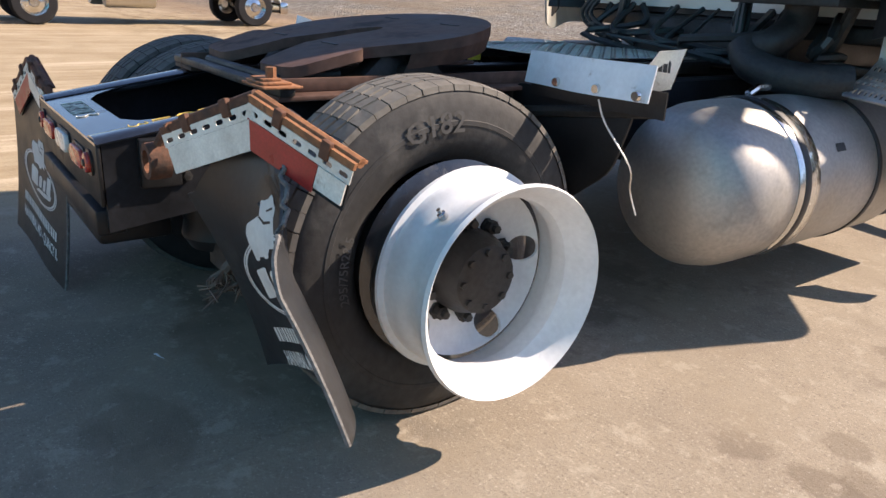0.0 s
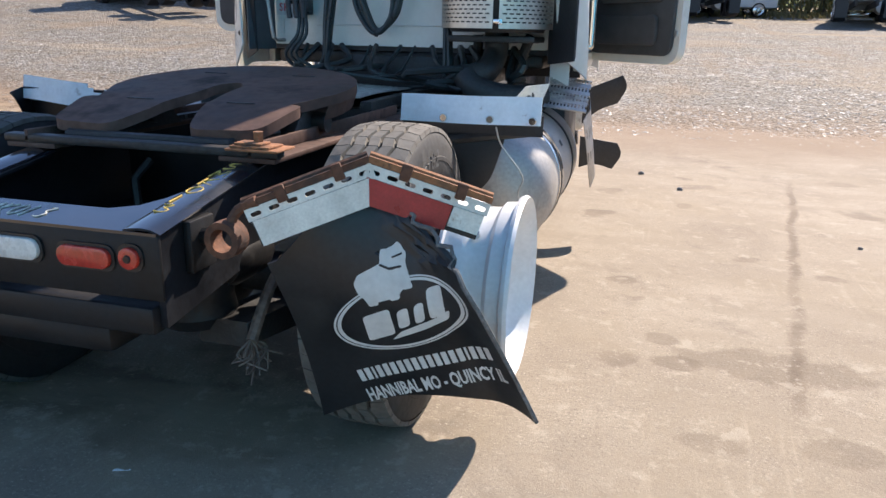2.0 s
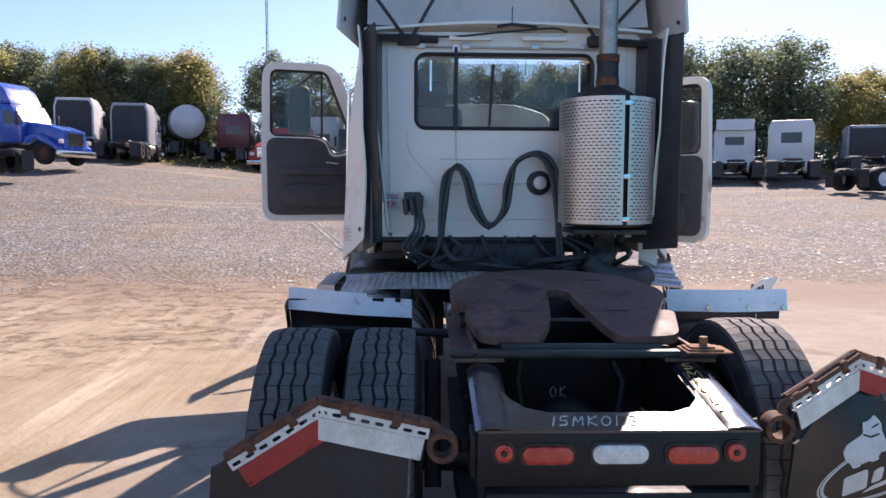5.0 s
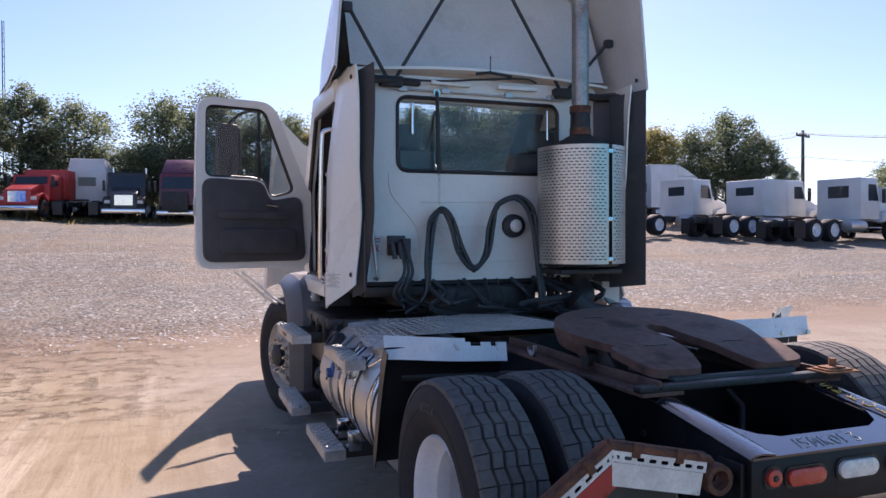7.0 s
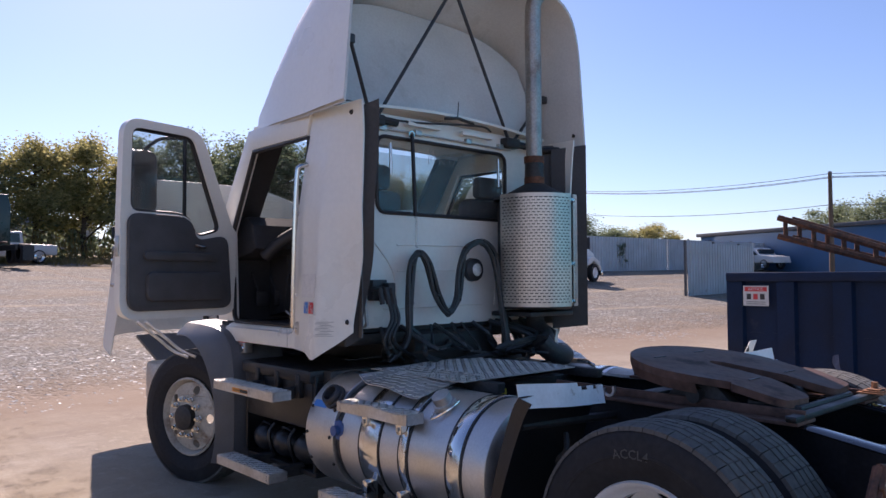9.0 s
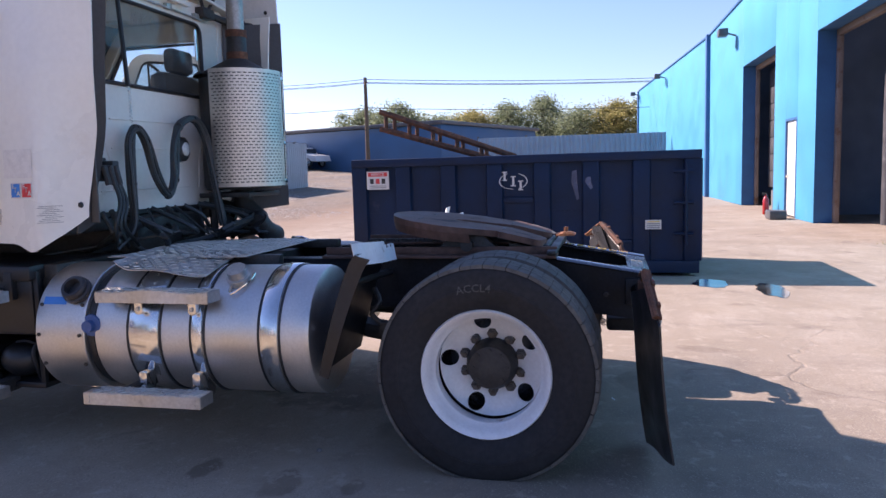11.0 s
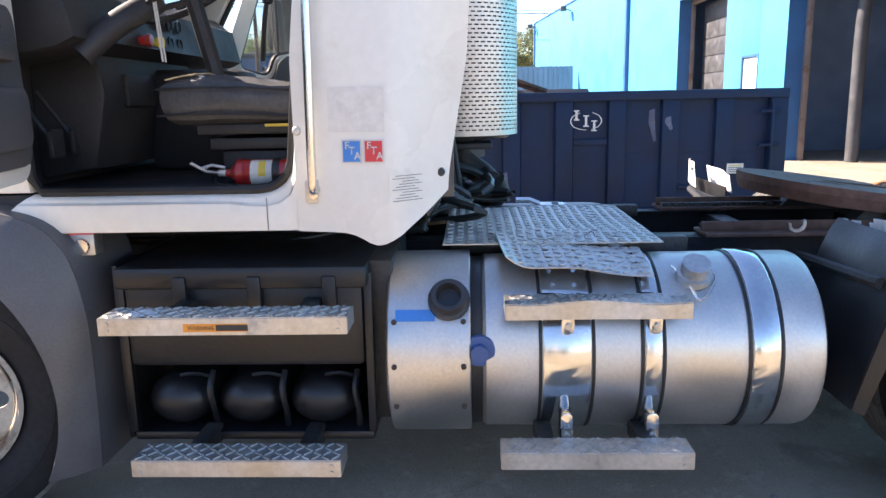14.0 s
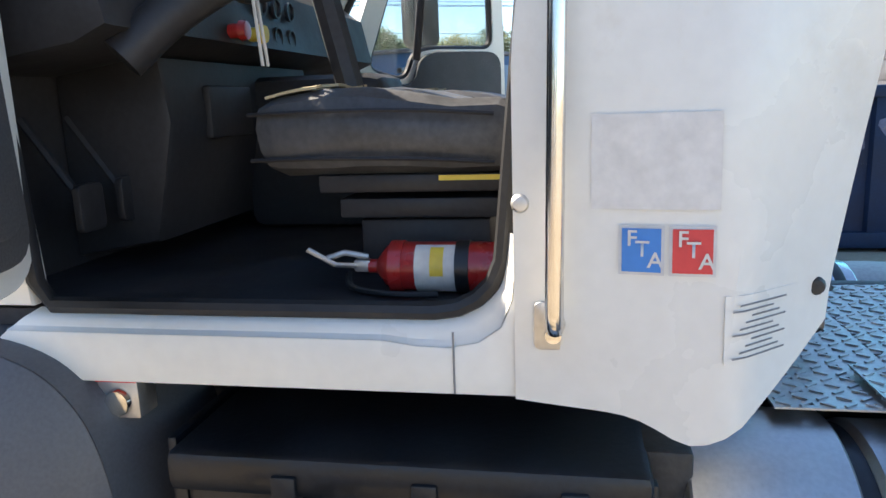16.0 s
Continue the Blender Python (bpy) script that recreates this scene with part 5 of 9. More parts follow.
for k in range(16000):
    a = radians(rh.uniform(-48, 30))
    d = 57 + rh.gauss(0, 1.2) if a < radians(20) else 51 + rh.gauss(0, 1.0)
    top = 1.9 + 1.2 * noise.noise((math.degrees(a) * 0.35, 0, 0)) + 0.8 * noise.noise((math.degrees(a) * 1.3, 4, 0))
    x, y = d * math.sin(a), d * math.cos(a) - 2
    p = Vector((x, y, ground_z(x, y) + max(0.3, top) * rh.random() ** 0.8))
    s_, u_ = frame_of((rh.gauss(0, 1), rh.gauss(0, 1), rh.gauss(0, 1)))
    s_, u_ = s_ * rh.uniform(0.1, 0.26), u_ * rh.uniform(0.07, 0.17)
    i = len(hv)
    hv += [tuple(p + s_), tuple(p + u_), tuple(p - s_), tuple(p - u_)]
    hf.append((i, i + 1, i + 2, i + 3))
tagged(mesh_part("shrubs", hv, hf, LEAF), "tangled green shrubs under the trees", "shrubs", kind="stuff")
bushes_v, bushes_f = [], []
for k in range(9000):
    if k % 3 == 0:
        x, y = rnd.uniform(-46, 34), rnd.gauss(51, 1.5)
        h = rnd.uniform(0.2, 1.6)
    else:
        x, y, h = rnd.uniform(-40, 30), rnd.gauss(46.5, 1.6), rnd.uniform(0.05, 0.35)
    z = ground_z(x, y) + (rnd.random() * h if k % 3 == 0 else 0)
    a, b = rnd.uniform(-0.3, 0.3), rnd.uniform(-0.3, 0.3)
    i = len(bushes_v)
    bushes_v += [(x, y, z), (x + 0.12, y + 0.05, z), (x + a, y + b, z + 0.15 + h * 0.5)]
    bushes_f.append((i, i + 1, i + 2))
tagged(mesh_part("undergrowth", bushes_v, bushes_f, GRASS), "dry grass and weeds along the yard's edge", "grass", kind="stuff")
weeds_v, weeds_f = [], []
for k in range(500):
    u, v_ = rnd.uniform(3, 9.3), abs(rnd.gauss(0, 0.12)) + 0.03
    p = facade(u, v_, 0.0)
    i = len(weeds_v)
    h = rnd.uniform(0.03, 0.14)
    weeds_v += [tuple(p), (p.x + 0.02, p.y, 0), (p.x + rnd.uniform(-.06, .06), p.y + rnd.uniform(-.06, .06), h)]
    weeds_f.append((i, i + 1, i + 2))
tagged(mesh_part("weeds", weeds_v, weeds_f, LEAF_Y), "yellowing weeds along the foot of the blue wall", "weeds", kind="stuff")

sv, sf = [], []
rs = random.Random(21)
for k in range(34000):
    if k % 5 == 0:
        x, y = (rs.uniform(-12, 14), rs.uniform(-4, 8.5)) if k % 10 else (rs.uniform(0.6, 4.0), rs.uniform(-1.6, 3.5))
        r = rs.uniform(0.003, 0.009)
    else:
        x, y = rs.uniform(-18, 20), 7.9 + abs(rs.gauss(0, 8.0))
        if noise.noise((x * 0.25, y * 0.25, 3)) < rs.uniform(-0.5, 0.25):
            continue
        r = rs.uniform(0.014, 0.045)
    z = ground_z(x, y)
    i = len(sv)
    a = rs.random() * 6.28
    c, q = math.cos(a), math.sin(a)
    for px, py, pz in ((1, 0, 0.1), (0.2, 0.9, 0.05), (-0.9, 0.3, 0.1), (-0.3, -0.8, 0.05), (0.3, 0.25, 0.36), (-0.45, 0.1, 0.32)):
        px, py = px * rs.uniform(0.7, 1.3), py * rs.uniform(0.7, 1.3)
        sv.append((x + r * (px * c - py * q), y + r * (px * q + py * c), z - 0.003 + r * pz))
    sf += [(i, i + 1, i + 4), (i + 1, i + 2, i + 5), (i + 1, i + 5, i + 4), (i + 2, i + 3, i + 5), (i + 3, i, i + 4), (i + 3, i + 4, i + 5)]
STONE = surf("loose_stone", (0.33, 0.32, 0.295), 0.6, var=0.35, scale=9.0, fine=40, bump=0.0)
tagged(mesh_part("loose_gravel", sv, sf, STONE), "loose gravel scattered over the yard", "gravel", kind="stuff")


# ---- the stripped day cab tractor: y runs forwards from the rear axle, x to its right ----
truck = thing("tractor_truck", "damaged white day cab tractor with both doors open", "truck")
R_TYRE, HUB = 0.522, 0.498


def tyre(par, x, y, mat, width=0.285, r=R_TYRE, seed=0, hz=HUB):
    """Carcass with shoulders and sidewall rings, and a tread of separate blocks."""
    h = width / 2
    bm = BM()
    prof = [(0.292, -h * 0.62), (0.315, -h * 0.80), (0.36, -h * 0.97), (0.40, -h), (0.402, -h * 1.015), (0.415, -h * 1.015), (0.417, -h), (0.455, -h * 0.96), (0.485, -h * 0.9), (r - 0.026, -h * 0.84),
            (r - 0.016, -h * 0.74), (r - 0.014, 0), (r - 0.016, h * 0.74), (r - 0.026, h * 0.84), (0.485, h * 0.9), (0.455, h * 0.96), (0.417, h), (0.415, h * 1.015), (0.402, h * 1.015), (0.40, h), (0.36, h * 0.97), (0.315, h * 0.80), (0.292, h * 0.62)]
    lathe(bm, prof, (x, y, hz), "x", 72)
    t = part("tyre", bm, mat, par)
    V, F = [], []
    n = 60
    bands = [(-0.88, -0.50), (-0.47, -0.17), (-0.14, 0.14), (0.17, 0.47), (0.50, 0.88)]
    for bi, (b0, b1) in enumerate(bands):
        for k in range(n):
            # ribs run in a zigzag round the tyre, slit across at every second turn
            slit = 0.07 if (k + bi) % 2 else 0.02
            a0, a1 = (k + slit) * math.tau / n, (k + 0.985) * math.tau / n
            zig = 0.035 if k % 2 else -0.035
            i = len(V)
            for a, zz in ((a0, zig), (a1, -zig)):
                for deep, e in ((0.016, 0.0), (0.0, 0.004)):
                    for b, sg in ((b0, 1), (b1, -1)):
                        edge = abs(b) > 0.8
                        rr = r - deep - (0.010 if edge else 0.002 * abs(b))
                        V.append((x + (b + (0.0 if edge else zz)) * h + sg * e, y + rr * math.cos(a), hz + rr * math.sin(a)))
            F += [(i + 2, i + 3, i + 7, i + 6), (i, i + 2, i + 6, i + 4), (i + 3, i + 1, i + 5, i + 7), (i, i + 1, i + 3, i + 2), (i + 4, i + 6, i + 7, i + 5)]
    mesh_part("tread", V, F, RUBBER_DUSTY if mat == RUBBER_GREY else RUBBER_TREAD, t, kind="stuff")
    return t


def nut(par, x, y, z, s, mat=BLACK_GREASE, long=0.05, r=0.021):
    bm = BM()
    lathe(bm, [(0.0, 0), (r * 1.35, 0), (r * 1.35, s * 0.008), (r, s * 0.009), (r, s * 0.032), (r * 0.62, s * 0.034), (r * 0.6, s * long), (0, s * long)], (x, y, z), "x", 6)
    part("nut", bm, mat, par)


def disc_wheel(par, s, mouth, disc, y=0.0, mat=WHITE_STEEL, hub_mat=BLACK_GREASE, turn=0.0, label="", hz=HUB):
    """A disc wheel: rim from the disc side to the open mouth; s is the outward side; mouth and disc are x places."""
    d = mouth - disc
    bm = BM()
    e = s * 0.012
    outer = [(0.300, mouth), (0.306, mouth - e), (0.302, mouth - 2 * e), (0.284, mouth - 2.4 * e), (0.279, mouth - 6 * e), (0.262, mouth - 7.2 * e), (0.258, mouth - 11 * e), (0.268, mouth - 12.5 * e), (0.280, mouth - 14 * e),
             (0.284, mouth - 18.4 * e), (0.302, mouth - 18.7 * e), (0.304, mouth - 19.5 * e)]
    inner = [(0.296, mouth - 19.5 * e), (0.276, mouth - 18.2 * e), (0.270, mouth - 14 * e), (0.258, mouth - 12.6 * e), (0.247, mouth - 11 * e), (0.251, mouth - 7 * e), (0.268, mouth - 5.6 * e), (0.276, mouth - 2.2 * e), (0.293, mouth - 0.6 * e)]
    lathe(bm, outer + inner + [outer[0]], (0, y, hz), "x", 64)
    rim = part("rim", bm, mat, par, label)
    bm = BM()
    holes = [circle(0.212 * math.cos(radians(turn + 72 * k)), 0.212 * math.sin(radians(turn + 72 * k)), 0.042, 18) for k in range(5)]
    def place(u, v, h):
        r = math.hypot(u, v)
        dish = 0.045 * max(0.0, min(1.0, (r - 0.17) / 0.08)) ** 1.5
        return (disc + s * dish - s * h, y + u, hz + v)
    holed(bm, circle(0, 0, 0.256, 56), [circle(0, 0, 0.115, 32)] + holes, place, 0.010)
    part("disc", bm, mat, rim)
    for k in range(10):
        a = radians(18 + 36 * k)
        nut(rim, disc, y + 0.143 * math.cos(a), hz + 0.143 * math.sin(a), s, NUT_STEEL if s < 0 else BLACK_GREASE)
    bm = BM()
    lathe(bm, [(0.124, disc - s * 0.02), (0.123, disc + s * 0.05), (0.112, disc + s * 0.075), (0.10, disc + s * 0.11), (0.055, disc + s * 0.118), (0.0, disc + s * 0.118)], (0, y, hz), "x", 28)
    hubp = part("hub", bm, hub_mat, par, "greasy black axle hub")
    for k in range(8):
        a = k * math.tau / 8
        bm = BM()
        lathe(bm, [(0.011, 0), (0.011, s * 0.014), (0, s * 0.014)], (disc + s * 0.108, y + 0.082 * math.cos(a), hz + 0.082 * math.sin(a)), "x", 6)
        part("bolt", bm, hub_mat, hubp)
    return rim


wheel_l = new("wheel_pair")
wheel_l.parent = truck
tagged(wheel_l, label="dual wheels with worn black tyres and white rim")
tyre(wheel_l, -1.09, -0.012, RUBBER, seed=1, hz=0.49)
tyre(wheel_l, -0.755, -0.012, RUBBER, seed=2, hz=0.49)
disc_wheel(wheel_l, -1, -1.205, -0.955, y=-0.012, turn=5.6, hz=0.49)
# black colour stands for the shade behind the hand holes
bm = BM()
lathe(bm, [(0.30, -0.63), (0.26, -0.65), (0.25, -0.80), (0.29, -0.87), (0.25, -0.90), (0.1, -0.93)], (0, 0, HUB), "x", 40)
part("inner_rim", bm, BLACK_PAINT, wheel_l)
wheel_r = new("wheel_pair")
wheel_r.parent = truck
tagged(wheel_r, label="dusty inner tyre beside a bare white outer rim")
t_in = tyre(wheel_r, 0.745, 0.062, RUBBER_GREY, seed=3, hz=0.52)
disc_wheel(wheel_r, 1, 1.20, 0.95, y=0.062, turn=8, hz=0.52)
bm = BM()
lathe(bm, [(0.30, 0.63), (0.26, 0.65), (0.25, 0.80), (0.296, 0.875), (0.305, 0.885), (0.26, 0.90), (0.23, 0.93), (0.1, 0.94)], (0, 0.062, 0.52), "x", 48)
part("inner_rim", bm, BLACK_PAINT, wheel_r, "black painted inner rim")
# drums added behind the discs, dark so the hand holes read as shaded
for s_, w_ in ((-1, wheel_l), (1, wheel_r)):
    bm = BM()
    lathe(bm, [(0.0, s_ * 0.60), (0.215, s_ * 0.60), (0.215, s_ * 0.90), (0.12, s_ * 0.91), (0.10, s_ * 0.94)], (0, 0, HUB), "x", 32)
    part("brake_drum", bm, BLACK_GREASE, w_)
bm = BM()
lathe(bm, [(0.008, 0.0), (0.014, 0.004), (0.012, 0.02), (0.006, 0.022), (0.006, 0.035), (0, 0.035)], (0, 0, 0), "z", 10)
vs = part("valve", bm, CHROME, wheel_r)
vs.matrix_basis = pose(1.07, -0.10, 0.52 + 0.205, 38, 0, 0)


def on_sidewall(x, r0, a0, flip=1, y=0.0, hz=HUB):
    """Places letters round a tyre's side: u along the rim, v outwards."""
    def f(u, v):
        a = a0 - flip * u / r0
        return (x, y + (r0 + v) * math.cos(a), hz + (r0 + v) * math.sin(a))
    return f


lettering("writing", "G182", 0.085, on_sidewall(0.745 + 0.1475, 0.385, radians(100), 1, 0.062, 0.52), TYRE_PRINT, t_in, "raised rubber lettering")
lettering("writing", "295/75R22.5", 0.038, on_sidewall(0.745 + 0.1475, 0.345, radians(175), 1, 0.062, 0.52), TYRE_PRINT, t_in)
lettering("writing", "ACCL4", 0.05, on_sidewall(-1.09 - 0.147, 0.385, radians(86), -1), TYRE_PRINT, wheel_l)

# frayed loom end under the tail, and arms added to block stray sun
bm = BM()
rnd_ = random.Random(77)
for k in range(26):
    e_ = Vector((0.49, -0.48, 0.46))
    p_ = [e_, e_ + Vector((rnd_.uniform(-0.03, 0.03), rnd_.uniform(-0.05, 0.05), -0.04)), e_ + Vector((rnd_.uniform(-0.07, 0.08), rnd_.uniform(-0.09, 0.09), rnd_.uniform(-0.10, -0.04)))]
    tube(bm, smooth_path(p_, 3), 0.003, 4)
tube(bm, smooth_path([(0.46, -0.20, 0.62), (0.48, -0.36, 0.55), (0.49, -0.48, 0.45)], 4), 0.018, 8)
part("frayed_loom", bm, BRUSH, truck, "frayed end of a torn wiring loom", kind="stuff")
for s in (-1, 1):
    bm = BM()
    prism(bm, [(-0.46, 0.42), (-0.46, 0.50), (0.0, 0.44), (0.9, 0.58), (0.9, 0.50), (0.0, 0.34)], "x", s * 0.30, s * 0.47, 0.01)
    part("trailing_arm", bm, BLACK_GREASE, truck)

# front wheels
FY = 4.06
for s in (-1,):                        # the right-hand front wheel is gone
    fw = new("front_wheel")
    fw.parent = truck
    tagged(fw, label="steer tyre on a dirty cream disc wheel with rust")
    fx = s * 1.14
    fw.matrix_basis = pose(fx, FY, 0, 0, 0, 17) @ pose(-fx, -FY, 0)      # steered to the left
    tyre(fw, fx, FY, RUBBER, 0.28)
    bm = BM()
    lathe(bm, [(0.304, fx + s * 0.12), (0.29, fx + s * 0.13), (0.28, fx + s * 0.11), (0.262, fx + s * 0.06), (0.262, fx - s * 0.1), (0.30, fx - s * 0.12)], (0, FY, HUB), "x", 56)
    part("rim", bm, DIRTY_RIM, fw)
    bm = BM()
    hs = [circle(0.215 * math.cos(radians(36 + 72 * k)), 0.215 * math.sin(radians(36 + 72 * k)), 0.034, 16) for k in range(5)]
    holed(bm, circle(0, 0, 0.262, 48), hs + [circle(0, 0, 0.10, 24)], lambda u, v, h: (fx + s * (0.09 + 0.05 * max(0, (0.26 - math.hypot(u, v)) / 0.16) - h), FY + u, HUB + v), 0.012)
    part("disc", bm, DIRTY_RIM, fw)
    bm = BM()
    lathe(bm, [(0.10, fx + s * 0.1), (0.095, fx + s * 0.18), (0.06, fx + s * 0.2), (0, fx + s * 0.2)], (0, FY, HUB), "x", 24)
    part("hub", bm, BLACK_GREASE, fw)
    for k in range(10):
        a = radians(36 * k)
        nut(fw, fx + s * 0.135, FY + 0.143 * math.cos(a), HUB + 0.143 * math.sin(a), s, CHROME if s < 0 else BLACK_GREASE)

# axles, springs, air bags
bm = BM()
tube(bm, [(-0.62, 0, HUB), (0.62, 0, HUB)], 0.075, 14)
lathe(bm, [(0, -0.26), (0.13, -0.24), (0.21, -0.1), (0.22, 0.0), (0.2, 0.14), (0.1, 0.3), (0, 0.34)], (0, 0, HUB), "y", 22)
part("rear_axle", bm, BLACK_GREASE, truck)
bm = BM()
tube(bm, [(-1.0, FY, HUB), (-0.8, FY, HUB - 0.02), (-0.5, FY, HUB - 0.1), (0.5, FY, HUB - 0.1), (0.8, FY, HUB - 0.02), (1.0, FY, HUB)], 0.06, 10)
part("front_axle", bm, BLACK_GREASE, truck)
bm = BM()
tube(bm, smooth_path([(0, 0.3, 0.55), (0, 1.4, 0.62), (0, 3.0, 0.7)], 4), 0.05, 12)
part("drive_shaft", bm, BLACK_GREASE, truck)
for s in (-1, 1):
    bm = BM()
    lathe(bm, [(0, 0.46), (0.1, 0.46), (0.125, 0.5), (0.115, 0.55), (0.13, 0.6), (0.115, 0.65), (0.125, 0.7), (0.1, 0.73), (0, 0.73)], (s * 0.26, -0.40, 0), "z", 20)
    part("air_bag", bm, BLACK_SATIN, truck)
    bm = BM()
    tube(bm, [(s * 0.56, -0.12, 0.40), (s * 0.56, 0.1, 0.86)], 0.035, 10)
    part("shock_absorber", bm, BLACK_GREASE, truck)
    bm = BM()
    lathe(bm, [(0, -0.12), (0.07, -0.12), (0.085, -0.08), (0.085, 0.06), (0.06, 0.12), (0, 0.13)], (s * 0.36, -0.3, 0.66), "y", 16)
    part("brake_chamber", bm, BLACK_SATIN, truck)

# frame rails, dropping towards the tail
RAIL = [(-0.77, 0.845), (-0.22, 0.935), (5.4, 0.935), (5.4, 0.66), (0.5, 0.66), (-0.30, 0.66), (-0.77, 0.60)]
for s in (-1, 1):
    bm = BM()
    prism(bm, RAIL, "x", s * 0.41, s * 0.43)
    a = [(-0.77, 0.838, 0.847), (-0.22, 0.928, 0.937), (5.4, 0.928, 0.937)]
    for (y0, l0, h0), (y1, l1, h1) in zip(a, a[1:]):
        q = [(s * 0.32, y0, l0), (s * 0.41, y0, l0), (s * 0.41, y1, l1), (s * 0.32, y1, l1)]
        p = [(s * 0.32, y0, h0), (s * 0.41, y0, h0), (s * 0.41, y1, h1), (s * 0.32, y1, h1)]
        loft(bm, [q, p], True, True)
    box(bm, min(s * 0.33, s * 0.41), max(s * 0.33, s * 0.41), -0.25, 5.4, 0.66, 0.67)
    part("frame_rail", bm, FRAME_BLACK, truck, "black frame rail with scuffed top")
    for k in range(16):
        bm = BM()
        lathe(bm, [(0.014, 0), (0.014, s * 0.014), (0, s * 0.016)], (s * 0.43, -0.55 + 0.33 * k, 0.74 + 0.05 * (k % 2)), "x", 6)
        part("bolt", bm, BLACK_GREASE, truck)
for y in (0.75, 1.6, 2.6, 3.4):
    bm = BM()
    box(bm, -0.41, 0.41, y - 0.05, y + 0.05, 0.68, 0.92, 0.01)
    part("crossmember", bm, BLACK_GREASE, truck)

# tail: lamp plate and sloped top plate with a large cut-out
tail = new("rear_crossmember")
tail.parent = truck
tagged(tail, label="black rear crossmember with marker lamps")
bm = BM()
box(bm, -0.435, 0.435, -0.785, -0.773, 0.675, 0.845, 0.004)
part("lamp_plate", bm, BLACK_SATIN, tail)
bm = BM()
cut = [(-0.325, -0.165), (-0.335, -0.50), (-0.31, -0.57), (-0.27, -0.63), (-0.20, -0.665), (0.20, -0.665), (0.27, -0.63), (0.31, -0.57), (0.335, -0.50), (0.325, -0.165)]
holed(bm, [(-0.43, -0.785), (0.43, -0.785), (0.43, -0.16), (-0.43, -0.16)], [cut], lambda u, v, h: (u, v, 0.853 + (v + 0.77) * 0.164 - h), 0.008)
part("top_plate", bm, BLACK_PAINT, tail, "black plate with numbers drawn on it")
bm = BM()
box(bm, -0.41, 0.41, -0.80, -0.72, 0.585, 0.66, 0.01)
box(bm, -0.25, 0.25, -0.77, -0.55, 0.50, 0.58, 0.02)
part("lower_beam", bm, BLACK_SATIN, tail)


def lamp(name, x, hw, hh, mat, z=0.785):
    bm = BM()
    prism(bm, rounded(x - hw, x + hw, z - hh, z + hh, hh * 0.98, 6), "y", -0.803, -0.786, 0.004)
    l = part(name, bm, mat, tail)
    bm = BM()
    prism(bm, rounded(x - hw - 0.008, x + hw + 0.008, z - hh - 0.008, z + hh + 0.008, hh, 6), "y", -0.791, -0.7851)
    part("gasket", bm, FLAP, l)
    return l


for s in (-1, 1):
    m_ = lamp("marker_lamp", s * 0.355, 0.028, 0.028, RED_LENS)
    bm = BM()
    lathe(bm, [(0, -0.809), (0.009, -0.808), (0.011, -0.802)], (s * 0.355, 0, 0.785), "y", 12)
    part("centre", bm, FLAP, m_)
    lamp("tail_lamp", s * 0.222, 0.078, 0.027, RED_LENS, 0.777)
lamp("reverse_lamp", 0.0, 0.085, 0.029, WHITE_LENS, 0.780)


for s in (-1, 1):
    bm = BM()
    sheet(bm, lambda u, v: (s * (0.335 + 0.105 * u), -0.783 + 0.60 * v, 0.8535 + (-0.783 + 0.60 * v + 0.77) * 0.164 + 0.007 * (1 - (2 * u - 1) ** 2) - 0.02 * max(0.0, u - 0.75)), 10, 8, 0.006)
    part("rail_cap", bm, BLACK_PAINT, tail, "glossy black rounded rail end", 60)


HAND = {"1": [[(0.2, 1), (0.1, 0)]], "5": [[(0.75, 1), (0.2, 0.97), (0.15, 0.55), (0.6, 0.55), (0.6, 0.1), (0.05, 0.05)]], "S": [[(0.7, 0.95), (0.25, 0.9), (0.2, 0.6), (0.6, 0.45), (0.6, 0.1), (0.1, 0.05)]],
        "M": [[(0.0, 0), (0.15, 1), (0.4, 0.35), (0.75, 1), (0.8, 0)]], "K": [[(0.15, 1), (0.1, 0)], [(0.8, 1), (0.12, 0.5), (0.85, 0)]], "0": [[(0.45, 1), (0.1, 0.7), (0.1, 0.25), (0.4, 0), (0.75, 0.3), (0.75, 0.75), (0.45, 1)]],
        "O": [[(0.45, 1), (0.1, 0.7), (0.1, 0.25), (0.4, 0), (0.75, 0.3), (0.75, 0.75), (0.45, 1)]], "3": [[(0.1, 0.95), (0.6, 0.95), (0.3, 0.55), (0.65, 0.35), (0.5, 0.02), (0.05, 0.05)]]}


def scrawl(ch, place, r, mat, label=""):
    """One hand-drawn character of thin marker lines; place(u, v) sets its plane."""
    bm = BM()
    for line in HAND[ch]:
        tube(bm, smooth_path([place(u, v) for u, v in line], 3), r, 6)
    part("writing", bm, mat, tail, label)


for k, ch in enumerate("15MK013"):
    x0 = -0.205 + (0.0 if k == 0 else 0.022 + 0.044 * (k - 1))
    scrawl(ch, lambda u, v: (x0 + 0.038 * u + 0.012 * v, -0.757 + 0.062 * v, 0.8545 + (-0.757 + 0.062 * v + 0.77) * 0.164), 0.0021, CHALK, "white hand-drawn stock number" if k == 0 else "")
for k, ch in enumerate("SMK013"):
    y0 = -0.35 - 0.066 * k
    scrawl(ch, lambda u, v: (0.345 + 0.058 * u, y0 + 0.05 * v, 0.8625 + (y0 + 0.05 * v + 0.77) * 0.164), 0.0023, CHALK_Y, "yellow hand-drawn stock number" if k == 0 else "")
for k, ch in enumerate("OK"):
    scrawl(ch, lambda u, v: (-0.06 + 0.04 * k + 0.032 * u, 0.10, 0.70 + 0.045 * v), 0.002, CHALK)
bm = BM()
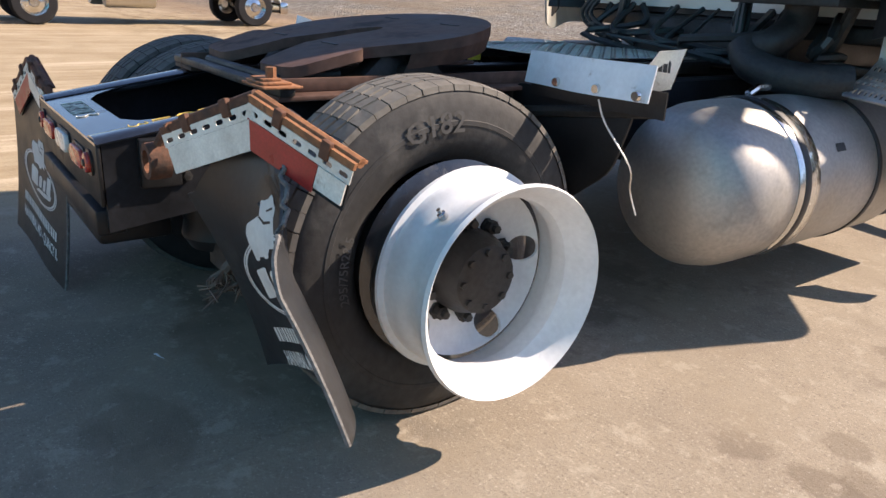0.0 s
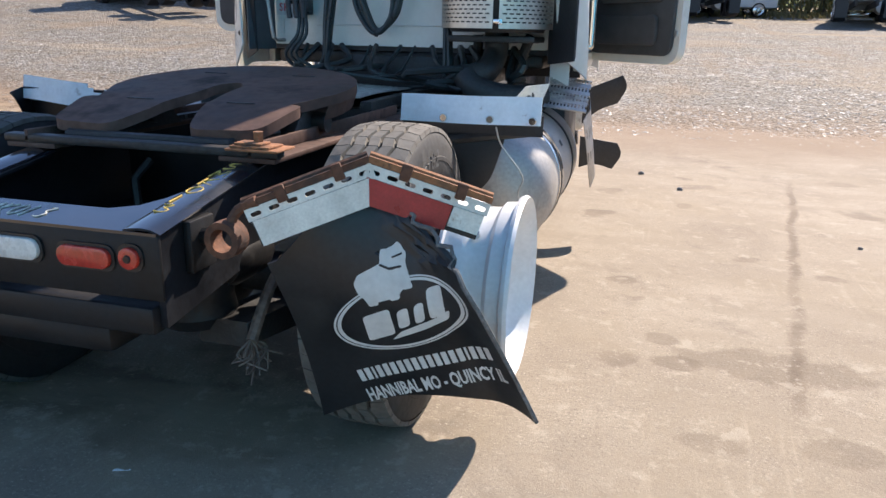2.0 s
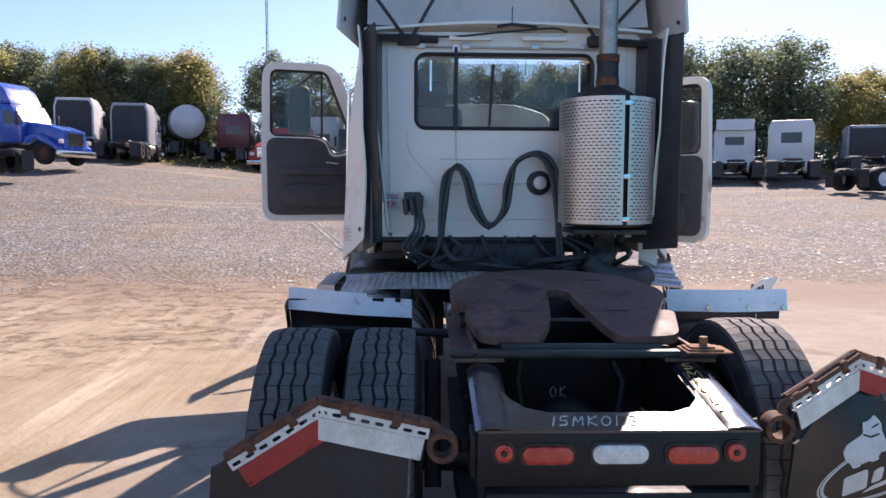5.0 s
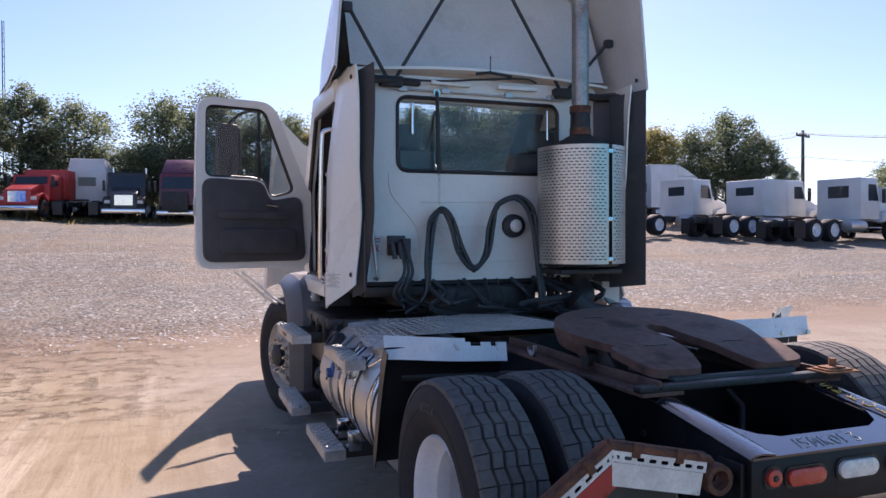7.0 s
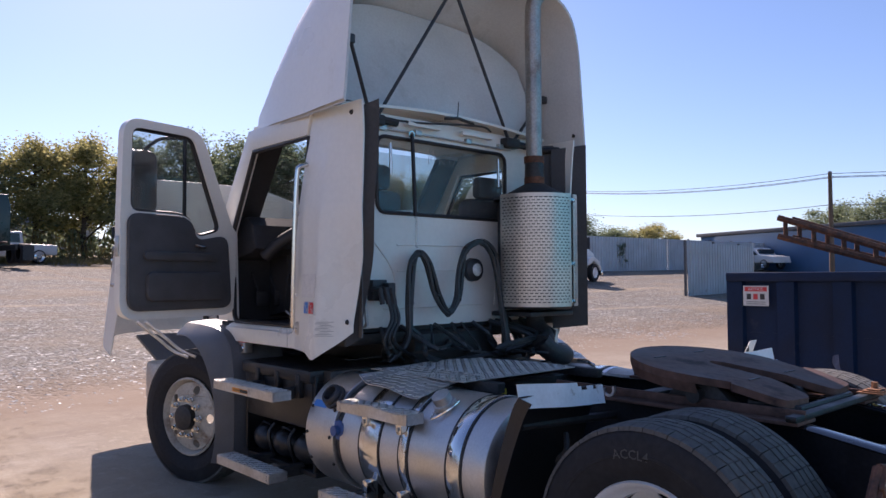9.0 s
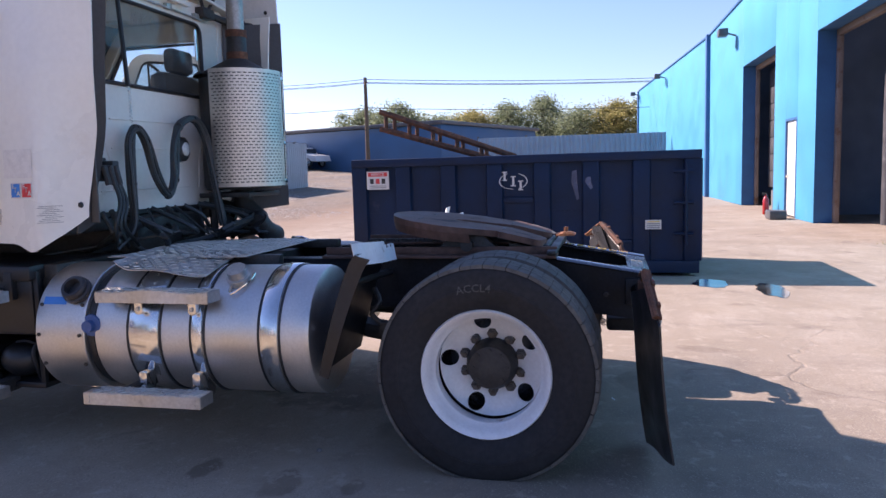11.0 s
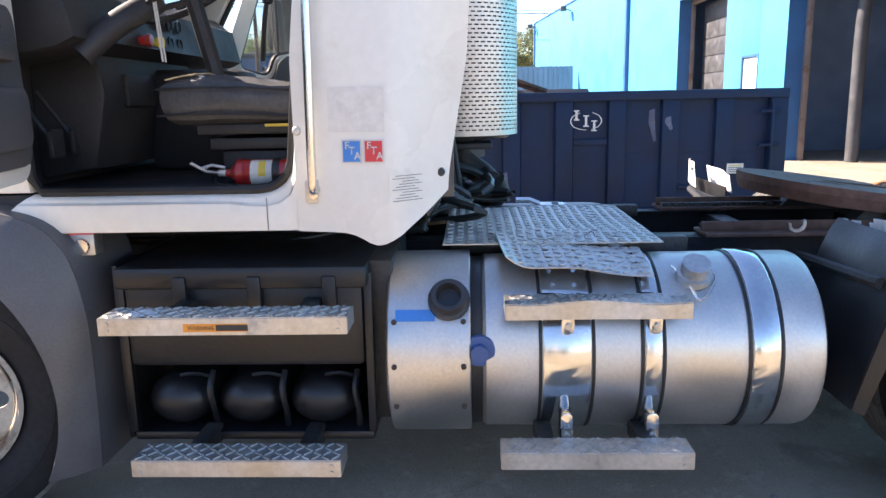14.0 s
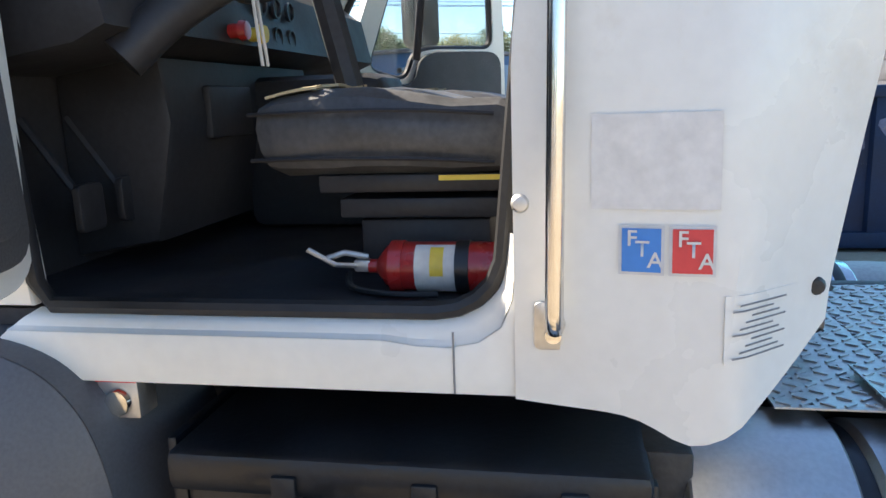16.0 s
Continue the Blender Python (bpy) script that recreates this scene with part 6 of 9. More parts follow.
box(bm, -0.33, 0.33, 0.104, 0.116, 0.60, 0.92)
part("inner_plate", bm, BLACK_SATIN, tail)
for s in (-1, 1):
    bm = BM()
    tube(bm, [(s * 0.19, -0.05, 0.62), (s * 0.22, -0.02, 0.80), (s * 0.2, 0.05, 0.86)], 0.016, 6)
    part("brace", bm, BLACK_GREASE, tail)


# mud flap hangers and flaps
def hanger(s, ring_at, start, kink, end, label):
    h = new("mud_flap_hanger")
    h.parent = truck
    tagged(h, label=label)
    ring_at, start, kink, end = Vector(ring_at), Vector(start), Vector(kink), Vector(end)
    bm = BM()
    lathe(bm, [(0.031, -0.028), (0.048, -0.028), (0.05, 0.0), (0.048, 0.028), (0.031, 0.028), (0.031, -0.028)], tuple(ring_at), "y", 24)
    part("pivot_ring", bm, RUST, h)
    bm = BM()
    tube(bm, [(s * 0.43, ring_at.y + 0.05, ring_at.z - 0.02), ring_at + Vector((-s * 0.05, 0.02, 0))], 0.024, 10)
    box(bm, min(s * 0.43, s * 0.455), max(s * 0.43, s * 0.455), ring_at.y - 0.02, ring_at.y + 0.09, ring_at.z - 0.10, ring_at.z + 0.04, 0.006)
    part("mount", bm, BLACK_SATIN, h)
    bm = BM()
    tube(bm, smooth_path([ring_at + Vector((s * 0.01, 0.0, 0.035)), ring_at.lerp(start, 0.6) + Vector((0, 0.012, 0.02)), start + (kink - start) * 0.12], 3), 0.014, 8)
    part("neck", bm, RUST, h)
    for i, (a, b) in enumerate(((start, kink), (kink, end))):
        d = (b - a).normalized()
        up = Vector((0, 0, 1)) - d * d.z
        up.normalize()
        out = d.cross(up).normalized()
        if out.y > 0:
            out = -out
        L_ = (b - a).length
        bm = BM()
        def bar(u0, u1, v0, v1, w0, w1):
            lo = [a + d * u + up * v + out * w0 for u, v in ((u0, v0), (u1, v0), (u1, v1), (u0, v1))]
            loft(bm, [lo, [p + out * (w1 - w0) for p in lo]], True, True)
        bar(0, L_, 0.0, 0.007, -0.04, 0.004)
        bar(0, L_, -0.010, 0.0, -0.006, 0.004)
        tube(bm, [a + up * 0.004 - out * 0.02, b + up * 0.004 - out * 0.02], 0.013, 8)
        part("angle_bar", bm, RUST if i == 0 else (RUST_ORANGE if s > 0 else RUST), h, "rusted steel angle")
        # slotted strip
        bm = BM()
        n = max(4, int(L_ / 0.044))
        slots = []
        for k in range(n):
            c = (k + 0.5) * L_ / n
            slots.append([(c - 0.013 + u, v) for u, v in rounded(0, 0.028, -0.036, -0.024, 0.0058, 3)])
        holed(bm, [(0, -0.045), (L_, -0.045), (L_, -0.012), (0, -0.012)], slots, lambda u, v, w_: a + d * u + up * v + out * (0.003 - w_), 0.003)
        part("slotted_strip", bm, WHITE_TAPE, h)
        bm = BM()
        bar(0.005, L_ * 0.985, -0.115, -0.044, -0.012, -0.005)
        part("backing_strip", bm, FLAP, h, "black rubber backing strip")
        bm = BM()
        bar(0.01, L_ * (0.98 if i == 0 else (0.72 if s > 0 else 0.95)), -0.115, -0.046, 0.001, 0.005)
        part("reflector", bm, WHITE_TAPE if i == 0 else RED_TAPE, h, "white reflective strip" if i == 0 else "red reflective strip")
        if i == 1 and s > 0:
            bm = BM()
            bar(L_ * 0.73, L_ * 0.98, -0.10, -0.046, 0.001, 0.006)
            part("bent_end", bm, WHITE_TAPE, h, "crumpled pale end plate")
        for k in (0.3, 0.75):
            bm = BM()
            box(bm, -0.014, 0.014, -0.006, 0.010, -0.026, 0.018, 0.004)
            c = part("clamp", bm, RUST, h)
            c.matrix_basis = Matrix.Translation(a + d * L_ * k + out * 0.004) @ Matrix((d, -out, up)).transposed().to_4x4()
    return h


def flap(o, right, down, label, left_edge, right_edge, top, bottom, bend, curl, lean, cx, cy, tilt):
    """A printed rubber flap; u runs along right, v along down; the edges give u for a v, top and bottom v for a u."""
    o, right, down = Vector(o), Vector(right).normalized(), Vector(down).normalized()
    face = right.cross(down).normalized()
    if face.y > 0:
        face = -face
    f = new("mud_flap")
    f.parent = truck
    tagged(f, label=label)
    def at(u, v, lift=0.0):
        w_ = bend * math.sin(max(0.0, v) / 0.66 * 2.4) + bend * 0.4 * math.sin(u * 9.0 + 0.6) * v / 0.66
        w_ += curl * max(0.0, u - right_edge(v) + 0.13) ** 2 * 60 * max(0.0, min(1.0, v / 0.22))
        w_ -= lean * u * max(0.0, 1 - max(0.0, v) / 0.3) ** 1.5
        return o + right * u + down * v + face * (w_ + lift)
    def skin(a, b):
        v = 0.0
        u = 0.0
        for _ in range(4):
            u = left_edge(v) + (right_edge(v) - left_edge(v)) * a
            v = top(u) * (1 - b) + bottom(u) * b
        return at(u, v)
    bm = BM()
    sheet(bm, skin, 64, 44, 0.009)
    part("rubber_sheet", bm, FLAP, f)
    ca, sa = math.cos(radians(tilt)), math.sin(radians(tilt))
    def printed(x, y, lift=0.0062):
        return at(cx + x * ca + y * sa, cy - x * sa + y * ca, lift)
    def ring(rx, ry, k0, k1, n=72):
        bm = BM()
        for i in range(n):
            a, b = i * math.tau / n, (i + 1) * math.tau / n
            for q0, q1 in ((k0, (k0 + k1) / 2), ((k0 + k1) / 2, k1)):
                bm.faces.new([bm.verts.new(printed(rx * k * math.cos(t_), -0.048 + ry * k * math.sin(t_))) for k, t_ in ((q0, a), (q0, b), (q1, b), (q1, a))])
        part("print_ring", bm, PRINT, f)
    ring(0.207, 0.104, 1.0, 0.965)
    ring(0.207, 0.104, 0.945, 0.885)
    # plain shapes for the emblem and the maker's word, cut fine enough to lie on the bent rubber
    def blob(name, pts, mat=PRINT, lift=0.0062):
        bm = BM()
        bm.faces.new([bm.verts.new((x, y, 0)) for x, y in pts])
        bmesh.ops.triangulate(bm, faces=bm.faces)
        for _ in range(2):
            bmesh.ops.subdivide_edges(bm, edges=[e for e in bm.edges if e.calc_length() > 0.014], cuts=1)
            bmesh.ops.triangulate(bm, faces=bm.faces)
        for v in bm.verts:
            v.co = printed(v.co.x, v.co.y, lift)
        part(name, bm, mat, f)
    for x, wd, y0, hh in ((-0.124, 0.098, 0.006, 0.082), (-0.020, 0.048, -0.010, 0.056), (0.034, 0.042, -0.014, 0.056), (0.082, 0.058, -0.018, 0.084)):
        blob("print_block", eased([(x, y0), (x + 0.018, y0 - hh), (x + wd + 0.006, y0 - hh - 0.004), (x + wd - 0.010, y0 - 0.004)], 0.012, 3))
    blob("print_stroke", eased([(-0.056, 0.020), (-0.02, 0.000), (0.10, -0.018), (0.146, -0.034), (0.132, -0.006), (0.05, 0.010)], 0.01, 3))
    beast = [(-0.120, -0.150), (-0.122, -0.185), (-0.100, -0.208), (-0.060, -0.212), (-0.020, -0.216), (-0.012, -0.240), (-0.004, -0.254), (0.010, -0.247), (0.036, -0.248), (0.050, -0.256), (0.060, -0.238),
             (0.068, -0.214), (0.058, -0.192), (0.044, -0.184), (0.046, -0.150), (0.062, -0.128), (0.058, -0.118), (0.028, -0.120), (0.018, -0.146), (0.004, -0.150), (0.000, -0.122), (0.012, -0.106), (0.006, -0.098),
             (-0.024, -0.098), (-0.028, -0.124), (-0.036, -0.152), (-0.072, -0.150), (-0.078, -0.122), (-0.064, -0.108), (-0.070, -0.098), (-0.100, -0.100), (-0.106, -0.126)]
    small = lambda pts: [(0.016 + 0.86 * x_, -0.098 + 0.86 * (y_ + 0.098)) for x_, y_ in pts]
    blob("emblem", eased(small(beast), 0.006, 3))
    blob("emblem_line", small([(-0.024, -0.212), (-0.018, -0.216), (0.006, -0.196), (0.044, -0.190), (0.044, -0.184), (0.004, -0.188)]), FLAP, 0.0076)
    blob("emblem_line", small([(0.022, -0.222), (0.056, -0.222), (0.056, -0.216), (0.022, -0.217)]), FLAP, 0.0076)
    # web address as bars, place names as words
    x = -0.214
    for k in range(19):
        w_ = 0.007 if k in (2, 15) else 0.0165
        blob("writing_bar", [(x, 0.092), (x + w_, 0.092), (x + w_, 0.134), (x, 0.134)])
        x += w_ + 0.0072
    lettering("writing", "HANNIBAL MO - QUINCY IL", 0.062, lambda u, v: printed(0.004 + u * 0.575, 0.206 - v), PRINT, f, "white printed place names", heavy=0.03)
    # pale frayed edge where the rubber is torn or cut
    bm = BM()
    lo, hi = top(right_edge(0.1)), bottom(right_edge(0.6))
    tube(bm, [at(right_edge(v), v) for v in [lo + (hi - lo) * k / 60 for k in range(61)]], 0.0062, 6)
    part("cut_edge", bm, CUT_RUBBER, f, "pale scuffed rubber edge")
    return f


hanger(1, (0.545, -0.66, 0.818), (0.59, -0.655, 0.905), (0.883, -0.532, 1.025), (1.182, -0.425, 0.918), "rusted hanger with white and red strips")
hanger(-1, (-0.54, -0.74, 0.79), (-0.575, -0.75, 0.858), (-0.92, -0.748, 0.932), (-1.195, -0.785, 0.768), "rusted hanger with red and white strips")
def torn_side(v):
    """Torn outer edge of the right flap."""
    v = max(-0.2, v)
    if v < 0.06:
        u = 0.35
    elif v < 0.146:
        u = 0.35 + 0.105 * (v - 0.06) / 0.086
    elif v < 0.285:
        u = 0.455 + 0.065 * (v - 0.146) / 0.139
    else:
        u = 0.52 + 0.062 * (v - 0.285) / 0.37
    return u + (0.010 * math.sin(v * 130) + 0.006 * math.sin(v * 310) if v < 0.2 else 0.0)


flap((0.632, -0.625, 0.80), (0.95, -0.03, 0.30), (0.24, 0.27, -0.93), "torn black mud flap with white print", lambda v: -0.015 - 0.14 * max(0.0, v) ** 1.4, torn_side,
     lambda u: 0.055 - 0.15 * max(0.0, 1 - abs(u - 0.27) / 0.26), lambda u: 0.60 + 0.07 * max(0.0, u + 0.08) - 0.045 * math.sin(max(0.0, min(1.0, (u + 0.08) / 0.65)) * math.pi), -0.035, 0.078, 0.56, 0.278, 0.352, 6.0)
flap((-1.235, -0.775, 0.80), (0.60, 0.085, -0.13), (-0.03, -0.11, -0.97), "black mud flap with white print", lambda v: 0.0 - 0.02 * max(0.0, v), lambda v: 0.61,
     lambda u: 0.06 - 0.18 * min(1.0, max(0.0, u) / 0.24), lambda u: 0.66, -0.02, 0.0, 0.0, 0.30, 0.36, -1.0)

# ---- fifth wheel ----
fifth = new("fifth_wheel")
fifth.parent = truck
tagged(fifth, label="greasy rust-brown fifth wheel plate")
out = [(0.48 * math.cos(a), 0.33 + 0.40 * math.sin(a)) for a in [radians(q) for q in range(-20, 201, 5)]]
out += eased([(-0.44, 0.04), (-0.385, -0.20), (-0.15, -0.22), (-0.09, -0.06), (-0.055, 0.20), (-0.06, 0.30), (0.0, 0.37), (0.06, 0.30), (0.055, 0.20), (0.09, -0.06), (0.15, -0.22), (0.385, -0.20), (0.44, 0.04)], 0.055, 4)


def fz(y):
    return 1.046 + 0.13 * y - 0.14 * max(0.0, 0.0 - y)


bm = BM()
holed(bm, out, [], lambda u, v, h: (u, v, fz(v) + 0.035 - h), 0.035)
part("top_plate", bm, FIFTH, fifth)
bm = BM()
for a, b in zip(out[:45], out[1:45]):
    q = [bm.verts.new(p) for p in ((a[0], a[1], fz(a[1])), (b[0], b[1], fz(b[1])), (b[0] * 0.97, b[1] - 0.01, fz(b[1]) - 0.05), (a[0] * 0.97, a[1] - 0.01, fz(a[1]) - 0.05))]
    bm.faces.new(q)
part("skirt", bm, FIFTH, fifth)
for s in (-1, 1):
    bm = BM()
    prism(bm, [(0.0, 0.95), (0.12, 1.06), (0.30, 1.07), (0.42, 0.95)], "x", s * 0.30, s * 0.39, 0.008)
    part("pivot_bracket", bm, BLACK_GREASE, fifth)
    bm = BM()
    tube(bm, [(s * 0.27, 0.21, 1.01), (s * 0.44, 0.21, 1.01)], 0.035, 12)
    part("pivot_pin", bm, BLACK_GREASE, fifth)
    for k in range(2):
        bm = BM()
        box(bm, s * 0.2 - 0.05, s * 0.2 + 0.05, 0.02 + 0.5 * k, 0.034 + 0.5 * k, fz(0.02 + 0.5 * k) + 0.035, fz(0.02 + 0.5 * k) + 0.038)
        part("grease_slot", bm, BLACK_GREASE, fifth)
bm = BM()
tube(bm, [(-0.36, -0.02, 1.0), (-0.3, -0.22, 0.985), (0.3, -0.22, 0.985), (0.36, -0.02, 1.0)], 0.016, 8)
part("guide_bar", bm, BLACK_GREASE, fifth)
bm = BM()
lathe(bm, [(0.026, -0.008), (0.038, -0.008), (0.038, 0.008), (0.026, 0.008), (0.026, -0.008)], (-0.47, 0.66, 0.995), "x", 16, 2.6, 6.4)
part("release_handle", bm, ALU_DULL, fifth, "bare steel hook handle")
for s in (-1, 1):
    bm = BM()
    box(bm, min(s * 0.30, s * 0.49), max(s * 0.30, s * 0.49), -0.29, 1.05, 0.942, 0.958, 0.003)
    box(bm, min(s * 0.40, s * 0.415), max(s * 0.40, s * 0.415), -0.29, 1.05, 0.958, 1.0, 0.003)
    part("slide_rail", bm, FIFTH, fifth, "rusty dark slide rail")
    bm = BM()
    for k in range(24):
        box(bm, s * 0.35 - 0.02, s * 0.35 + 0.02, 0.32 + 0.03 * k, 0.345 + 0.03 * k, 0.958, 0.978)
    part("rack_teeth", bm, BLACK_GREASE, fifth)
bm = BM()
box(bm, -0.5, 0.5, -0.29, -0.24, 0.958, 0.985, 0.006)
part("rear_stop_bar", bm, BLACK_GREASE, fifth)
for k in range(3):
    bm = BM()
    box(bm, 0.36 + 0.01 * k, 0.53 - 0.03 * k, -0.35 + 0.01 * k, -0.23 - 0.02 * k, 0.986 + 0.008 * k, 0.993 + 0.008 * k, 0.002)
    part("shim_plate", bm, RUST_ORANGE, fifth, "orange rusty plate")
bm = BM()
lathe(bm, [(0.0, 0.03), (0.016, 0.03), (0.016, 0.0)], (0.44, -0.29, 1.009), "z", 6)
part("bolt", bm, RUST_ORANGE, fifth)
# ---- quarter fenders ----
def quarter(s, a, b, label):
    q = new("quarter_fender")
    q.parent = truck
    tagged(q, label=label)
    a, b = Vector(a), Vector(b)
    def strip(u, v):
        p = a.lerp(b, u)
        dent = 0.012 * math.sin(u * 7 + 1) + 0.02 * (u - 0.5) ** 2
        return (p.x, p.y - 0.02 * v + dent, p.z - v * 0.105)
    bm = BM()
    ns = 22
    sheet(bm, strip, ns, 6, 0.004, (lambda i, j: not (s < 0 and i > 13 and j < (2 if i in (15, 16, 19) else 1))))
    part("edge_strip", bm, WHITE_STRIP, q, "white sheet strip with a torn edge")
    bm = BM()
    def skin(u, v):
        x = a.x + (b.x - a.x) * u
        ang = radians(62 - (58 if s < 0 else 9) * v)
        r = 0.60
        yy = r * math.cos(ang) * 1.05 + 0.22
        if s < 0:
            return (x, 0.575 + 0.20 * v ** 0.75, 1.05 - 0.57 * v)
        return (x, max(yy, a.y + 0.03), HUB + 0.0 + r * math.sin(ang) - 0.03 * v)
    sheet(bm, skin, 6, 14, 0.006)
    part("guard", bm, GRIMY_PLASTIC if s < 0 else BLACK_SATIN, q, "scuffed plastic wheel guard")
    if s < 0:
        bm = BM()
        def flange(u, v):
            p = skin(0, v)
            return (p[0] - 0.004, p[1] - (0.075 - 0.03 * v) * u, p[2] - 0.02 * u)
        sheet(bm, flange, 3, 18, 0.005)
        part("guard_lip", bm, GRIMY_PLASTIC, q)
    for k in (0.33, 0.66, 0.95) if s > 0 else ():
        p = a.lerp(b, k)
        bm = BM()
        lathe(bm, [(0.0, -0.012), (0.013, -0.012), (0.016, -0.004), (0.016, 0.0)], (p.x, p.y - 0.022, p.z - 0.085), "y", 10)
        part("bolt", bm, CHROME, q)
    return q


quarter(-1, (-1.25, 0.575, 1.105), (-0.655, 0.555, 1.065), "black wheel guard with torn white strip")
qr = quarter(1, (0.595, 0.575, 1.095), (1.165, 0.525, 1.105), "black wheel guard with white bolted strip")
bm = BM()
tube(bm, smooth_path([(1.0, 0.50, 0.99), (1.02, 0.52, 0.92), (1.10, 0.56, 0.80), (1.08, 0.60, 0.72), (1.10, 0.62, 0.64)], 4), 0.003, 6)
part("dangling_wire", bm, ALU_DULL, qr, "broken dangling wire")
# added plate: blocks stray sun and darkens the gap between tyre and tank
bm = BM()
prism(bm, eased([(0.44, 0.50), (0.70, 0.55), (0.95, 0.74), (1.02, 0.97), (0.44, 0.97)], 0.06, 4), "y", 0.655, 0.665, 0.002)
part("backing_plate", bm, BLACK_SATIN, qr)
bm = BM()
tube(bm, smooth_path([(-0.90, 0.60, 0.84), (-0.95, 0.56, 0.78), (-0.96, 0.60, 0.72), (-0.95, 0.54, 0.66)], 4), 0.014, 8)
lathe(bm, [(0, -0.03), (0.03, -0.025), (0.035, 0.0), (0.03, 0.025), (0, 0.03)], (-0.95, 0.53, 0.65), "x", 12)
part("hanging_valve", bm, BLACK_GREASE, truck)
for a_, b_ in (((-0.43, 0.66, 0.86), (-1.15, 0.66, 0.90)), ((0.43, 0.66, 0.86), (1.1, 0.66, 0.96))):
    bm = BM()
    tube(bm, [a_, b_], 0.022, 8)
    part("guard_bracket", bm, BLACK_GREASE, truck)
# curled white sheet standing on the right guard, printed on its inner side
bm = BM()
sheet(bm, lambda u, v: (1.175 - 0.17 * u * (0.55 + 0.45 * v) - 0.05 * v, 0.645 + 0.02 * math.sin(u * 3) + 0.02 * v, 1.15 - 0.015 * u - 0.12 * v - 0.03 * u * v), 8, 8, 0.003)
cs_ = part("curled_sheet", bm, WHITE_TAPE, qr, "curled white sheet with dark print")
for k in range(4):
    bm = BM()
    box(bm, 1.05 + 0.018 * k, 1.064 + 0.018 * k, 0.668, 0.670, 1.075, 1.10 + (0.012 if k in (0, 3) else 0))
    part("print_bar", bm, PRINT_BLACK, cs_)

# ---- left fuel tank, with the treatment tank's shroud ahead of it ----
TX, TZ, TR = -0.870, 0.622, 0.335
tank = new("fuel_tank")
tank.parent = truck
tagged(tank, label="dull aluminium fuel tank with polished bands")
bm = BM()
lathe(bm, [(0, 0.81), (0.20, 0.815), (TR - 0.03, 0.83), (TR - 0.006, 0.845), (TR, 0.865), (TR, 2.02), (TR - 0.02, 2.04), (0, 2.045)], (TX, 0, TZ), "y", 72)
part("shell", bm, ALU, tank)


def band(y0, y1, r, mat, par, cx=TX, cz=TZ, name="band", lab=""):
    bm = BM()
    lathe(bm, [(r - 0.01, y0), (r + 0.001, y0), (r + 0.003, y0 + 0.004), (r + 0.003, y1 - 0.004), (r + 0.001, y1), (r - 0.01, y1)], (cx, 0, cz), "y", 72)
    return part(name, bm, mat, par, lab)


band(1.005, 1.095, TR + 0.006, ALU_BAND, tank)
for y in (0.995, 1.105, 1.40, 1.475, 1.645, 1.83):
    band(y - 0.006, y + 0.006, TR + 0.003, FLAP, tank, name="rubber_seam")
band(1.41, 1.465, TR + 0.007, ALU_BAND, tank, name="strap")
band(1.655, 1.82, TR + 0.005, ALU_BAND, tank, name="strap")
for y in (1.44, 1.74):
    for z, h in ((0.80, 0.10), (0.40, 0.12)):
        bm = BM()
        prism(bm, rounded(y - 0.022, y + 0.022, z - h / 2, z + h / 2, 0.02), "x", TX - TR - 0.026, TX - TR + 0.05, 0.003)
        br = part("step_bracket", bm, ALU_BAND, tank)
        bm = BM()
        lathe(bm, [(0.0, -0.01), (0.011, -0.01), (0.012, 0.0)], (TX - TR - 0.026, y, z - h * 0.2), "x", 10)
        part("rivet", bm, ALU_DULL, br)
bm = BM()
lathe(bm, [(0.062, 0.0), (0.062, 0.03), (0.05, 0.032), (0.05, 0.075), (0.0, 0.08)], (0, 0, 0), "z", 24)
cp = part("filler_cap", bm, ALU_DULL, tank)
cp.matrix_basis = pose(TX - 0.178, 1.27, TZ + 0.28, 0, -32, 0)
bm = BM()
tube(bm, smooth_path([(TX - 0.15, 1.34, TZ + 0.32), (TX - 0.21, 1.30, TZ + 0.275), (TX - 0.28, 1.27, TZ + 0.225), (TX - 0.21, 1.20, TZ + 0.28), (TX - 0.15, 1.2, TZ + 0.31)], 4), 0.006, 6)
part("cap_chain", bm, CHROME, tank)
bm = BM()
prism(bm, [(1.22, 0.925), (1.36, 0.925), (1.36, 0.955), (1.22, 0.955)], "x", -0.62, -0.618)
cl = part("caution_label", bm, DEC_YELLOW, tank, "yellow caution label")
cl.location = (-0.02, 0, 0)
lettering("writing", "CAUTION", 0.024, lambda u, v: (-0.6395, 1.29 - u, 0.932 + v), PRINT_BLACK, tank)
shroud = new("treatment_tank_cover")
shroud.parent = truck
tagged(shroud, label="aluminium treatment fluid tank cover with blue cap")
bm = BM()
lathe(bm, [(TR + 0.012, 2.075), (TR + 0.016, 2.08), (TR + 0.016, 2.365), (TR + 0.012, 2.37), (TR - 0.03, 2.38), (0, 2.385)], (TX, 0, TZ), "y", 72)
lathe(bm, [(TR + 0.012, 2.075), (TR - 0.02, 2.075), (0, 2.075)], (TX, 0, TZ), "y", 72)
part("cover", bm, ALU, shroud)
band(2.035, 2.078, TR - 0.012, FLAP, shroud, name="gasket")
for y in (2.10, 2.345):
    for a in (178, 205, 152):
        bm = BM()
        lathe(bm, [(0.010, 0), (0.010, -0.008), (0, -0.010)], (TX + (TR + 0.016) * math.cos(radians(a)), y, TZ + (TR + 0.016) * math.sin(radians(a))), "x", 8)
        part("bolt", bm, BLACK_GREASE, shroud)
bm = BM()
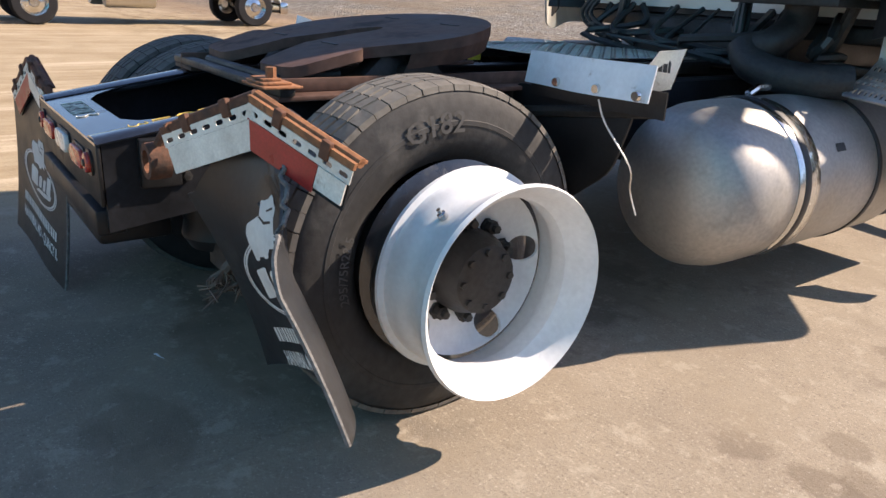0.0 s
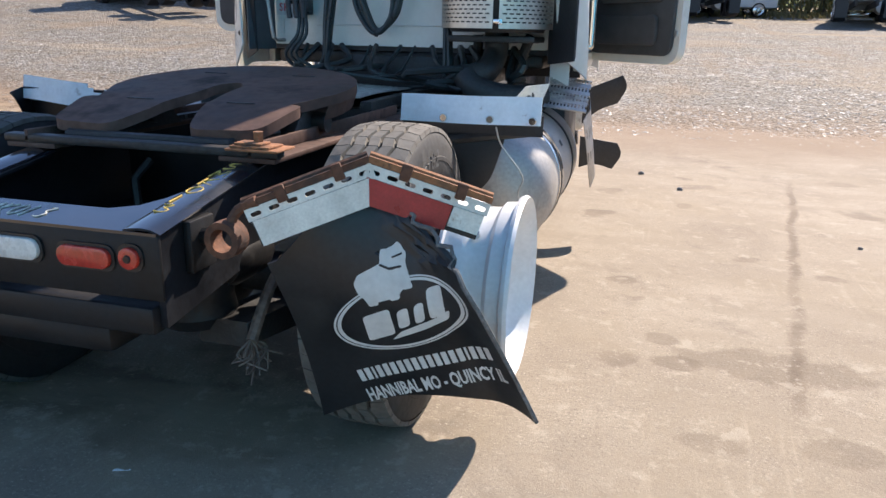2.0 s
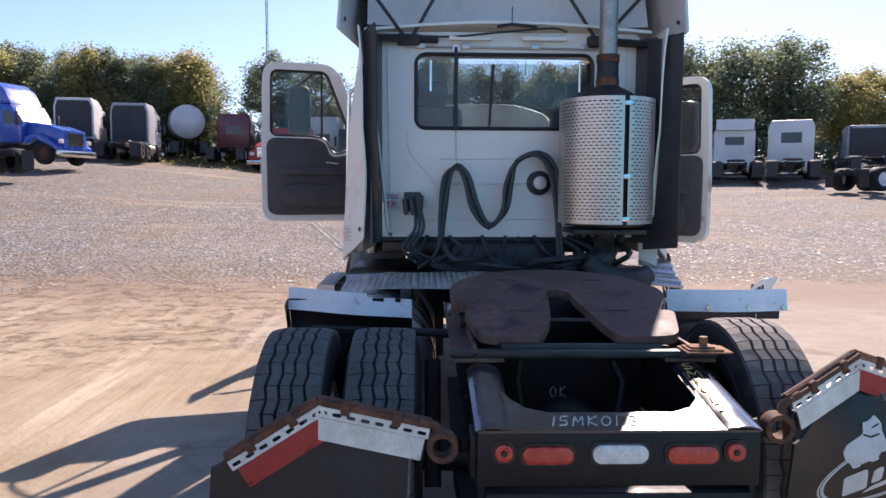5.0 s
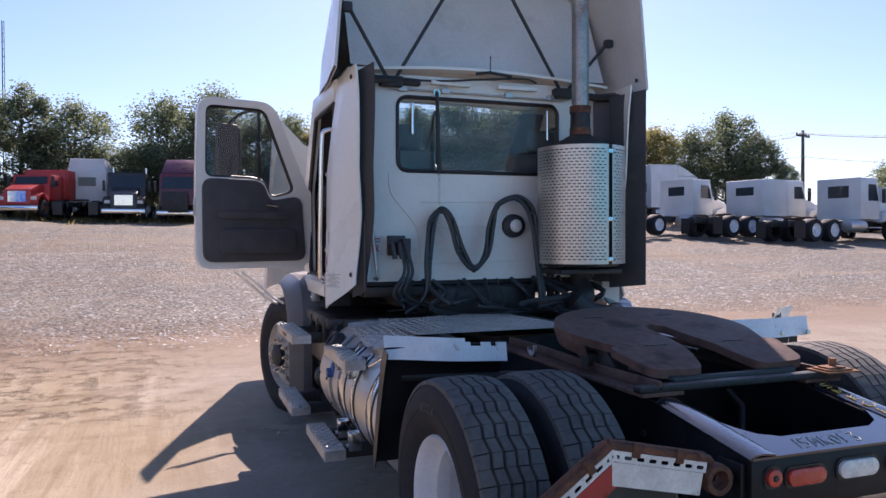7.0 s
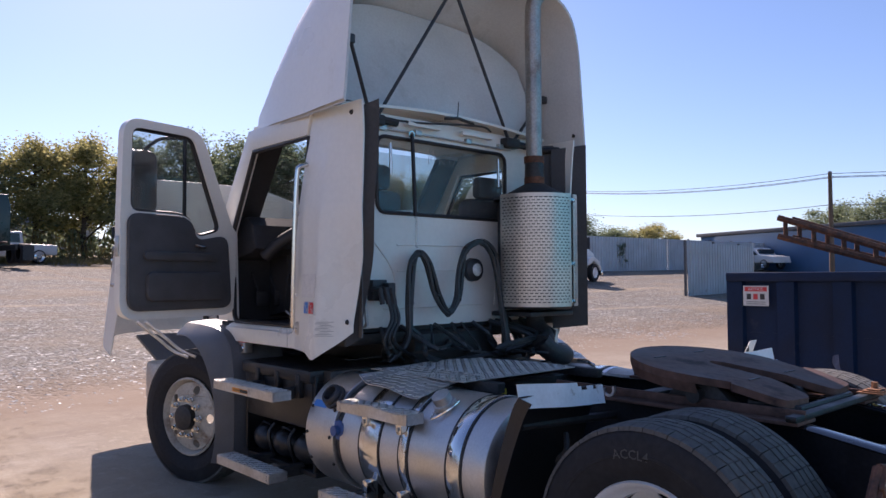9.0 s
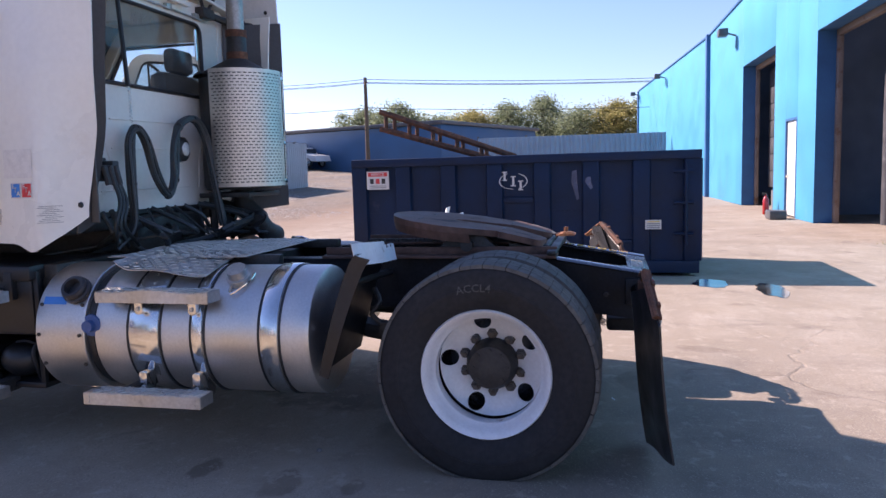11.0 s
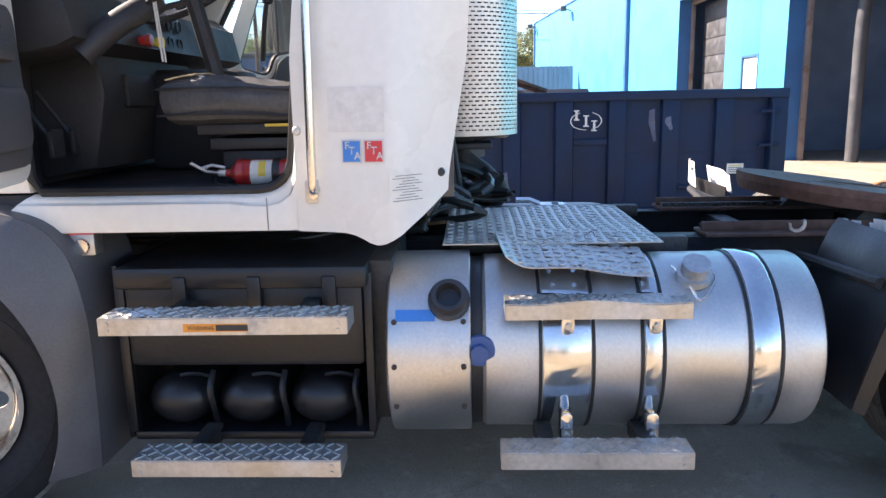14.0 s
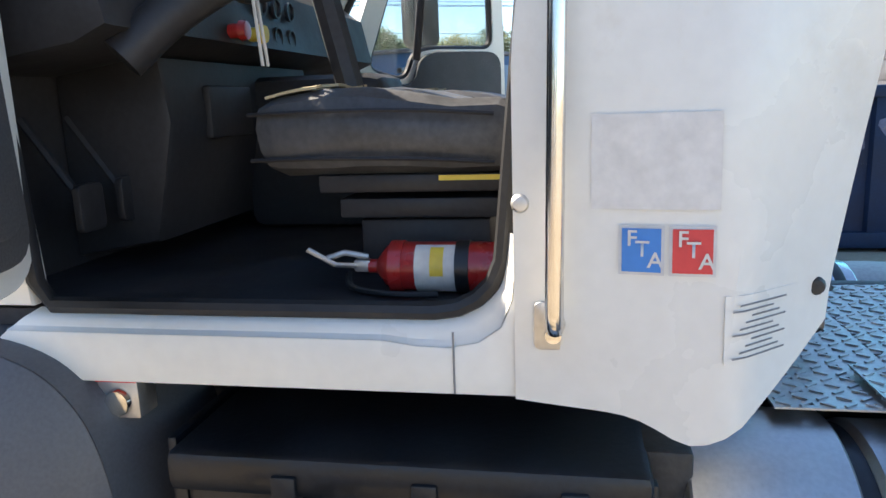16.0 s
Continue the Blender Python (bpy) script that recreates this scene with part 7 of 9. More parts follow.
lathe(bm, [(0.075, 0.0), (0.075, 0.02), (0.065, 0.025), (0.068, 0.045), (0.06, 0.06), (0.045, 0.06), (0.04, 0.02), (0, 0.02)], (0, 0, 0), "z", 24)
nk = part("filler_neck", bm, PLASTIC, shroud, "open black plastic filler neck")
nk.matrix_basis = pose(TX - 0.272, 2.15, TZ + 0.228, 0, -52, 0)
bm = BM()
lathe(bm, [(0.0, -0.045), (0.03, -0.045), (0.03, -0.015), (0.055, -0.012), (0.058, 0.0), (0.05, 0.006), (0, 0.006)], (TX - TR + 0.015, 2.045, TZ + 0.06), "x", 24)
part("blue_cap", bm, BLUE_CAP, shroud)
bm = BM()
lathe(bm, [(TR + 0.018, 2.20), (TR + 0.018, 2.34)], (TX, 0, TZ), "y", 8, radians(145), radians(152))
part("tape", bm, DEC_BLUE, shroud, "strip of blue tape")


def ladder_step(name, y0, y1, z, x_out, deep, par, label, dents=0.0):
    """A folded tread with raised grip bars, two brackets under it."""
    st = new(name)
    st.parent = par
    tagged(st, label=label)
    bm = BM()
    sheet(bm, lambda u, v: (x_out + deep * v, y0 + (y1 - y0) * u, z - dents * math.sin(u * 9) * (1 - v)), 24, 4, 0.004)
    part("tread", bm, ALU_DULL, st)
    bm = BM()
    sheet(bm, lambda u, v: (x_out - 0.002 - dents * 0.4 * math.sin(u * 7 + 1), y0 + (y1 - y0) * u, z - 0.002 - 0.055 * v - dents * math.sin(u * 9) * (1 - v)), 24, 3, 0.004)
    part("front_lip", bm, ALU_DULL, st)
    for y in (y0, y1):
        bm = BM()
        box(bm, x_out, x_out + deep, y - 0.002, y + 0.002, z - 0.055, z)
        part("end_plate", bm, ALU_DULL, st)
    bm = BM()
    n = int((y1 - y0) / 0.034)
    for k in range(n):
        for j in range(4):
            yc, xc = y0 + 0.02 + 0.034 * k, x_out + deep * (j + 0.5) / 4
            d = 0.010 if (k + j) % 2 else -0.010
            q = [(xc - 0.012, yc - d), (xc - 0.008, yc - d - 0.004), (xc + 0.012, yc + d), (xc + 0.008, yc + d + 0.004)]
            lo = [bm.verts.new((a, b, z + 0.001 - dents * math.sin((yc - y0) / (y1 - y0) * 9) * (1 - j / 4))) for a, b in q]
            hi = [bm.verts.new(v.co + Vector((0, 0, 0.006))) for v in lo]
            bm.faces.new(hi)
            for i in range(4):
                bm.faces.new((lo[i], lo[(i + 1) % 4], hi[(i + 1) % 4], hi[i]))
    bmesh.ops.recalc_face_normals(bm, faces=bm.faces)
    part("grip_pattern", bm, ALU_DULL, st, kind="stuff")
    for y in (y0 + 0.03, y1 - 0.03):
        for dz in (0.018, 0.042):
            bm = BM()
            lathe(bm, [(0.0, -0.006), (0.007, -0.006), (0.008, -0.002)], (x_out - 0.002, y, z - dz), "x", 8)
            part("rivet", bm, ALU_DULL, st)
    for y in (y0 + (y1 - y0) * 0.2, y0 + (y1 - y0) * 0.75):
        bm = BM()
        box(bm, x_out + 0.05, x_out + deep + 0.2, y - 0.03, y + 0.03, z - 0.075, z - 0.004, 0.006)
        part("support", bm, BLACK_GREASE, st)
    return st


ladder_step("step", 1.33, 1.955, 0.872, -1.262, 0.11, truck, "bent aluminium grip step on the fuel tank", 0.006)
ladder_step("step", 1.335, 1.975, 0.383, -1.375, 0.11, truck, "aluminium grip step hung below the fuel tank")
stc = ladder_step("step", 2.475, 3.30, 0.868, -1.385, 0.125, truck, "aluminium grip step below the cab door")
ladder_step("step", 2.52, 3.24, 0.362, -1.385, 0.125, truck, "lower aluminium grip step below the cab")
bm = BM()
box(bm, -1.3895, -1.388, 2.80, 3.015, 0.822, 0.850)
part("warning_label", bm, DEC_ORANGE, stc, "orange warning label")
bm = BM()
box(bm, -1.391, -1.3896, 2.80, 2.905, 0.826, 0.846)
part("writing_bar", bm, PRINT_BLACK, stc)
lettering("writing", "WARNING", 0.018, lambda u, v: (-1.391, 2.955 - u, 0.83 + v), PRINT_BLACK, stc)
bm = BM()
box(bm, -1.36, -1.29, 3.12, 3.22, 0.869, 0.872)
part("pale_scuff", bm, WHITE_STRIP, stc, "white scuffed patch")
# battery box and air bottles behind the steps
bb = new("battery_box")
bb.parent = truck
tagged(bb, label="black plastic battery box behind the steps")
bm = BM()
box(bm, -1.12, -0.50, 2.46, 3.34, 0.60, 0.95, 0.025)
part("case", bm, GRIMY_PLASTIC, bb)
bm = BM()
box(bm, -1.15, -0.48, 2.44, 3.36, 0.90, 0.985, 0.02)
part("lid", bm, GRIMY_PLASTIC, bb)
for k in range(3):
    bm = BM()
    box(bm, -1.16, -1.12, 2.55 + 0.27 * k, 2.60 + 0.27 * k, 0.80, 0.95, 0.006)
    part("lid_latch", bm, GRIMY_PLASTIC, bb)
bm = BM()
box(bm, -1.10, -0.48, 2.44, 3.36, 0.30, 0.335, 0.01)
part("tray", bm, GRIMY_PLASTIC, bb)
for nm_, q_ in (("tray_back", (-0.52, -0.48, 2.44, 3.36, 0.337, 0.62)), ("upright", (-1.11, -1.08, 3.34, 3.37, 0.337, 0.95)), ("upright", (-1.11, -1.08, 2.43, 2.46, 0.337, 0.95))):
    bm = BM()
    box(bm, *q_, 0.005)
    part(nm_, bm, GRIMY_PLASTIC, bb)
for k in range(3):
    bm = BM()
    lathe(bm, [(0, -1.115), (0.04, -1.11), (0.08, -1.09), (0.108, -1.055), (0.117, -1.01), (0.117, -0.6), (0, -0.58)], (0, 0, 0), "x", 28)
    bmesh.ops.transform(bm, matrix=Matrix.Translation((0, 2.64 + 0.275 * k, 0.445)) @ Matrix.Diagonal((1, 1.12, 0.86, 1)), verts=bm.verts)
    part("air_bottle", bm, GRIMY_PLASTIC, bb)
    bm = BM()
    tube(bm, smooth_path([(-1.05, 2.505 + 0.275 * k, 0.56), (-1.09, 2.51 + 0.275 * k, 0.50), (-1.085, 2.50 + 0.275 * k, 0.42), (-1.05, 2.505 + 0.275 * k, 0.34)], 4), 0.012, 6)
    tube(bm, smooth_path([(-1.06, 2.51 + 0.275 * k, 0.54), (-1.09, 2.56 + 0.275 * k, 0.565), (-1.08, 2.62 + 0.275 * k, 0.555)], 4), 0.007, 6)
    part("bottle_bracket", bm, GRIMY_PLASTIC, bb)
# dark plate added to hide sunlit ground behind the air bottles
bm = BM()
box(bm, -1.08, -0.45, 3.372, 3.392, 0.30, 0.98, 0.004)
part("side_plate", bm, GRIMY_PLASTIC, bb)
bm = BM()
box(bm, -1.04, -0.45, 2.36, 2.46, 0.36, 0.98, 0.01)
part("partition", bm, BLACK_GREASE, truck)

# deck plate behind the cab, one piece bent down outside
deck = new("deck_plate")
deck.parent = truck
tagged(deck, label="aluminium tread deck plate with a bent-down corner")
bm = BM()


def deck_in(u, v):
    return (-0.86 + 0.98 * u, 1.33 + 0.85 * v, 0.998 + 0.006 * math.sin(u * 8) * math.sin(v * 5))


def deck_out(u, v):
    x = -1.115 + 0.48 * u
    y = 1.425 + 0.545 * v - 0.05 * v * (1 - u) ** 2 * 0.4
    sag = 0.085 * (1 - u) ** 1.3 * (1 - 0.55 * v) - 0.035 * (max(0.0, v - 0.82) / 0.18) ** 2 * (1 - u) + 0.006 * math.sin(v * 9) * (1 - u)
    return (x, y, 1.012 - sag)


slot = lambda i, j: not (i % 4 == 1 and j % 6 == 2)
sheet(bm, deck_in, 52, 42, 0.004, slot)
part("inner_plate", bm, ALU_DULL, deck)
bm = BM()
sheet(bm, deck_out, 24, 30, 0.004, slot)
part("bent_plate", bm, ALU_DULL, deck, "bent-down outer plate")
bm = BM()
for fn, nx, ny in ((deck_in, 26, 20), (deck_out, 11, 14)):
    for i in range(nx):
        for j in range(ny):
            c = Vector(fn((i + 0.5) / nx, (j + 0.5) / ny))
            s_ = 1 if (i + j) % 2 else -1
            q = [c + Vector((-0.012, -0.010 * s_, 0.002)), c + Vector((-0.006, -0.014 * s_, 0.002)), c + Vector((0.012, 0.010 * s_, 0.002)), c + Vector((0.006, 0.014 * s_, 0.002))]
            lo = [bm.verts.new(p) for p in q]
            hi = [bm.verts.new(p + Vector((0, 0, 0.004))) for p in q]
            bm.faces.new(hi)
            for k in range(4):
                bm.faces.new((lo[k], lo[(k + 1) % 4], hi[(k + 1) % 4], hi[k]))
bmesh.ops.recalc_face_normals(bm, faces=bm.faces)
part("grip_pattern", bm, ALU_DULL, deck, kind="stuff")
for x in (-0.7, 0.2):
    bm = BM()
    box(bm, x - 0.03, x + 0.03, 1.2, 2.15, 0.937, 0.993, 0.004)
    part("deck_bearer", bm, BLACK_GREASE, deck)

# ---- right fuel tank ----
RX, RZ, RR = 0.815, 0.59, 0.33
tank_r = new("fuel_tank")
tank_r.parent = truck
tagged(tank_r, label="domed aluminium fuel tank with polished strap")
bm = BM()
lathe(bm, [(0, 1.09), (0.11, 1.098), (0.20, 1.125), (0.27, 1.175), (0.31, 1.24), (RR - 0.003, 1.32), (RR, 1.40), (RR, 2.42), (RR - 0.03, 2.48), (0, 2.5)], (RX, 0, RZ), "y", 72)
part("shell", bm, TANK_SATIN, tank_r)
band(1.50, 1.65, RR + 0.002, ALU_BAND, tank_r, RX, RZ)
band(1.54, 1.58, RR + 0.006, PLASTIC, tank_r, RX, RZ, "strap")
band(2.12, 2.15, RR + 0.004, PLASTIC, tank_r, RX, RZ, "strap")
bm = BM()
lathe(bm, [(RR + 0.002, 1.80), (RR + 0.002, 1.87)], (RX, 0, RZ), "y", 4, radians(27), radians(33))
part("label_bar", bm, PRINT_BLACK, tank_r)
bm = BM()
tube(bm, [(RX - 0.05, 1.66, RZ + RR + 0.005), (RX - 0.05, 1.72, RZ + RR + 0.03), (RX - 0.05, 1.80, RZ + RR + 0.03)], 0.016, 8)
part("fitting", bm, CHROME, tank_r)
# crumpled step box and shields ahead of it
wreck = new("crushed_step")
wreck.parent = truck
tagged(wreck, label="crushed perforated step and bent shields")
bm = BM()
sheet(bm, lambda u, v: (0.97 + 0.24 * u, 2.02 + 0.30 * v + 0.04 * u, 0.935 + 0.15 * v - 0.03 * u + 0.008 * math.sin(v * 9)), 24, 20, 0.012, lambda i, j: not (i % 2 == 1 and j % 4 in (1, 2)))
part("tread", bm, ALU_DULL, wreck)
bm = BM()
sheet(bm, lambda u, v: (1.20 + 0.05 * v + 0.02 * math.sin(u * 4), 2.04 + 0.24 * v + (0.46 - 0.34 * v) * u, 0.86 + 0.12 * u - 0.42 * v + 0.012 * math.sin(u * 9 + v * 5)), 22, 16, 0.004, lambda i, j: not (j in (3, 4, 8, 9) and i % 3 == 1))
part("bent_shield", bm, ALU_DULL, wreck)
for z, tw in ((0.98, 0.1), (0.68, -0.05)):
    bm = BM()
    sheet(bm, lambda u, v: (1.13 + (0.24 + 0.03 * math.sin(v * 4)) * u, 2.75 + 0.12 * u + 0.06 * v, z + tw * u - (0.22 - 0.05 * u) * v + 0.02 * math.sin(u * 4) * v), 8, 6, 0.008)
    part("torn_panel", bm, PLASTIC, wreck, "torn black plastic panel")
bm = BM()
box(bm, 0.55, 1.05, 2.5, 3.25, 0.35, 0.98, 0.03)
part("box", bm, PLASTIC, wreck)
bm = BM()
tube(bm, smooth_path([(0.52, 1.95, 1.10), (0.60, 1.92, 1.02), (0.78, 1.95, 0.98), (0.95, 2.1, 0.98)], 4), 0.075, 14)
part("exhaust_elbow", bm, BLACK_GREASE, truck, "dark exhaust elbow")

# ---- cab ----
cab = new("cab")
cab.parent = truck
tagged(cab, label="weathered white day cab")


def side_x(y, z):
    """Half-width of the cab's side at a place: bulged in the middle, drawn in towards roof and tail."""
    x = 1.10 - 0.06 * max(0.0, z - 2.0) / 0.7
    if y < 2.7:
        k = (2.7 - y) / 0.55
        x += 0.075 * math.sin(min(1.0, k * 1.25) * math.pi * 0.5) * max(0.0, 1 - max(0.0, z - 1.2) / 1.3) - (0.165 * max(0.0, k - 0.68) / 0.32 if k > 0.68 else 0) * max(0.0, 1 - max(0, z - 1.2) / 1.5)
    return x


def tail_y(z):
    return 2.155 - 0.085 * max(0.0, min(1.0, (z - 1.2) / 1.4)) - 0.045 * max(0.0, min(1.0, (z - 1.3) / 0.4))


def rear_edge(z):                      # door opening, rear edge
    return 2.678 - 0.10 * max(0.0, (z - 1.7)) / 0.85


for s in (-1, 1):
    bm = BM()
    def pillar(u, v):
        low = 1.105 - 0.045 * math.exp(-((u - 0.44) / 0.13) ** 2) + 0.13 * (max(0.0, 0.32 - u) / 0.32) ** 1.4
        z = low + (2.665 - low) * v
        y = tail_y(z) + (rear_edge(z) - tail_y(z)) * u
        return (s * side_x(y, z), y, z)
    sheet(bm, pillar, 20, 30, 0.012)
    part("side_panel", bm, WHITE, cab, "white rear side panel with stickers" if s < 0 else "")
    bm = BM()
    ledge = [(3.70, 1.21), (3.40, 1.208), (3.10, 1.208), (2.92, 1.207), (2.86, 1.198), (2.80, 1.196), (2.745, 1.207), (2.705, 1.235), (2.684, 1.285), (2.678, 1.345), (2.676, 1.40)]
    pts = [(2.665, 1.105), (3.58, 1.105), (3.74, 1.18)] + ledge + [(2.665, 1.40)]
    prism(bm, pts, "x", s * 1.105, s * 1.06, 0.006)
    sl = part("sill", bm, WHITE, cab)
    # rolled ledge between the sill's face and the door seal
    bm = BM()
    inner_line = [(3.66, 1.243), (3.40, 1.243), (3.10, 1.243), (2.92, 1.243), (2.86, 1.244), (2.805, 1.247), (2.765, 1.26), (2.73, 1.285), (2.71, 1.315), (2.70, 1.355), (2.694, 1.40)]
    rows = []
    for w_, t_ in ((0.0, 0.0), (0.012, 0.18), (0.016, 0.42), (0.026, 0.66), (0.045, 0.86), (0.055, 1.0)):
        rows.append([Vector((s * (1.1045 - w_), a_[0] + (b_[0] - a_[0]) * t_, a_[1] + (b_[1] - a_[1]) * t_)) for a_, b_ in zip(ledge, inner_line)])
    loft(bm, rows, False)
    part("sill_ledge", bm, WHITE, sl)
    bm = BM()
    prism(bm, [(2.60, 2.52), (2.56, 2.67), (3.42, 2.67), (3.90, 1.98), (3.90, 1.25), (3.66, 1.25), (3.70, 1.93), (3.36, 2.52)], "x", s * 1.075, s * 1.015, 0.008)
    part("door_frame", bm, WHITE, cab)
    bm = BM()
    ring = [(2.697, 1.40), (2.703, 1.345), (2.72, 1.305), (2.75, 1.275), (2.785, 1.257), (2.83, 1.25), (3.62, 1.25), (3.655, 1.30), (3.68, 1.93), (3.35, 2.505), (2.59, 2.505)]
    tube(bm, [(s * 1.06, y, z) for y, z in ring + ring[:1]], 0.018, 8)
    part("door_seal", bm, FLAP, cab)
# rear wall with its window opening
bm = BM()
WIN = rounded(-0.655, 0.615, 2.02, 2.545, 0.07, 5)
holed(bm, rounded(-0.96, 0.96, 1.235, 2.70, 0.05, 3), [WIN], lambda u, v, h: (u, 2.39 + h, v), 0.03)
part("rear_wall", bm, WHITE, cab, "white rear wall with pressed lines")
bm = BM()
ws = [(x, z) for x, z in rounded(-0.655, 0.615, 2.02, 2.545, 0.07, 5)]
tube(bm, [(x, 2.388, z) for x, z in ws + ws[:1]], 0.014, 8)
part("window_seal", bm, FLAP, cab)
bm = BM()
box(bm, -0.66, 0.62, 2.40, 2.405, 2.015, 2.55)
rw = part("rear_window", bm, GLASS, cab, "dusty rear window with faint marks")
rw.visible_shadow = False
for k, ch in enumerate("MK013"):
    bm = BM()
    for line in HAND[ch]:
        tube(bm, smooth_path([(0.02 + 0.10 * k - 0.2 + 0.075 * u, 2.3985, 2.40 + 0.10 * v) for u, v in line], 3), 0.002, 5)
    part("writing", bm, PRINT_GREY, rw, "faint hand-drawn stock number" if k == 0 else "")
for z in (1.36, 1.62, 1.80):
    w0 = 0.60 if z < 1.5 else 0.48
    bm = BM()
    tube(bm, [(-w0, 2.388, z), (0.35, 2.388, z + 0.01)], 0.006, 6)
    part("pressed_line", bm, WHITE, cab)
for s in (-1, 1):
    bm = BM()
    tube(bm, smooth_path([(s * 0.72, 2.388, 2.0), (s * 0.70, 2.388, 1.85), (s * 0.52, 2.388, 1.62), (s * 0.48, 2.388, 1.36)], 4), 0.006, 6)
    part("pressed_line", bm, WHITE, cab)
    bm = BM()
    tube(bm, [(s * 0.84, 2.388, 1.3), (s * 0.86, 2.388, 2.6)], 0.006, 6)
    part("pressed_line", bm, WHITE, cab)
bm = BM()
tube(bm, [(-0.72, 2.37, 2.595), (0.66, 2.37, 2.585)], 0.008, 8)
for x in (-0.62, -0.30, 0.2, 0.55):
    box(bm, x - 0.03, x + 0.03, 2.36, 2.392, 2.58, 2.62, 0.004)
part("hose_rail", bm, ALU_DULL, cab)
for x0, x1 in ((-0.42, -0.12), (0.10, 0.42)):
    bm = BM()
    box(bm, x0, x1, 2.33, 2.37, 2.635, 2.665, 0.005)
    part("vent_slat", bm, WHITE, cab)
for x in (-0.55, 0.52):
    bm = BM()
    tube(bm, [(x, 2.37, 2.28), (x, 2.37, 2.50)], 0.010, 8)
    part("window_stay", bm, CHROME, cab)
# roof, floor, firewall, windscreen
bm = BM()
sheet(bm, lambda u, v: ((u * 2 - 1) * 1.02, 2.32 + 1.12 * v, 2.70 + 0.06 * math.sin(u * math.pi) * (1 - 0.4 * v)), 14, 8, 0.02)
part("roof", bm, WHITE, cab)
bm = BM()
box(bm, -1.055, 1.055, 2.42, 3.88, 1.205, 1.24)
part("cab_floor", bm, INTERIOR, cab, "scuffed black rubber floor")
bm = BM()
box(bm, -1.0, 1.0, 3.86, 3.90, 1.0, 1.98)
part("firewall", bm, INTERIOR, cab)
bm = BM()
box(bm, -0.95, 0.95, 2.43, 2.45, 1.28, 2.0)
part("back_lining", bm, INTERIOR_GREY, cab)
bm = BM()
sheet(bm, lambda u, v: ((u * 2 - 1) * (0.98 - 0.05 * v), 3.93 - 0.47 * v, 1.96 + 0.70 * v), 6, 4, 0.005)
wsn = part("windscreen", bm, GLASS, cab)
wsn.visible_shadow = False
for s in (-1, 1):
    bm = BM()
    tube(bm, [(s * 1.0, 3.93, 1.96), (s * 0.95, 3.44, 2.68)], 0.03, 8)
    part("pillar_trim", bm, WHITE, cab)
bm = BM()
tube(bm, [(0, 3.925, 1.97), (0, 3.455, 2.66)], 0.015, 6)
part("screen_divider", bm, FLAP, cab)
# grab bar
for s in (-1, 1):
    bm = BM()
    tube(bm, smooth_path([(s * 1.115, 2.605, 1.25), (s * 1.155, 2.607, 1.262), (s * 1.172, 2.609, 1.32), (s * 1.165, 2.600, 1.9), (s * 1.155, 2.588, 2.24), (s * 1.14, 2.58, 2.30), (s * 1.085, 2.57, 2.32)], 6), 0.0155, 12)
    gb = part("grab_bar", bm, CHROME, cab)
    bm = BM()
    prism(bm, rounded(2.575, 2.645, 1.205, 1.29, 0.012), "x", s * 1.122, s * 1.132, 0.002)
    part("foot_plate", bm, ALU_DULL, gb)
    bm = BM()
    lathe(bm, [(0, s * 0.02), (0.014, s * 0.018), (0.016, 0)], (s * 1.13, 2.612, 1.235), "x", 10)
    part("bolt", bm, CHROME, gb)
for y, z in ((2.666, 1.456), (2.64, 2.0), (2.175, 1.30), (2.13, 2.60)):
    bm = BM()
    lathe(bm, [(0, -0.012), (0.012, -0.010), (0.017, 0)], (-side_x(y, z) - 0.006, y, z), "x", 12)
    part("plug", bm, ALU_DULL if y > 2.3 else BLACK_GREASE, cab)
for y in (2.655, 2.79):
    for s in (-1, 1):
        bm = BM()
        box(bm, min(s * 1.1055, s * 1.1075), max(s * 1.1055, s * 1.1075), y - 0.0018, y + 0.0018, 1.108, 1.225)
        part("panel_seam", bm, PRINT_GREY, cab)
# stickers on the left side
def decal(name, y0, y1, z0, z1, mat, par=cab, lift=0.009, label=""):
    bm = BM()
    sheet(bm, lambda u, v: (-side_x(y0 + (y1 - y0) * u, z0 + (z1 - z0) * v) - lift, y0 + (y1 - y0) * u, z0 + (z1 - z0) * v), 4, 4, 0.001)
    return part(name, bm, mat, par, label)


decal("primer_patch", 2.355, 2.55, 1.45, 1.60, PAINT_GREY, label="square patch where a decal was removed")
PATCH = surf("faded_decal_patch", (0.69, 0.67, 0.625), 0.5, var=0.08, scale=20, bump=0.05)
bpy.data.objects["primer_patch"].data.materials[0] = PATCH
for name, y0, mat in (("blue_sticker", 2.437, DEC_BLUE), ("red_sticker", 2.36, DEC_RED)):
    st = decal(name, y0, y0 + 0.07, 1.345, 1.425, PRINT, label="white-bordered square fuel tax sticker")
    decal("print", y0 + 0.005, y0 + 0.065, 1.350, 1.420, mat, st, 0.011)
    for ch, dy, dz in (("F", 0.050, 0.043), ("T", 0.034, 0.026), ("A", 0.014, 0.008)):
        lettering("writing", ch, 0.036, lambda u, v: (-side_x(y0 + dy - u, 1.36) - 0.0125, y0 + dy - u, 1.350 + dz + v), PRINT, st)
ct = decal("certificate_sticker", 2.215, 2.345, 1.205, 1.315, WHITE, label="white certification sticker with fine print")
for k in range(10):
    decal("writing_bar", 2.237 + 0.012 * (k % 3), 2.333 - 0.011 * (k % 4), 1.213 + 0.0095 * k, 1.2155 + 0.0095 * k, PRINT_GREY, ct, 0.0115)

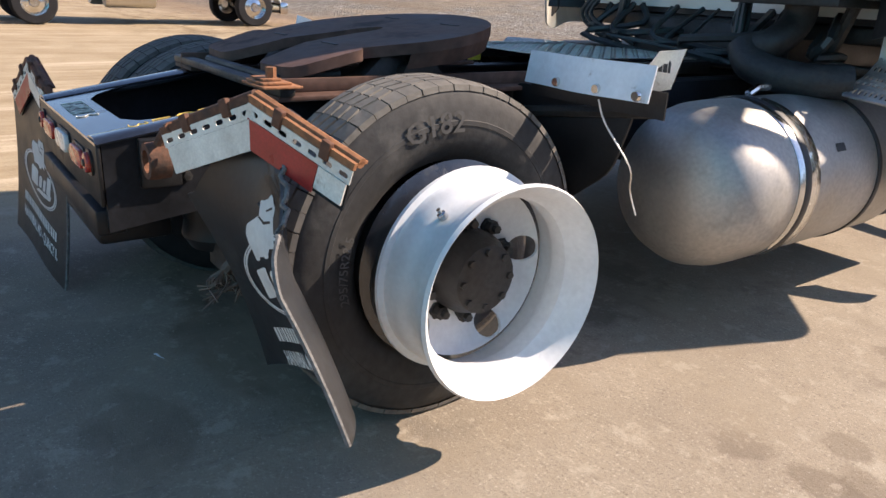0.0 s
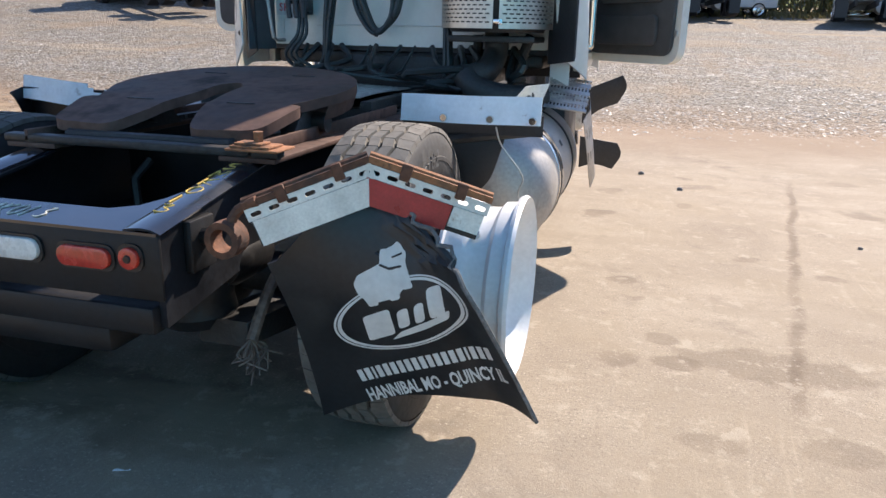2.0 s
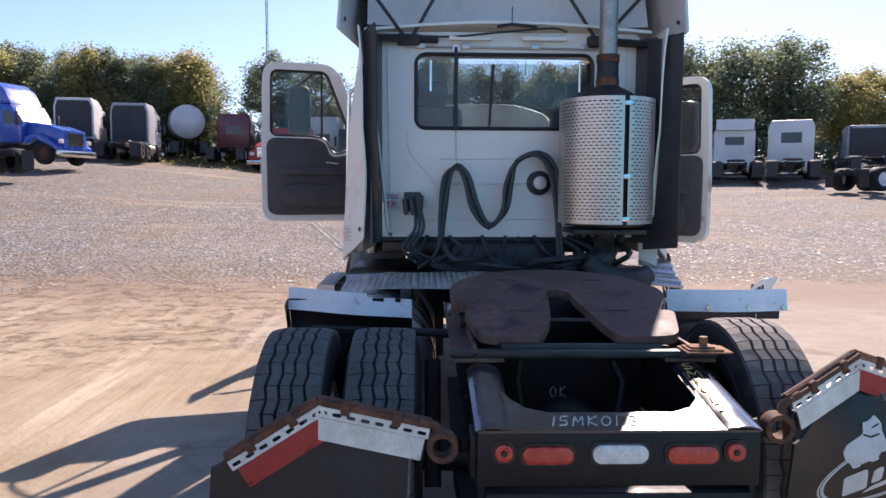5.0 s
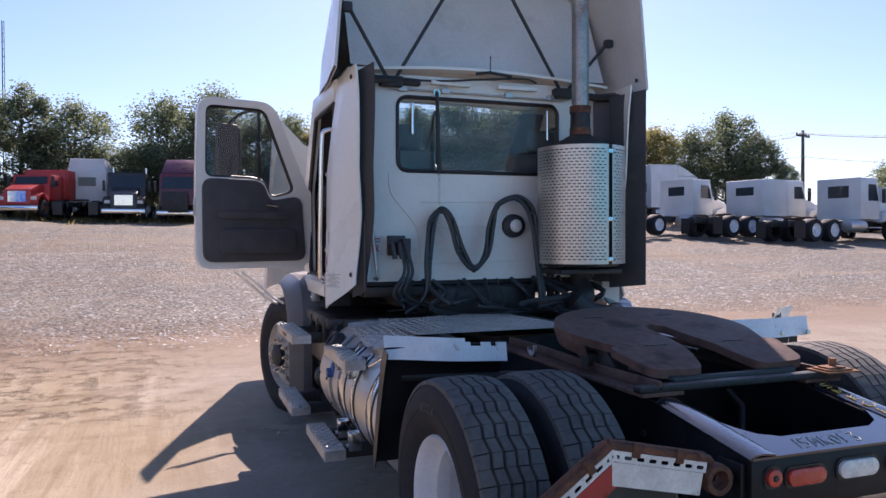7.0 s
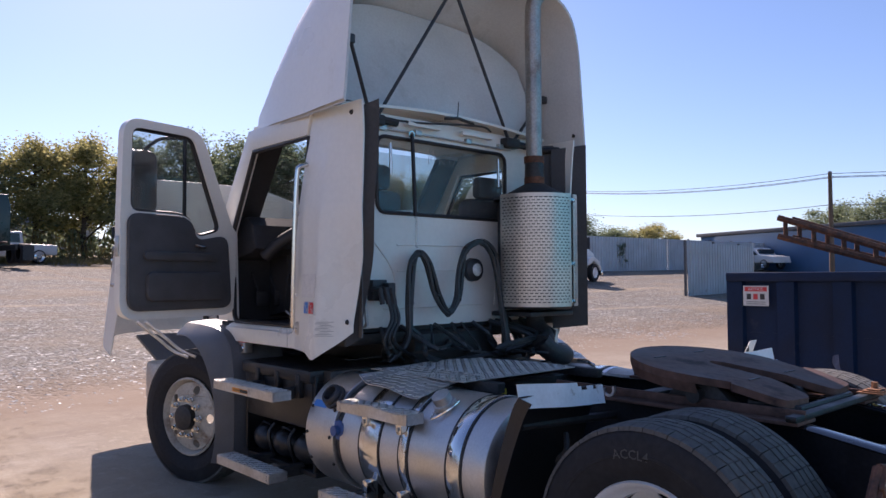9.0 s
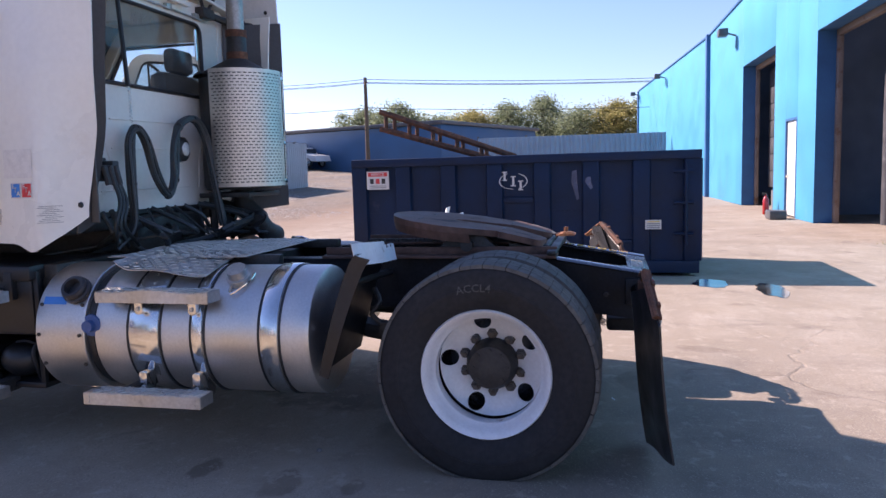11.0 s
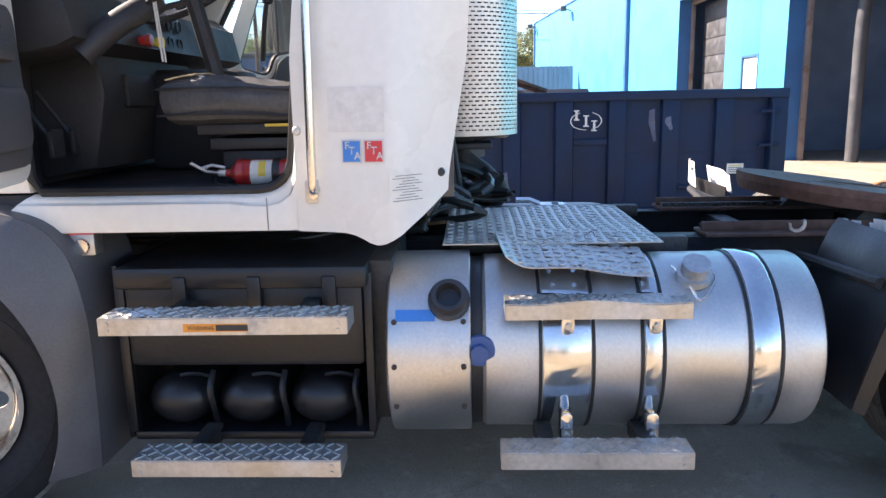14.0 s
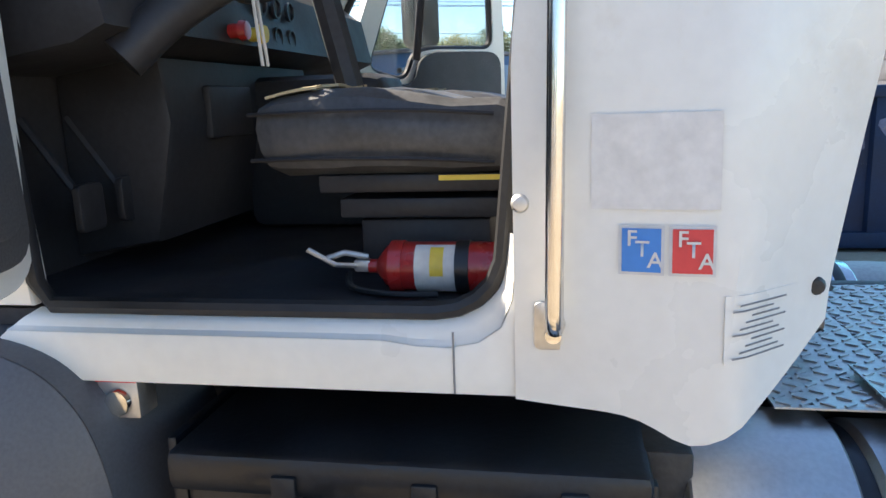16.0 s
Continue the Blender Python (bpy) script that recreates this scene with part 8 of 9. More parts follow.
# dark rubber extenders and inner wing
for s in (-1, 1):
    bm = BM()
    sheet(bm, lambda u, v: (s * (side_x(tail_y(1.2 + 1.44 * v) + 0.03, 1.2 + 1.44 * v) - 0.02 - 0.09 * u), tail_y(1.2 + 1.44 * v) + 0.07 - (0.035 + 0.055 * v) * u, 1.14 + 0.05 * u + 1.49 * v), 5, 16, 0.010)
    if s > 0:
        bm.free()
        bm = BM()
        sheet(bm, lambda u, v: (0.96 + 0.17 * u, 2.20 - 0.22 * u, 1.16 + 0.03 * u + 1.44 * v), 5, 12, 0.010)
    part("side_extender", bm, PLASTIC, cab, "dark rubber side extender")
    bm = BM()
    sheet(bm, lambda u, v: (s * ((0.90 + 0.06 * u) if s < 0 else (0.93 + 0.19 * u)), 2.38 - 0.25 * u, 1.20 + 1.45 * v), 4, 8, 0.006)
    part("inner_closing_panel", bm, GREY_PLASTIC, cab)
bm = BM()
tube(bm, smooth_path([(-0.83, 2.37, 1.26), (-0.84, 2.26, 1.27), (-0.86, 2.24, 1.4), (-0.96, 2.22, 2.3), (-0.985, 2.20, 2.58), (-0.975, 2.24, 2.65), (-0.94, 2.37, 2.65)], 5), 0.012, 10)
part("rear_grab_bar", bm, ALU_DULL, cab)

# roof fairing, open behind
bm = BM()


def fair_sec(y, w_, zb, zt, n=30):
    out_ = []
    for k in range(n + 1):
        a = math.pi * k / n
        c, q = math.cos(a), math.sin(a)
        e = 0.30
        x = w_ * (abs(c) ** e) * (1 if c >= 0 else -1)
        z = zb + (zt - zb) * (q ** e)
        x *= 1 - 0.07 * (z - zb)
        out_.append(Vector((x, y, z)))
    return out_


secs = [fair_sec(3.46, 0.85, 2.68, 2.72), fair_sec(3.36, 1.03, 2.67, 2.86), fair_sec(3.10, 1.08, 2.665, 3.18), fair_sec(2.84, 1.10, 2.66, 3.50),
        fair_sec(2.60, 1.115, 2.655, 3.70), fair_sec(2.30, 1.15, 2.65, 3.80), fair_sec(2.02, 1.18, 2.645, 3.80)]
loft(bm, secs, False)
inner = [[p * 1 for p in s_] for s_ in secs]
for s_ in inner:
    for p in s_:
        p.x *= 0.985
        p.z -= 0.018
fo = part("roof_fairing", bm, WHITE, truck, "tall white fibreglass roof fairing")
bm = BM()
loft(bm, inner, False)
part("inner_skin", bm, WHITE_IN, fo, "dull grey fibreglass inside")
bm = BM()
for a, b in zip(list(zip(secs[-1], inner[-1])), list(zip(secs[-1], inner[-1]))[1:]):
    bm.faces.new([bm.verts.new(p) for p in (a[0], b[0], b[1], a[1])])
part("rear_lip", bm, WHITE_IN, fo)
bm = BM()
sheet(bm, lambda u, v: ((u * 2 - 1) * 1.0, 2.35 + 0.25 * v + 0.10 * math.sin(u * math.pi), 2.74 + (0.85 - 0.25 * abs(u * 2 - 1) ** 3) * v), 20, 10, 0.006)
part("inner_bulkhead", bm, WHITE_IN, fo)
for s in (-1, 1):
    bm = BM()
    lathe(bm, [(0.0, s * 0.012), (0.012, s * 0.01), (0.016, 0)], (s * 1.125, 2.10, 2.72), "x", 10)
    part("bolt", bm, BLACK_GREASE, fo)
    bx = -0.71 if s < 0 else 0.65
    bm = BM()
    box(bm, bx - 0.08, bx + 0.08, 2.32, 2.40, 2.60, 2.675, 0.01)
    part("strut_bracket", bm, BLACK_GREASE, fo)
    bm = BM()
    tube(bm, [(bx - 0.03, 2.35, 2.66), (-1.06 if s < 0 else -0.06, 2.12 if s < 0 else 2.22, 3.05 if s < 0 else 3.62)], 0.013, 8)
    tube(bm, [(bx + 0.03, 2.35, 2.66), (-0.12 if s < 0 else 1.04, 2.22 if s < 0 else 2.36, 3.62 if s < 0 else 3.05)], 0.013, 8)
    part("strut", bm, PLASTIC, fo)
    bm = BM()
    box(bm, (-1.10 if s < 0 else 1.02), (-1.04 if s < 0 else 1.08), (2.09 if s < 0 else 2.33), (2.15 if s < 0 else 2.39), 3.02, 3.08, 0.008)
    part("pad", bm, PLASTIC, fo)
bm = BM()
tube(bm, smooth_path([(-0.95, 2.36, 2.655), (-0.4, 2.34, 2.66), (-0.1, 2.30, 2.68), (0.3, 2.33, 2.72), (0.42, 2.35, 2.70)], 4), 0.008, 6)
tube(bm, [(0.02, 2.3, 2.73), (0.02, 2.29, 2.86)], 0.004, 5)
tube(bm, [(-0.08, 2.33, 2.73), (0.02, 2.3, 2.74), (0.2, 2.32, 2.725)], 0.012, 6)
part("roof_wiring", bm, HOSE, fo)
bm = BM()
tube(bm, [(0.72, 2.36, 2.64), (0.95, 2.3, 2.61), (1.12, 2.1, 2.60)], 0.028, 8)
part("fairing_seal", bm, FLAP, fo)
bm = BM()
tube(bm, [(-0.5, 2.37, 2.645), (-0.95, 2.3, 2.64)], 0.028, 8)
part("fairing_seal", bm, FLAP, fo)

# ---- exhaust stack with perforated shield ----
CX, CY, CR, CZ0, CZ1 = 0.66, 2.12, 0.32, 1.355, 2.19
stack = new("exhaust")
stack.parent = truck
tagged(stack, label="exhaust stack behind a perforated stainless shield")
bm = BM()
lathe(bm, [(0, CZ0 - 0.02), (0.27, CZ0 - 0.02), (0.285, CZ0 + 0.01), (0.285, CZ1 - 0.05), (0.24, CZ1 + 0.01), (0.075, CZ1 + 0.10), (0.07, CZ1 + 0.30)], (CX, CY, 0), "z", 32)
part("muffler", bm, BLACK_GREASE, stack)
bm = BM()
tube(bm, smooth_path([(CX, CY, CZ1 + 0.05), (CX, CY, 3.0), (CX, CY, 3.60), (CX + 0.02, CY - 0.02, 3.74), (CX + 0.08, CY - 0.07, 3.83), (CX + 0.13, CY - 0.11, 3.86)], 6), 0.062, 18, False)
part("stack_pipe", bm, STACK, stack)
for z in (CZ1 + 0.26, CZ1 + 0.10):
    bm = BM()
    lathe(bm, [(0.062, z), (0.078, z), (0.078, z + 0.05), (0.062, z + 0.05)], (CX, CY, 0), "z", 20)
    part("clamp", bm, RUST, stack)
NCOL, NROW = 16, 37
for a0, a1 in ((168, 277), (283, 388)):
    ncol = int(NCOL * (a1 - a0) / 108)
    nu, nv = ncol * 6 + 4, NROW * 3 + 3
    def shield(u, v):
        a = radians(a0 + (a1 - a0) * u)
        return (CX + CR * math.cos(a), CY + CR * math.sin(a), CZ0 + (CZ1 - CZ0) * v)
    def keep(i, j):
        if i < 2 or i >= nu - 2 or j < 3 or j >= nv - 3 or j % 3 != 1:
            return True
        return (i - 2 + (0 if (j // 3) % 2 else 3)) % 6 in (0, 5) or (not (j // 3) % 2 and (i < 5 or i > nu - 6))
    bm = BM()
    sheet(bm, shield, nu, nv, 0.003, keep)
    part("shield_half", bm, STAINLESS, stack, "perforated stainless shield")
for z in (CZ0 + 0.02, CZ0 + 0.30, CZ1 - 0.06):
    bm = BM()
    a = radians(280)
    p = Vector((CX + CR * math.cos(a), CY + CR * math.sin(a) + 0.006, z))
    box(bm, p.x - 0.035, p.x + 0.035, p.y - 0.004, p.y + 0.01, z, z + 0.03, 0.003)
    part("shield_clip", bm, ALU_BAND, stack)
bm = BM()
lathe(bm, [(0.06, CZ1 + 0.02), (CR - 0.01, CZ1 - 0.01), (CR + 0.003, CZ1 - 0.03)], (CX, CY, 0), "z", 40)
part("shield_cap", bm, BLACK_GREASE, stack)
bm = BM()
tube(bm, smooth_path([(CX, CY, CZ0), (CX, CY, 1.22), (CX - 0.03, 2.0, 1.12), (0.52, 1.95, 1.08)], 4), 0.07, 14)
tube(bm, [(CX - 0.15, 2.3, 1.32), (CX - 0.15, 2.3, 0.94)], 0.03, 8)
tube(bm, [(CX + 0.18, 2.25, 1.32), (CX + 0.05, 2.3, 0.98)], 0.03, 8)
box(bm, CX - 0.25, CX + 0.25, 1.95, 2.35, 1.28, 1.315, 0.008)
part("stack_mount", bm, BLACK_GREASE, stack)
bm = BM()
sheet(bm, lambda u, v: (0.96 + 0.12 * u, 2.30 - 0.05 * u, 1.04 + 0.16 * v), 5, 3, 0.006)
part("lower_corner", bm, WHITE, cab)

# hoses, hanging springs, air couplings
hose = new("hose_set")
hose.parent = truck
tagged(hose, label="black coiled air and power hoses hung on the cab")
runs = [[(-0.62, 2.30, 1.02), (-0.50, 2.27, 1.15), (-0.47, 2.28, 1.40), (-0.44, 2.30, 1.66), (-0.37, 2.30, 1.74), (-0.30, 2.28, 1.66), (-0.24, 2.27, 1.45), (-0.14, 2.26, 1.32), (-0.03, 2.27, 1.42), (0.00, 2.28, 1.62), (0.05, 2.27, 1.77), (0.20, 2.25, 1.83), (0.30, 2.23, 1.72), (0.33, 2.20, 1.45), (0.36, 2.15, 1.08)]]
for dx, dy, r in ((0.0, 0.0, 0.017), (0.018, -0.017, 0.016), (-0.010, -0.024, 0.014), (0.024, 0.009, 0.014)):
    bm = BM()
    tube(bm, smooth_path([(x + dx + 0.01 * math.sin(i * 2.1 + dx * 90), y + dy, z + dx * 0.6) for i, (x, y, z) in enumerate(runs[0])], 7), r, 8)
    part("hose", bm, HOSE, hose)
for k in range(11):
    i = 2 + k
    x, y, z = runs[0][i]
    bm = BM()
    lathe(bm, [(0.0, -0.007), (0.028, -0.007), (0.028, 0.007), (0, 0.007)], (x + 0.006, y - 0.012, z), "z" if i in (2, 3, 6, 9, 12, 13) else "x", 10)
    part("tie", bm, FLAP, hose)
for x, top, bot in ((-0.37, 2.58, 1.76),):
    bm = BM()
    tube(bm, [(x, 2.355, top), (x, 2.32, bot + 0.24)], 0.014, 8)
    part("hanger_strap", bm, FLAP, hose)
    bm = BM()
    pts = [(x + 0.009 * math.cos(k * 1.3), 2.315 + 0.009 * math.sin(k * 1.3), bot + 0.24 - 0.0045 * k) for k in range(50)]
    tube(bm, pts, 0.0022, 5)
    part("hanger_spring", bm, CHROME, hose)
    bm = BM()
    lathe(bm, [(0.018, -0.004), (0.026, -0.004), (0.026, 0.004), (0.018, 0.004), (0.018, -0.004)], (x, 2.36, top), "y", 14)
    part("hook", bm, CHROME, hose)
bm = BM()
box(bm, -0.74, -0.62, 2.32, 2.385, 1.42, 1.56, 0.008)
for k in range(3):
    tube(bm, [(-0.735 + 0.05 * k, 2.33, 1.50), (-0.735 + 0.05 * k, 2.25, 1.50), (-0.72 + 0.05 * k, 2.24, 1.40)], 0.018, 8)
box(bm, -0.66, -0.60, 2.25, 2.33, 1.44, 1.54, 0.01)
part("connector_bracket", bm, PLASTIC, hose, "black glad hand bracket")
for k in range(3):
    bm = BM()
    tube(bm, smooth_path([(-0.66 + 0.02 * k, 2.26, 1.44), (-0.66 + 0.03 * k, 2.22, 1.30), (-0.74 + 0.04 * k, 2.2, 1.16), (-0.6 + 0.1 * k, 2.3, 1.02)], 5), 0.012, 8)
    part("hose", bm, HOSE, hose)
bm = BM()
box(bm, -0.885, -0.765, 2.384, 2.389, 1.42, 1.56)
dcl = part("data_plate", bm, PRINT, cab, "white and red data plate")
lettering("writing", "SR", 0.07, lambda u, v: (-0.83 + u, 2.3825, 1.445 + v), DEC_RED, dcl)
for k in range(2):
    bm = BM()
    box(bm, -0.87, -0.785, 2.382, 2.3835, 1.515 + 0.018 * k, 1.524 + 0.018 * k)
    part("writing_bar", bm, DEC_RED if k else PRINT_GREY, dcl)
bm = BM()
lathe(bm, [(0.0, -0.07), (0.05, -0.06), (0.07, -0.045), (0.085, -0.04), (0.09, 0.0)], (0.24, 2.39, 1.63), "y", 24)
wk = part("work_lamp", bm, PLASTIC, cab, "round black work lamp")
bm = BM()
lathe(bm, [(0.0, -0.078), (0.03, -0.074), (0.048, -0.062)], (0.24, 2.39, 1.63), "y", 20)
part("lens", bm, WHITE_LENS, wk)
# tangle under the cab
rt = random.Random(5)
for k in range(16):
    x0 = rt.uniform(-0.7, 0.75)
    bm = BM()
    tube(bm, smooth_path([(x0, 2.35, 1.24), (x0 + rt.uniform(-.15, .15), rt.uniform(2.0, 2.3), rt.uniform(1.05, 1.15)), (x0 + rt.uniform(-.4, .4), rt.uniform(1.8, 2.4), rt.uniform(1.02, 1.12)), (x0 + rt.uniform(-.5, .5), rt.uniform(2.2, 2.9), 0.97)], 4), rt.uniform(0.008, 0.022), 6)
    part("loose_hose", bm, HOSE, hose)
bm = BM()
box(bm, -0.40, 0.40, 2.3, 3.85, 0.95, 1.19, 0.04)
box(bm, -0.9, 0.9, 2.42, 3.8, 1.12, 1.2, 0.02)
part("gearbox", bm, BLACK_GREASE, truck)

# hood, tilted open about its hinge behind the bumper, its right wing torn off
HOOD_OPEN = Matrix.Translation((0, 5.85, 0.65)) @ Matrix.Rotation(radians(-70), 4, 'X') @ Matrix.Translation((0, -5.85, -0.65))


def hood_skin(u, v):
    c, q = math.cos(math.pi * u), math.sin(math.pi * u)
    x = -(1.12 if c > 0 else 0.92) * abs(c) ** 0.45 * (1 if c > 0 else -1)
    back = 4.15 - 0.40 * max(0.0, min(1.0, (-x - 0.65) / 0.4)) + 0.20 * max(0.0, x - 0.5)
    low = 0.95 if c > 0 else 1.35
    return (x * (1 + 0.05 * v), back + (5.80 - back) * v, low + (1.84 - 0.30 * v ** 1.6 - low) * q ** 0.5)


bm = BM()
sheet(bm, hood_skin, 48, 18, 0.012)
bmesh.ops.transform(bm, matrix=HOOD_OPEN, verts=bm.verts)
hd = part("hood", bm, WHITE, truck, "white hood tilted wide open")
bm = BM()
sheet(bm, lambda u, v: (-0.75 + 1.5 * u, 5.83, 0.75 + 0.72 * v), 8, 6, 0.03)
bmesh.ops.transform(bm, matrix=HOOD_OPEN, verts=bm.verts)
part("grille", bm, GREY_PLASTIC, hd)
# engine and radiator bared under the hood; unseen, they also stop stray light
engine = new("engine")
engine.parent = truck
tagged(engine, label="grimy diesel engine bared under the open hood")
bm = BM()
box(bm, -0.30, 0.30, 3.95, 5.15, 0.62, 1.15, 0.05)
box(bm, -0.22, 0.22, 4.0, 5.1, 1.15, 1.42, 0.03)
part("engine_block", bm, BLACK_GREASE, engine)
bm = BM()
box(bm, -0.17, 0.17, 4.02, 5.08, 1.42, 1.52, 0.04)
part("rocker_cover", bm, BLACK_SATIN, engine)
bm = BM()
tube(bm, smooth_path([(-0.30, 4.3, 1.25), (-0.48, 4.4, 1.22), (-0.5, 4.8, 1.18), (-0.46, 5.3, 1.2)], 5), 0.06, 12)
part("intake_pipe", bm, ALU_DULL, engine)
# unseen box added to stop a sun leak beside the engine
bm = BM()
box(bm, -0.74, -0.31, 4.05, 4.72, 0.78, 1.36, 0.07)
part("air_cleaner", bm, PLASTIC, engine)
bm = BM()
box(bm, -0.52, 0.52, 5.36, 5.44, 0.55, 1.46, 0.01)
part("radiator", bm, BLACK_GREASE, engine)
bm = BM()
box(bm, -0.56, 0.56, 5.34, 5.46, 1.46, 1.54, 0.02)
part("header_tank", bm, PLASTIC, engine)
bm = BM()
for k in range(8):
    a_ = k * math.tau / 8
    sheet(bm, lambda u, v: (0.33 * (0.25 + 0.75 * v) * math.cos(a_ + 0.5 * (u - 0.5)), 5.26 + 0.06 * (u - 0.5), 1.0 + 0.33 * (0.25 + 0.75 * v) * math.sin(a_ + 0.5 * (u - 0.5))), 2, 2, 0.004)
part("fan", bm, PLASTIC, engine)
for s in (-1,):                        # the right-hand wing is torn off
    bm = BM()
    def skirt(u, v):
        edge = smooth_path([(0, 3.475, 0.22), (0, 3.465, 0.60), (0, 3.475, 0.86), (0, 3.53, 1.06), (0, 3.67, 1.165), (0, 3.95, 1.20), (0, 4.3, 1.21)], 6)
        e = edge[int(round(u * (len(edge) - 1)))]
        a = radians(207 - 125 * u)
        i = Vector((0, 4.18 + 0.625 * math.cos(a), HUB + 0.625 * math.sin(a)))
        p = i.lerp(e, v)
        return (s * (1.255 - 0.015 * math.sin(v * 3.0) - 0.10 * v * v), p.y, p.z)
    sheet(bm, skirt, 36, 8, 0.012)
    part("wing_skirt", bm, GREY_PLASTIC, truck, "scuffed grey plastic skirt round the wheel")
    bm = BM()
    def lip(u, v):
        edge = smooth_path([(0, 3.475, 0.22), (0, 3.465, 0.60), (0, 3.475, 0.86), (0, 3.53, 1.06), (0, 3.67, 1.165), (0, 3.95, 1.20), (0, 4.3, 1.21)], 6)
        e = edge[int(round(u * (len(edge) - 1)))]
        return (s * (1.155 - 0.40 * v), e.y - 0.03 * math.sin(v * 2), e.z + 0.02 * math.sin(v * 3))
    sheet(bm, lip, 36, 5, 0.012)
    part("wing_top", bm, GREY_PLASTIC, truck)
    bm = BM()
    tube(bm, smooth_path([(s * 0.70, 5.55, 1.35), (s * 0.9, 5.95, 1.42), (s * 1.1, 6.15, 1.48), (s * 1.2, 6.05, 1.52), (s * 1.12, 5.85, 1.50), (s * 0.9, 5.7, 1.42), (s * 0.70, 5.5, 1.38)], 5), 0.012, 8)
    part("hood_mirror_arm", bm, ALU_DULL, truck)
bm = BM()
box(bm, -0.9, 0.9, 5.7, 5.95, 0.35, 0.75, 0.05)
part("bumper", bm, ALU_DULL, truck)
bm = BM()
box(bm, -1.085, -1.02, 3.44, 3.53, 1.02, 1.10, 0.004)
lh = part("latch_plate", bm, ALU_DULL, truck, "bare metal latch plate with red edge")
bm = BM()
box(bm, -1.088, -1.02, 3.44, 3.53, 1.098, 1.106)
part("red_edge", bm, DEC_RED, lh)
bm = BM()
lathe(bm, [(0, -0.012), (0.026, -0.01), (0.03, 0)], (-1.086, 3.485, 1.055), "x", 14)
part("knob", bm, CHROME, lh)


bm = BM()
for dz_ in (0.0, 0.06):
    tube(bm, smooth_path([(-1.25 - dz_, 3.92, 0.97), (-1.34 - dz_, 3.98, 1.02), (-1.45 - dz_, 4.0, 1.12), (-1.60 - dz_, 4.02, 1.25)], 4), 0.012, 8)
part("bent_trim", bm, ALU_DULL, truck, "bent bright trim strips")
# wide dark panels added beside the windscreen to block sun through the cab
for s in (-1, 1):
    bm = BM()
    prism(bm, [(3.82, 1.98), (3.89, 1.98), (3.42, 2.655), (3.35, 2.655)], "x", s * 1.013, s * 0.79, 0.01)
    part("pillar_trim", bm, INTERIOR, cab)

# ---- doors, both swung wide open ----
def cab_door(s, hinge, swing, label):
    """Built along +x from the hinge, z up, then swung."""
    d = new("cab_door")
    d.parent = truck
    d.matrix_basis = pose(hinge[0], hinge[1], 0 if s < 0 else -0.15, 0, 0, swing)
    tagged(d, label=label)
    k = 1 if s > 0 else -1
    outline = eased([(0.0, 1.30), (0.965, 1.30), (0.965, 2.0), (0.945, 2.66), (0.33, 2.66), (0.04, 1.97), (0.0, 1.93)], 0.13, 7)
    hole = eased([(0.14, 1.93), (0.36, 1.87), (0.42, 2.01), (0.52, 2.03), (0.895, 2.03), (0.885, 2.60), (0.40, 2.60)], 0.07)
    bm = BM()
    holed(bm, outline, [hole], lambda u, v, h: (u, k * (0.03 - h), v), 0.06)
    part("shell", bm, WHITE, d)
    bm = BM()
    lining = eased([(0.06, 1.355), (0.92, 1.355), (0.925, 2.018), (0.50, 2.018), (0.42, 1.98), (0.375, 1.85), (0.10, 1.90)], 0.09)
    prism(bm, lining, "y", k * -0.031, k * -0.062, 0.012)
    part("lining", bm, LINING, d, "dark grey moulded door lining")
    bm = BM()
    prism(bm, rounded(0.16, 0.80, 1.42, 1.62, 0.05), "y", k * -0.062, k * -0.10, 0.014)
    part("pocket", bm, LINING, d)
    bm = BM()
    prism(bm, rounded(0.22, 0.82, 1.70, 1.76, 0.025), "y", k * -0.062, k * -0.095, 0.01)
    part("armrest", bm, LINING, d)
    bm = BM()
    tube(bm, [(0.30, k * -0.06, 1.80), (0.33, k * -0.085, 1.80), (0.42, k * -0.085, 1.81)], 0.010, 8)
    part("inner_handle", bm, CHROME, d)
    bm = BM()
    hl = hole + hole[:1]
    tube(bm, [(u, 0, v) for u, v in hl], 0.02, 8)
    part("window_seal", bm, FLAP, d)
    bm = BM()
    holed(bm, [(u, v) for u, v in hole], [], lambda u, v, h: (u, 0.002 - h, v), 0.004)
    g = part("window_glass", bm, GLASS, d)
    g.visible_shadow = False
    bm = BM()
    box(bm, 0.44, 0.455, -0.012, 0.012, 1.98, 2.60)
    part("quarter_bar", bm, FLAP, d)
    bm = BM()
    lathe(bm, [(0.0, -0.01), (0.02, -0.008), (0.024, 0)], (0.93, k * -0.032, 1.5), "y", 12)
    part("plug", bm, ALU_DULL, d)
    bm = BM()
    box(bm, 0.966, 0.975, -0.02, 0.02, 1.72, 1.86, 0.003)
    part("latch", bm, ALU_DULL, d)
    # mirror on its arm, on the outer side
    bm = BM()
    prism(bm, rounded(0.52, 0.72, 2.05, 2.50, 0.06), "y", k * 0.20, k * 0.30, 0.03)
    mr = part("mirror", bm, PLASTIC, d, "black mirror housing")
    bm = BM()
    prism(bm, rounded(0.54, 0.70, 2.07, 2.48, 0.05), "y", k * 0.302, k * 0.306)
    part("mirror_glass", bm, CHROME, mr)
    bm = BM()
    tube(bm, smooth_path([(0.35, k * 0.03, 2.60), (0.5, k * 0.2, 2.60), (0.62, k * 0.24, 2.50)], 4), 0.014, 8)
    tube(bm, smooth_path([(0.35, k * 0.03, 1.93), (0.5, k * 0.2, 1.95), (0.62, k * 0.24, 2.06)], 4), 0.014, 8)
